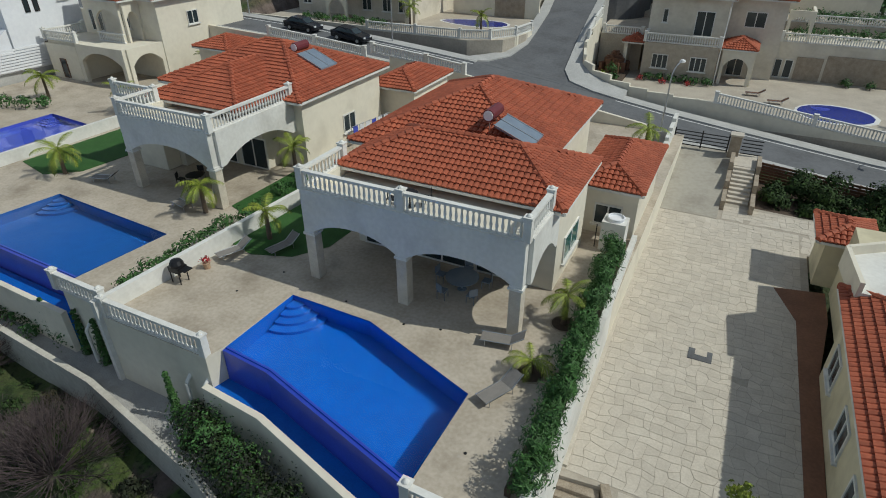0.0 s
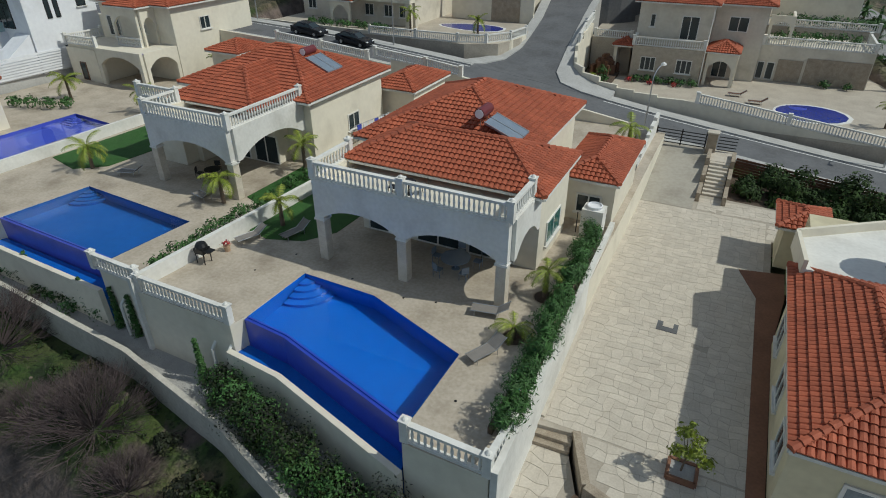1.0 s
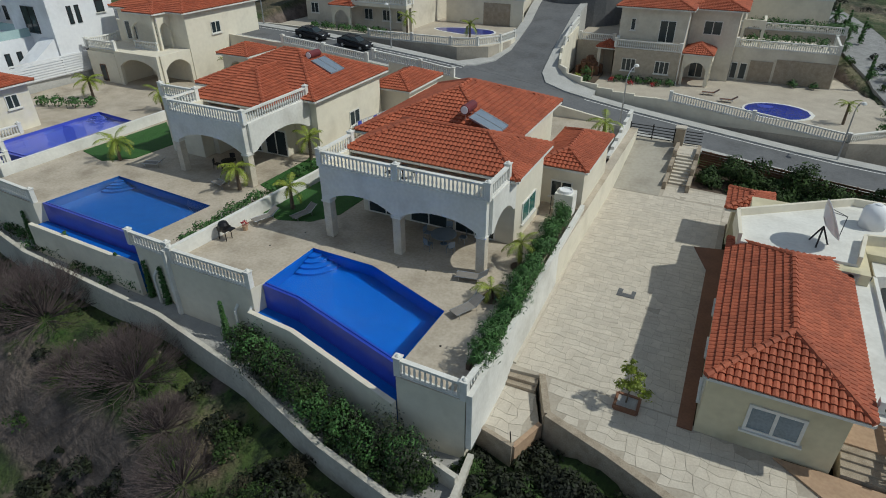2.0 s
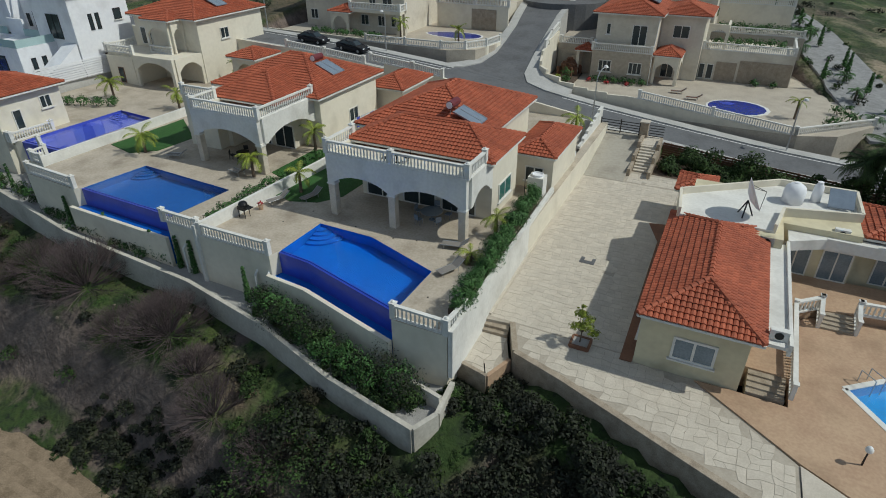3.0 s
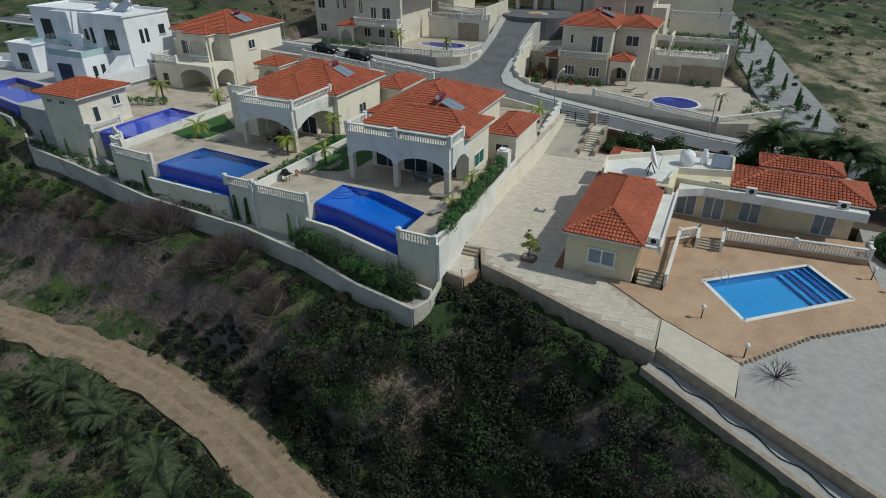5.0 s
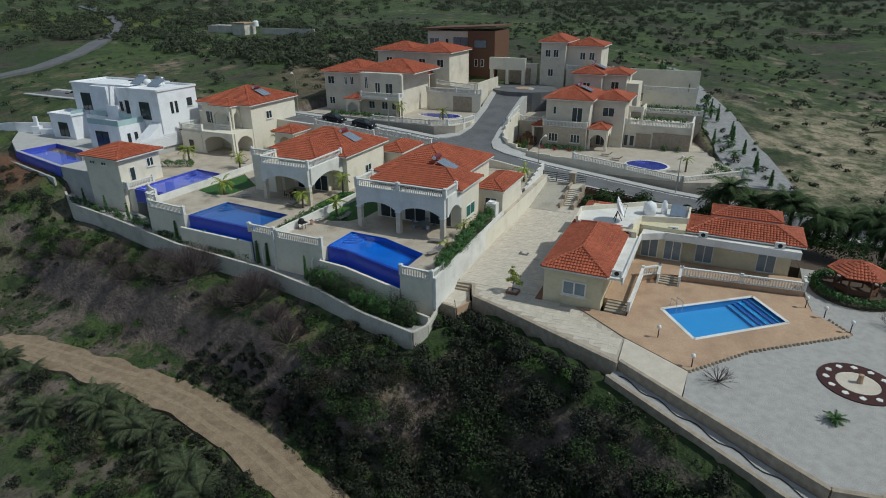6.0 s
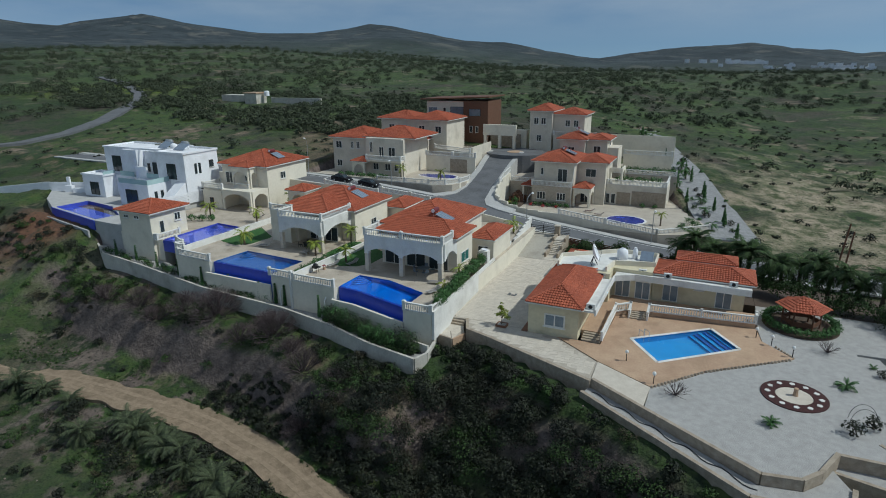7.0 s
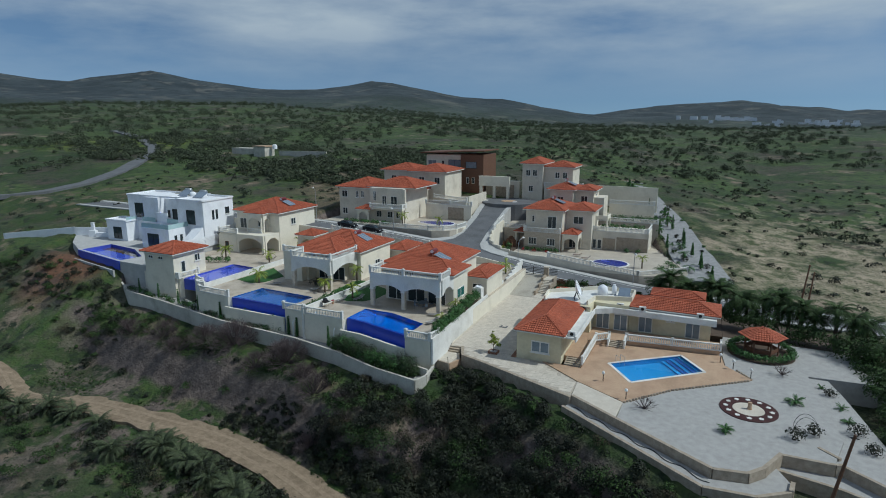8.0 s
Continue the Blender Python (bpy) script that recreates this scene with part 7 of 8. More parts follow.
for i in range(24):
    u = -18.4 + i * 0.62
    k = float(np.interp(u, [p[0] for p in OUT], [p[1] for p in OUT]))
    zz = float(np.interp(u, [p[0] for p in OUT], OUTZ)) - 0.5
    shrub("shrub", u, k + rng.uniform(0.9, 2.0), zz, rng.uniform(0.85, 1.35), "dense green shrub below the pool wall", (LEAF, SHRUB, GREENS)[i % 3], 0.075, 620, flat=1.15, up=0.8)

fill = []
for i in range(190):
    u = rc0.uniform(-19, -3.4)
    k = float(np.interp(u, [p[0] for p in OUT], [p[1] for p in OUT]))
    zz = float(np.interp(u, [p[0] for p in OUT], OUTZ)) - 0.5
    fill.append((u, k + rc0.uniform(0.5, 2.4), zz + rc0.uniform(0.1, 0.5), rc0.uniform(0.25, 0.5)))
single("undergrowth", leaf_cloud(fill[:110], 500, 0.08, 41, 0.9), GREENS, "low undergrowth on the planting strip", "shrubs", kind="stuff")

# small lemon tree in a square planter
pl = thing("planter", 3.4, 15.6, DRIVE_Z, "square brick-red planter with pale gravel", "planter")
for a, b in (((2.9, 15.1), (4.0, 15.1)), ((4.0, 15.1), (4.0, 16.1)), ((4.0, 16.1), (2.9, 16.1)), ((2.9, 16.1), (2.9, 15.1))):
    part("edge", Mesh().bar((*a, DRIVE_Z), (*b, DRIVE_Z), 0.14, 0, 0.26), RUST, pl)
part("gravel", Mesh().box(2.97, 3.93, 15.17, 16.03, DRIVE_Z, DRIVE_Z + 0.2), GRAVEL, pl)
lt = thing("lemon_tree", 3.4, 15.6, DRIVE_Z + 0.2, "small sparse lemon tree in a planter", "tree")
m = Mesh().rod((3.4, 15.6, -2.2), (3.45, 15.6, -1.3), 0.05, 0.035)
tips = []
for k in range(7):
    a = 0.9 * k
    e = (3.45 + (0.35 + 0.12 * (k % 3)) * math.cos(a), 15.6 + 0.5 * math.sin(a), -1.0 + 0.22 * (k % 4))
    m.rod((3.45, 15.6, -1.45), e, 0.025, 0.012, 5)
    tips.append((*e, 0.34))
part("trunk", m, TRUNK, lt)
part("leaves", leaf_cloud(tips + [(3.3, 15.6, 0.0, 0.22), (3.35, 15.6, 0.4, 0.15), (4.2, 15.4, -1.2, 0.35)], 260, 0.10, 3, 0.8), PALM_L, lt)

# pebble garden plants
for u, v, r in ((30.4, 6.3, 0.75), (37.1, 15.8, 0.95), (36.4, 7.6, 0.9), (38.0, 9.1, 0.85)):
    if r in (0.75, 0.95):
        palm(u, v, -2.42, 0.25, r * 1.2, 30, int(u), "low sago palm in the white pebbles", LEAF, 0.7, 0.16, 0.2)
    else:
        shrub("shrub", u, v, -2.42, r, "rounded olive-green shrub in the pebbles", SHRUB, 0.12, 260)
for u, v in ((22.8, 8.0), (36.5, 23.2)):
    t = thing("bare_bush", u, v, -2.42, "bare branching bush with no leaves", "bush", "bare bushes")
    m = Mesh()
    rr = random.Random(int(u))
    for k in range(26):
        a, e = rr.uniform(0, 6.28), rr.uniform(0.25, 1.3)
        p0 = Vector((u, v, -2.42))
        d = Vector((math.cos(a) * math.cos(e), math.sin(a) * math.cos(e), math.sin(e)))
        p1 = p0 + d * 0.8
        m.rod(tuple(p0), tuple(p1), 0.03, 0.015, 4)
        for q2 in range(4):
            d2 = (d + Vector((rr.uniform(-.6, .6), rr.uniform(-.6, .6), rr.uniform(-.2, .5)))).normalized()
            m.rod(tuple(p1), tuple(p1 + d2 * rr.uniform(0.4, 0.8)), 0.014, 0.005, 3)
    part("branchwork", m, TWIG, t)
for u, v, r, m2 in ((40.8, 19.7, 0.7, SHRUB), (41.9, 11.2, 1.0, SHRUB), (42.5, 8.0, 0.8, SHRUB)):
    shrub("shrub", u, v, -2.62, r, "grey-green cushion shrub in the pebble border", m2, 0.09, 420, up=0.4)
for u, v, r in ((41.4, 16.6, 0.75), (41.5, 13.6, 0.75), (40.2, 21.5, 0.5)):
    palm(u, v, -2.62, 0.15, r, 26, int(u + v), "spiky rosette plant in the pebble border", LEAF, 0.5, 0.12, 0.16)
hg = thing("hedge", 34.6, 29.4, -2.4, "clipped round hedge about the gazebo", "hedge")
part("leaves", leaf_cloud([(34.6 + 3.5 * math.cos(a), 29.6 + 3.5 * math.sin(a), -1.9, 0.62) for a in [2 * math.pi * k / 26 for k in range(26)] if not 0.9 < a < 1.5], 420, 0.1, 9, 0.9), LEAF, hg)
part("bed", Mesh().lathe((34.6, 29.6, -2.45), [(3.9, 0), (3.9, 0.05), (3.2, 0.06)], 24), SOIL, hg)

# thick palms and trees behind the low villa
rp2 = random.Random(4)
for i in range(16):
    u, v = 21 + i * 1.75 + rp2.uniform(-0.6, 0.6), 47.5 - 0.75 * i + rp2.uniform(-1.2, 2.0)
    palm(u, v, -2.5, rp2.uniform(2.2, 4.6), rp2.uniform(2.6, 3.4), 38, i, "bushy dark date palm in a dense row", GREENS, 0.9, 0.25, 0.26)
cl = []
for i in range(60):
    k = rp2.random()
    s2 = 0.55 if k < 0.35 else 1.0
    cl.append((6 + 43 * k + rp2.uniform(-1, 1), 47.0 - (0 if k < 0.4 else (k - 0.4) * 28) + rp2.uniform(-1.5, 1.0), rp2.uniform(-2.2, -1.6 + s2), rp2.uniform(1.0, 2.2) * s2))
for i in range(80):
    cl.append((46.5 + rp2.uniform(-1.5, 4), rp2.uniform(2, 34), rp2.uniform(-3.2, -2.2), rp2.uniform(0.8, 2.0)))
for i in range(90):
    k = rp2.random()
    cl.append((4.2 + 22 * k, rp2.uniform(44.2, 48.6), -2.3 - 1.3 * k + rp2.uniform(-0.2, 0.5), rp2.uniform(0.5, 1.2)))
tk = single("thicket", leaf_cloud(cl, 260, 0.14, 11), GREENS, "dense dark green thicket behind the low villa", "shrubs", kind="stuff")

# gardens across the street
for u, v, z, r in [(-9.4 + 0.55 * i, 61.2 + 0.12 * (i % 3), -1.0, 0.55) for i in range(8)] + [(-51 + 1.4 * i, 63.4 + 0.5 * (i % 2), 3.4, 0.7) for i in range(9)] + [(-9.6 + 1.3 * i, 73.0 + 0.3 * (i % 2), -1.65, 0.7) for i in range(6)] + [(19.5, 64.6, -1.65, 1.0), (21.5, 67, -1.65, 1.1), (20.4, 70, -1.65, 0.9), (11, 79.6, -1.65, 0.7), (13.4, 79.7, -1.65, 0.6)] + [(5 + 1.3 * i, 92 + (i % 3) * 0.7, 3.2, 1.0) for i in range(10)] + [(5 + 1.4 * i, 84.5 + (i % 2), 2.5, 0.9) for i in range(7)]:
    shrub("shrub", u, v, z, r, "garden shrub beside the villa", LEAF, 0.14, 200)
for u, v in ((-10.4, 72.6), (-7.8, 72.2), (-5.0, 72.4)):
    shrub("flower_bush", u, v, -1.65, 0.45, "red flowering bush in the front garden", FLOWER, 0.09, 200, group="flower bushes")
LOT[:] = -3.6, 7.5, -1.0
rv = random.Random(31)
LOT[:] = 0, 0, 0
for i in range(16):
    u, v = rv.uniform(-15.0, -12.4), rv.uniform(63.5, 72.5)
    shrub("shrub", u, v, -1.3, rv.uniform(0.45, 0.9), "leafy shrub in the planted street corner", (LEAF, GREENS, PALM_L)[i % 3], 0.12, 200, up=0.8)
LOT[:] = -3.6, 5.2, -1.8
rub = thing("rubble_pile", -10.3, 70.5, 1.5, "heap of brown rubble in an open bay", "rubble")
m = Mesh()
for i in range(60):
    r = rng.uniform(0.15, 0.45)
    a = rng.uniform(0, 6.28)
    d = rng.uniform(0, 1.5)
    m.prism([(-10.3 + d * math.cos(a) + r * math.cos(c + a), 69.5 + 1.4 * d * math.sin(a) + r * math.sin(c + a)) for c in (0, 1.3, 2.8, 4.4)], 0.5, 2.6 - d * 0.8 + rng.uniform(-.2, .2))
part("rubble", m, WOOD, rub, kind="stuff")

LOT[:] = 0, 0, 0
# pebble path with cypresses east of the villas
PATHL = [(28 - 0.80 * k, 66 + 3 * k, hill_z(28 - 0.80 * k, 66 + 3 * k) + 0.35) for k in range(34)]
strip("gravel_path", GREY_G, PATHL, [9] * 6 + [8] * 8 + [7] * 20, 0.12, "pale gravel slope planted with small cypresses", "path", 1.2, zfun=lambda u, v: hill_z(u, v) + 0.1)
for i in range(34):
    k = i / 2
    u, v = 26 - 1.45 * k + rng.uniform(-2.6, 2.6), 66 + 5.1 * k + rng.uniform(-1, 1)
    z = hill_z(u, v) + 0.3
    if i % 3 == 1:
        palm(u, v, z, rng.uniform(0.8, 1.6), 1.5, 14, i, "small palm planted in gravel", LEAF)
    else:
        h = rng.uniform(2.2, 3.6)
        t = thing("cypress", u, v, z, "slim dark cypress planted in gravel", "cypress", "cypresses")
        part("leaves", leaf_cloud([(u, v, z + 0.3 + h * j / 8, 0.42 * (1 - j / 10)) for j in range(8)], 260, 0.14, i, 1.4), LEAF, t)
        part("stem", Mesh().rod((u, v, z - 0.2), (u, v, z + h * 0.8), 0.05, 0.02), TRUNK, t)

rs = random.Random(8)
for i in range(46):
    k = rs.uniform(-0.5, 20)
    u, v = 27.5 - 1.36 * k + rs.uniform(-4.2, 4.8), 66 + 5.1 * k
    shrub("shrub", u, v, hill_z(u, v) + 0.1, rs.uniform(0.4, 1.0), "dark shrub planted on the gravel slope", (LEAF, SHRUB, GREENS)[i % 3], 0.14, 150)

# ---- ravine ----
def rim_v(u):
    return lerp_table(u, RIM_U, RIM_V)


DIRT = material("dirt_track", (0.31, 0.235, 0.16), (0.17, 0.125, 0.08), 0.9, 0.95, bump=0.6, bump_scale=6, stain=0.5)
LINE = [(u, rim_v(u) - track_d(u), ground_z(u, rim_v(u) - track_d(u)) + 0.1) for u in range(-84, 6)]
strip("dirt_track", DIRT, LINE, [4.3 + 1.3 * noise.noise((u * 0.3, 0, 0)) for u, v, z in LINE], 0.07, "pale rutted dirt track along the ravine floor", "track", 0.6)
RUT = material("dry_rut_soil", (0.33, 0.25, 0.17), (0.22, 0.165, 0.11), 0.5, 0.95, bump=0.6, bump_scale=8)
for k, off in enumerate((-0.85, 0.75)):
    strip("trim_%d" % (7 + k), RUT, [(u, v + off + 0.15 * math.sin(u * 0.4), ground_z(u, rim_v(u) - track_d(u)) + 0.1) for u, v, z in LINE], [0.55 + 0.35 * noise.noise((u * 0.5, k, 0)) for u, v, z in LINE], 0.082, "pale dusty wheel rut on the dirt track", "wheel rut", 0.3)
rc = random.Random(12)
green, dark, russet = [], [], []
BARE = ((-24, 3.0, 2.9), (-17, 4.8, 2.4), (-34.6, 2.6, 3.3), (-41, 2.6, 2.4), (-50, 4.0, 2.4), (-57, 5.0, 2.2), (-11, 4.5, 1.9), (-29, 4.2, 2.0), (-20, 3.8, 1.8), (-45, 5.0, 1.8), (-14.5, 8.5, 1.8))


def bare_near(u, v):
    return any(math.hypot(u - a, v - rim_v(a) + 0.8 + d) < r * 0.85 for a, d, r in BARE)


for i in range(260):
    u = rc.uniform(-30, -1)
    d = track_d(u) + rc.choice((-1, 1)) * rc.uniform(2.6, 6.5)
    v = rim_v(u) - d
    r = rc.uniform(0.4, 1.1)
    dark.append((u, v, ground_z(u, v) + r * 0.2, r))
for i in range(1050):
    u = rc.uniform(-13, 46)
    d = rc.uniform(0.6, 27)
    v = rim_v(u) - (0.4 + d if u < 13 else 0.9 + d)
    if u < -2 and abs(rim_v(u) - v - track_d(u)) < 3.6:
        continue
    if u > 8 and noise.noise((u * 0.13, v * 0.13, 8.0)) < -0.42:
        continue
    r = rc.uniform(0.9, 2.5) if d > 3 else rc.uniform(0.7, 1.4)
    k = rc.random()
    (dark if k < 0.70 else russet if k < 0.84 else green).append((u, v, ground_z(u, v) + r * 0.3, r))
for i in range(620):
    u = rc.uniform(-110, -6)
    d = rc.choice((rc.uniform(0.5, 8), rc.uniform(0.5, 11), rc.uniform(17.5, 30)))
    if abs(d + 0.9 - track_d(u)) < 2.6:
        continue
    v = rim_v(u) - 0.9 - d
    r = rc.uniform(0.35, 1.2)
    if bare_near(u, v) or (4.6 < d < 10.8 and -60 < u < -14 and rc.random() < 0.9) or (-104 < u < -72 and d < 5 and rc.random() < 0.6):
        continue
    if d > 2 and rc.random() < 0.25:
        r *= 1.7
    k = rc.random()
    (dark if k < 0.42 else russet if k < 0.62 else green).append((u, v, ground_z(u, v) + r * 0.2, r))
for i in range(170):
    k = rc.random()
    u = -0.5 + 34 * k
    v = float(np.interp(u, [-1, 0.2, 3.2, 14.7, 28.7, 34], [12.8, 12.6, 11.6, 6.0, -3.3, -2.8])) - rc.uniform(0.5, 1.3)
    r = rc.uniform(0.6, 1.2)
    (green if i % 4 == 0 else dark).append((u, v, -4.1 - 0.6 * rc.random() - (0.6 if u > 14 else 0), r))
for i in range(46):
    u = rc.uniform(-3.0, 1.8)
    v = 10.9 - 0.25 * (u + 3) + max(0.0, u + 0.4) * 0.5 - rc.uniform(0.1, 1.6)
    (green if i % 3 == 0 else dark).append((u, v, -4.3 + rc.uniform(-0.4, 0.35), rc.uniform(0.5, 0.9)))
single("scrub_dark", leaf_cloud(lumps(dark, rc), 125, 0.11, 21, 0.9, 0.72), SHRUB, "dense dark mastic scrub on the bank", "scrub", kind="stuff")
single("scrub_green", leaf_cloud(lumps(green, rc), 110, 0.095, 22, 0.8, 0.7), GREENS, "fresh green weeds and bushes on the bank", "scrub", kind="stuff")
single("scrub_dry", leaf_cloud(lumps(russet, rc), 110, 0.10, 23, 0.8, 0.6, 0.3), RUSSET, "dry olive-brown bushes on the bank", "scrub", kind="stuff")
tuft = []
for i in range(3600):
    u = rc.uniform(-75, 0)
    d = rc.uniform(0.3, 26)
    v = rim_v(u) - 0.6 - d
    if abs(d + 0.6 - track_d(u)) < 1.9 or noise.noise((u * 0.09, v * 0.09, 4.0)) < -0.02:
        continue
    if 5.0 < d < 10.8 and u < -8:
        continue
    tuft.append((u, v, ground_z(u, v) + 0.08, rc.uniform(0.12, 0.34)))
single("bank_grass", leaf_cloud(tuft, 16, 0.17, 24, 1.0, 0.2, 0.16), GREENS, "bright spring grass tufts on the bank", "grass", kind="stuff")
for i, (u, d, r) in enumerate(BARE):
    v = rim_v(u) - 0.8 - d
    z = ground_z(u, v)
    t = thing("bare_bush", u, v, z, "large bare twiggy bush with grey-purple branches", "bush", "bare bushes")
    m = Mesh()
    rr = random.Random(i)
    for k in range(150 if r > 2.4 else 90):
        a, e = rr.uniform(0, 6.28), rr.uniform(0.1, 1.45)
        dd = Vector((math.cos(a) * math.cos(e), math.sin(a) * math.cos(e), math.sin(e)))
        p0 = Vector((u, v, z)) + dd * r * 0.2
        p1 = p0 + dd * r * rr.uniform(0.45, 0.6)
        m.rod(tuple(p0), tuple(p1), 0.03, 0.018, 3)
        for q2 in range(6):
            d2 = (dd + Vector((rr.uniform(-.6, .6), rr.uniform(-.6, .6), rr.uniform(-.2, .5)))).normalized()
            p2 = p1 + d2 * r * rr.uniform(0.25, 0.45)
            m.rod(tuple(p1), tuple(p2), 0.016, 0.007, 3)
            for q3 in range(2):
                d3 = (d2 + Vector((rr.uniform(-.7, .7), rr.uniform(-.7, .7), rr.uniform(-.2, .5)))).normalized()
                m.rod(tuple(p2), tuple(p2 + d3 * r * 0.2), 0.009, 0.004, 3)
    part("branchwork", m, TWIG, t)
FERN = material("dusty_palm_leaf", (0.062, 0.080, 0.034), (0.028, 0.040, 0.016), 2, 0.8, island=0.45)
for i, (u, d) in enumerate(((-34, 19.0), (-31.5, 19.4), (-29, 19.0), (-26.8, 19.6), (-24.6, 19.2), (-22.2, 20.2), (-45, 18.0), (-51, 17.0), (-56, 16.6), (-61, 17.2), (-66, 17.5), (-17.5, 20.2), (-14.5, 20.8), (-38, 21.5))):
    v = rim_v(u) - d - (track_d(u) - 14.4)
    palm(u, v, ground_z(u, v) - 0.1, rng.uniform(0.7, 1.4), rng.uniform(2.2, 3.0), 40, i + 50, "dusty wild date palm beside the dirt track", FERN, 0.8, 0.3, 0.2)
rk = Mesh()
for i in range(300):
    u = rc.uniform(-100, 40)
    d = rc.choice((rc.uniform(11, 18), rc.uniform(0, 30)))
    v = rim_v(u) - 0.6 - d
    r = rc.uniform(0.05, 0.17)
    z = ground_z(u, v)
    rk.lathe((u, v, z - r * 0.4), [(r * 0.7, 0), (r, r * 0.5), (r * 0.65, r * 1.0), (r * 0.1, r * 1.15)], 5)
ROCK = material("hill_rock", (0.24, 0.20, 0.16), (0.14, 0.115, 0.09), 0.4, 0.95, bump=0.5)
single("rocks", rk, ROCK, "scattered pale rocks on the bank", "rocks", kind="stuff")

# ---- far fields ----
far = []
while len(far) < 4600:
    a = rc.uniform(-0.78, 0.78)
    r = 150 + 1000 * rc.random() ** 1.5
    x, y = 1.6 + r * math.sin(a), -58 + r * math.cos(a)
    u, v = x * math.cos(TURN) + y * math.sin(TURN), -x * math.sin(TURN) + y * math.cos(TURN)
    if v < 60 and u > -112:
        continue
    if -62 < u < 34 and v < 190:
        continue
    if -190 < u < -60 and v < 92 + 0.12 * abs(u + 60) and rc.random() < 0.96:
        continue
    if math.hypot(u + 140, v - 140) < 17 or (u > 20 and v < 150 and rc.random() < 0.8):
        continue
    if u > 30 and r < 330 and noise.noise((u * 0.02, v * 0.02, 0)) < 0.25:
        continue
    if noise.noise((u * 0.011, v * 0.011, 5)) < (-0.22 if u > -150 else -0.6):
        continue
    rad = rc.uniform(0.8, 2.5) * (1 + r / 1400) * (0.75 if r < 330 else 1.0)
    far.append((u, v, ground_z(u, v) + rad * 0.5, rad))
for i in range(1500):
    u, v = rc.uniform(-260, -58), rc.uniform(84, 190)
    if v < 90 + 0.10 * abs(u + 60) or math.hypot(u + 146, v - 144) < 22 or noise.noise((u * 0.03, v * 0.03, 2.0)) < -0.15:
        continue
    if min(math.hypot(u - a, v - b) for a, b in ((-164, 90), (-171, 102), (-182, 117), (-196, 131), (-212, 144), (-234, 158), (-258, 173))) < 9:
        continue
    rad = rc.uniform(0.9, 2.2)
    far.append((u, v, ground_z(u, v) + rad * 0.4, rad))
single("olive_groves", leaf_cloud(far, 56, 0.34, 31, 0.75, 0.62), OLIVE, "scattered olive and carob trees over the plain", "trees", kind="stuff")
near = []
while len(near) < 950:
    u, v = rc.uniform(-150, 110), rc.uniform(-5, 230)
    if (-112 < u < 48 and v < 62) or (-60 < u < 30 and v < 118) or v < rim_v(u) + 2:
        continue
    rad = rc.uniform(0.35, 1.2)
    near.append((u, v, ground_z(u, v) + rad * 0.3, rad))
single("field_scrub", leaf_cloud(near, 60, 0.2, 33, 0.6, 0.6), SHRUB, "low scrub bushes over the fields", "scrub", kind="stuff")
FIELD = [(-300, 40), (-220, 44), (-162, 50), (-158, 60), (-157, 72), (-160, 81), (-164, 90), (-171, 102), (-182, 117), (-196, 131), (-212, 144), (-234, 158), (-258, 173), (-300, 190)]
strip("field_road", ASPHALT, [(u, v, max(ground_z(u, v), ground_z(u + 2, v), ground_z(u, v + 2)) + 0.2) for u, v in FIELD], 5, 0.1, "grey country road crossing the fields", "road", 1.2)
LOT[:] = -18, 8, ground_z(-146, 144) - ground_z(-128, 136)
fm = thing("farmhouse", -128, 136, ground_z(-128, 136), "low white farmhouse with sheds and a wall", "house")
z = ground_z(-128, 136)
walls(fm, [(-132, -126, 134, 140, z - 1, z + 4), (-146, -133, 136, 142, z - 1, z + 3.2), (-122, -98, 138, 138.6, z - 2, z + 2.4)], WALLCON)
part("roof", Mesh().box(-132.4, -125.6, 133.6, 140.4, z + 4, z + 4.4), TERRACOTTA, fm)
part("tank", Mesh().lathe((-124, 138, z + 3), [(1, 0), (1, 1.6), (0.5, 2)], 10), BRIGHT, fm)
LOT[:] = 0, 0, 0
vm = Mesh()
for i in range(46):
    a = math.atan((rc.gauss(1340, 70) - 784) / 1040) if i < 30 else math.atan((rc.gauss(1490, 40) - 784) / 1040)
    r = rc.uniform(1250, 1500)
    x, y = 1.6 + r * math.sin(a), -58 + r * math.cos(a)
    u, v = x * math.cos(TURN) + y * math.sin(TURN), -x * math.sin(TURN) + y * math.cos(TURN)
    z = ground_z(u, v)
    w = rc.uniform(3, 8)
    vm.box(u - w, u + w, v - w, v + w, z - 6, z + rc.uniform(4, 8))
single("far_village", vm, BRIGHT, "tiny white houses of a far village on the slope", "village", kind="stuff")
for u, v, h, lean in ((41.2, 54.0, 9.5, 0.9), (42.6, 56.0, 8.0, 0.5), (38.0, -0.2, 7.5, 1.2)):
    z = ground_z(u, v) - 0.3
    t = thing("utility_pole", u, v, z, "leaning dark timber utility pole", "utility pole", "utility poles")
    part("pole", Mesh().rod((u, v, z), (u + lean, v + lean * 0.3, z + h), 0.16, 0.11, 8), WOOD, t)
    part("insulator", Mesh().rod((u + lean - 0.3, v + lean * .3, z + h - 0.3), (u + lean + 0.3, v + lean * .3, z + h - 0.3), 0.05), DARKM, t)


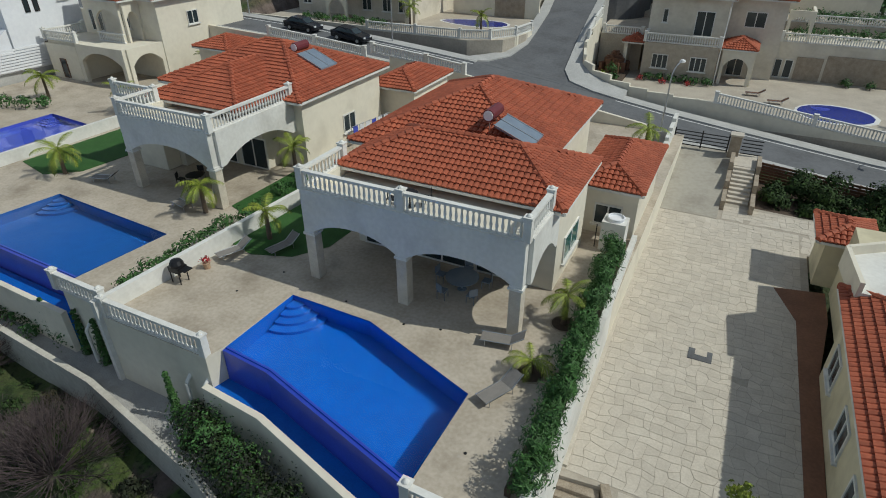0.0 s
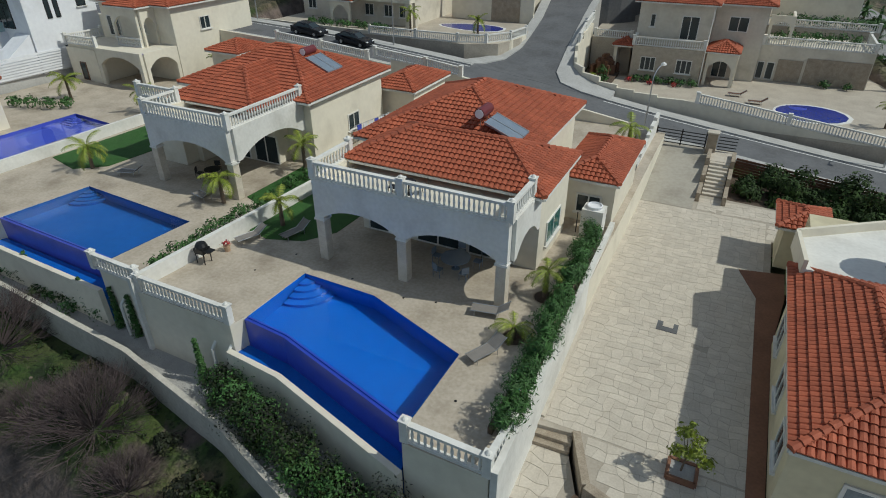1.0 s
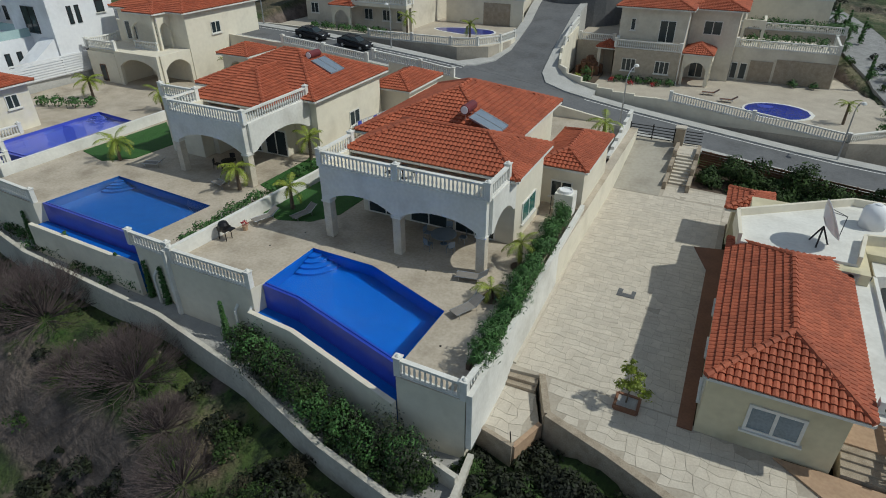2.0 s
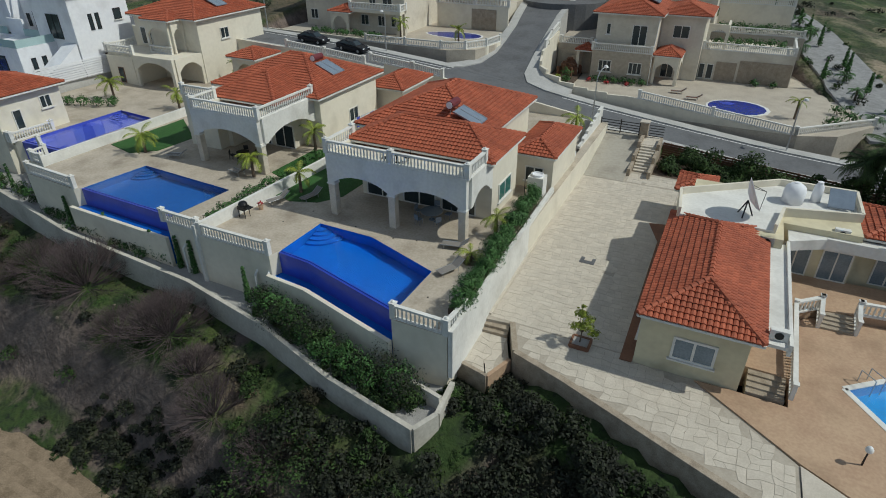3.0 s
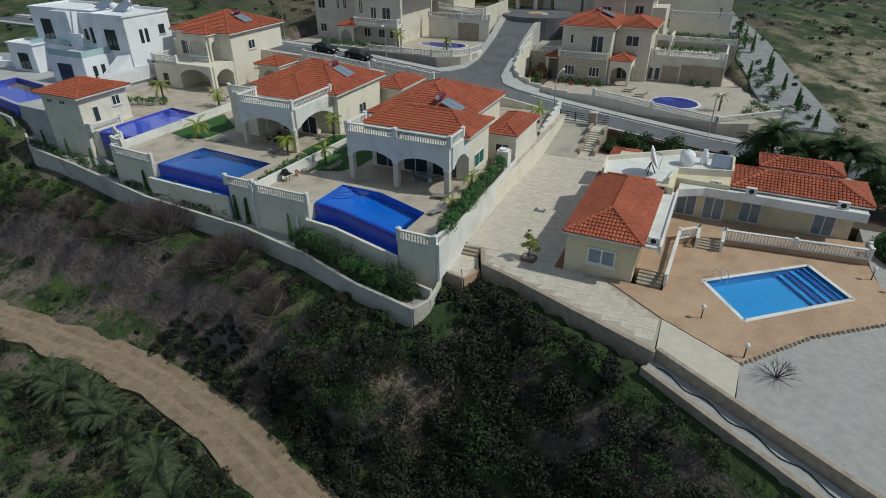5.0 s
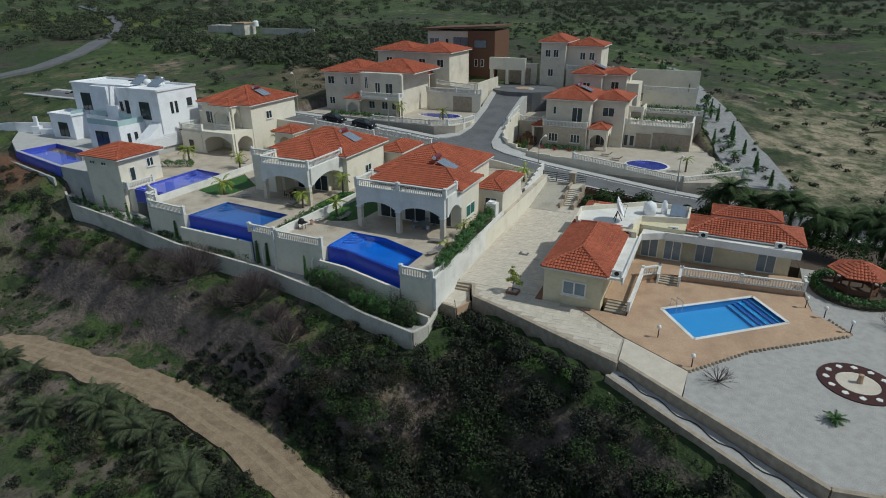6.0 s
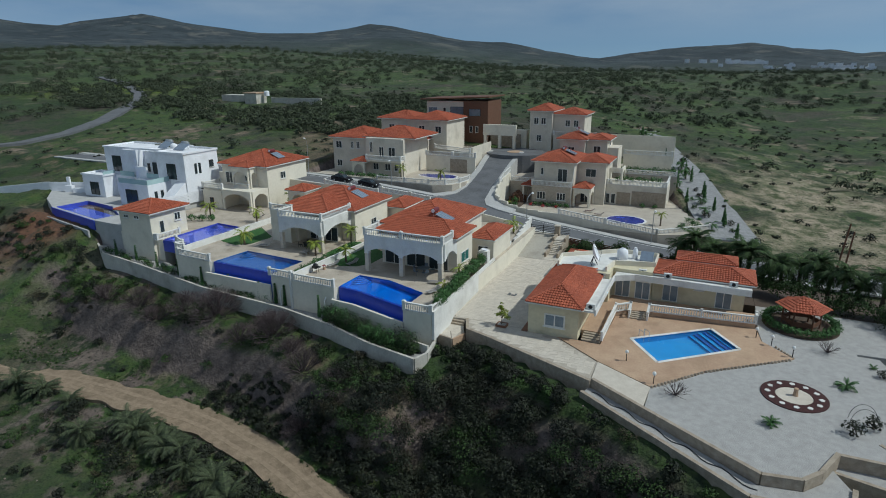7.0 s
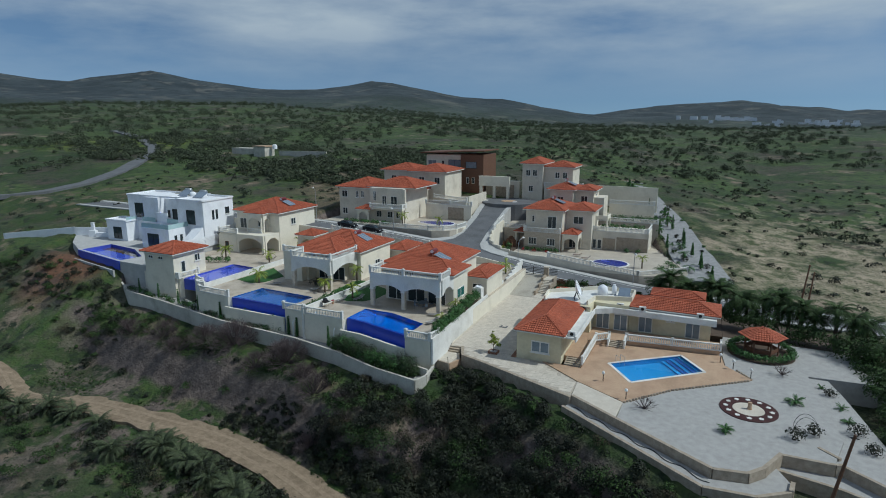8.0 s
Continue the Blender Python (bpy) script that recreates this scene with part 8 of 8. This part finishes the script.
# ---- terrace furniture ----
def lounger(u, v, turn, label="grey-brown sling sunlounger on the terrace", mat=None, z=0.0):
    t = thing("sun_lounger", u, v, z, label, "sunlounger", "sunloungers")
    c, s = math.cos(turn), math.sin(turn)
    R = lambda a, b: (u + a * c - b * s, v + a * s + b * c)
    m = Mesh()
    m.add([(*R(a, b), z + h) for a, h in ((-0.95, 0.33), (0.35, 0.33), (0.95, 0.75)) for b in (-0.3, 0.3)], [(0, 1, 3, 2), (2, 3, 5, 4)])
    m.add([(*R(a, b), z + h - 0.04) for a, h in ((-0.95, 0.33), (0.35, 0.33), (0.95, 0.75)) for b in (-0.3, 0.3)], [(2, 3, 1, 0), (4, 5, 3, 2)])
    part("sling", m, mat or TAUPE, t)
    for b in (-0.32, 0.32):
        part("side_rail", Mesh().rod((*R(-0.97, b), z + 0.33), (*R(0.36, b), z + 0.33), 0.025).rod((*R(0.36, b), z + 0.33), (*R(0.97, b), z + 0.77), 0.025), STEEL, t)
    for a in (-0.75, 0.45):
        for b in (-0.3, 0.3):
            part("leg", Mesh().rod((*R(a, b), z), (*R(a, b), z + 0.33), 0.022), STEEL, t)


lounger(-6.6, 19.2 - 0.1, 0.2)
lounger(-5.6, 16.2, 1.1)
lounger(-22.6, 19.6, 1.2, "pale upright sling chair on the terrace")
lounger(-20.5, 21.2, 1.3, "taupe sunlounger on the lawn's edge")
lounger(-37.5, 23.0, 0.3)
lounger(-29.4, 22.4, -0.2)
lounger(-50.6, 36.6, 0.1)
lounger(2.0, 71.6, 0.1, "wooden sunlounger beside the kidney pool", WOOD, -1.65)
lounger(4.2, 69.4, 0.1, "wooden sunlounger beside the kidney pool", WOOD, -1.65)
bb = thing("barbecue", -23.2, 16.4, 0, "black kettle barbecue on a trolley", "barbecue")
part("lid", Mesh().lathe((-23.2, 16.4, 0.95), [(0.36, 0), (0.36, 0.12), (0.26, 0.3), (0.05, 0.36)], 12), DARKM, bb)
part("bowl", Mesh().box(-23.55, -22.85, 16.1, 16.7, 0.65, 0.95), DARKM, bb)
for a in (-23.5, -22.9):
    for b in (16.15, 16.65):
        part("leg", Mesh().rod((a, b, 0), (a, b, 0.66), 0.03), DARKM, bb)
part("shelf", Mesh().box(-22.83, -22.4, 16.15, 16.65, 0.85, 0.9), DARKM, bb)
fp = thing("flower_pot", -22.9, 17.9, 0, "small pot with orange and yellow flowers", "flower pot")
part("pot", Mesh().lathe((-22.9, 17.9, 0), [(0.16, 0), (0.2, 0.3), (0.22, 0.34)], 10), TERRACOTTA, fp)
part("flowers", leaf_cloud([(-22.9, 17.9, 0.5, 0.26)], 700, 0.05, 2), FLOWER, fp)


def table_set(u, v, z, seats, mat, r, label):
    t = thing("round_table", u, v, z, label, "table", "tables")
    part("tabletop", Mesh().lathe((u, v, z + 0.70), [(r, 0), (r, 0.035)], 18), mat, t)
    part("pedestal", Mesh().rod((u, v, z), (u, v, z + 0.7), 0.05).lathe((u, v, z), [(0.25, 0), (0.2, 0.04)], 10), mat, t)
    for k in range(seats):
        a = 2 * math.pi * k / seats + 0.5
        cu, cv = u + (r + 0.4) * math.cos(a), v + (r + 0.4) * math.sin(a)
        c = thing("chair", cu, cv, z, "dark metal garden chair at a round table", "chair", "garden chairs")
        part("seat", Mesh().box(cu - 0.22, cu + 0.22, cv - 0.22, cv + 0.22, z + 0.43, z + 0.47), mat, c)
        nx, ny = -math.sin(a) * 0.22, math.cos(a) * 0.22
        bu, bv = cu + 0.22 * math.cos(a), cv + 0.22 * math.sin(a)
        part("backrest", Mesh().bar((bu - nx, bv - ny, z + 0.5), (bu + nx, bv + ny, z + 0.5), 0.03, 0, 0.4), mat, c)
        for du in (-0.2, 0.2):
            for dv in (-0.2, 0.2):
                part("leg", Mesh().rod((cu + du, cv + dv, z), (cu + du, cv + dv, z + 0.44), 0.018, 0.018, 5), mat, c)


table_set(-10.0, 22.2, 0, 5, PANEL, 0.85, "grey glass round dining table under the veranda")
table_set(-12.4, 21.4, 4.45, 2, DARKM, 0.4, "small dark bistro table on the roof terrace")
table_set(-31.5, 25.4, 0, 4, DARKM, 0.6, "dark round table under the second veranda")
wt = thing("water_tank", -4.2, 29.6, 0, "white upright water tank beside the annexe", "water tank", "water tanks")
part("body", Mesh().box(-4.85, -3.55, 29.1, 30.2, 0, 1.75), WHITE, wt)
part("tank", Mesh().lathe((-4.2, 29.65, 1.75), [(0.46, 0), (0.48, 0.18), (0.42, 0.2), (0.4, 0.08), (0.05, 0.08)], 14), BRIGHT, wt)
part("pipe", Mesh().rod((-5.1, 29.3, 0), (-5.1, 29.3, 1.4), 0.03), DARKM, wt)
la = thing("clothes_line", -24.8, 37.4, 0, "washing hung on a clothes rack", "clothes rack")
for k in range(6):
    part("cloth", Mesh().box(-25.7 + 0.12 * k, -25.66 + 0.12 * k, 36.0 + 0.7 * k, 36.6 + 0.7 * k, 0.6 + 0.15 * (k % 2), 1.7), CLOTH if k % 3 else POOL_V, la)
part("rack", Mesh().rod((-25.72, 35.8, 1.7), (-24.98, 40.2, 1.7), 0.02).rod((-25.72, 35.8, 0), (-25.72, 35.8, 1.7), 0.02).rod((-24.98, 40.2, 0), (-24.98, 40.2, 1.7), 0.02), STEEL, la)
for u, v, z in ((-17.9, 12.5, -2.2), (-19.0, 12.45, -2.4), (-26.4, 12.9, -2.4)):
    dp = thing("drain_pipe", u, v, z - 2, "white drain pipe on the retaining wall", "pipe", "drain pipes")
    part("pipe", Mesh().rod((u, v - 0.12, z - 2), (u, v - 0.12, z + 0.6), 0.09, 0.09, 8).rod((u, v - 0.12, z + 0.6), (u, v + 0.2, z + 0.9), 0.09, 0.09, 8), WHITE, dp)
for u, v in ((-20, 17), (-19, 19.4), (-9.5, 18.8), (-5.6, 13.0), (-14.6, 18.7), (-11.2, 18.4)):
    fdn = single("floor_drain", Mesh().lathe((u, v, 0.0), [(0.065, 0), (0.065, 0.012), (0.02, 0.014)], 10), DARKM, "small dark round drain in the paving", "drain", "floor drains")
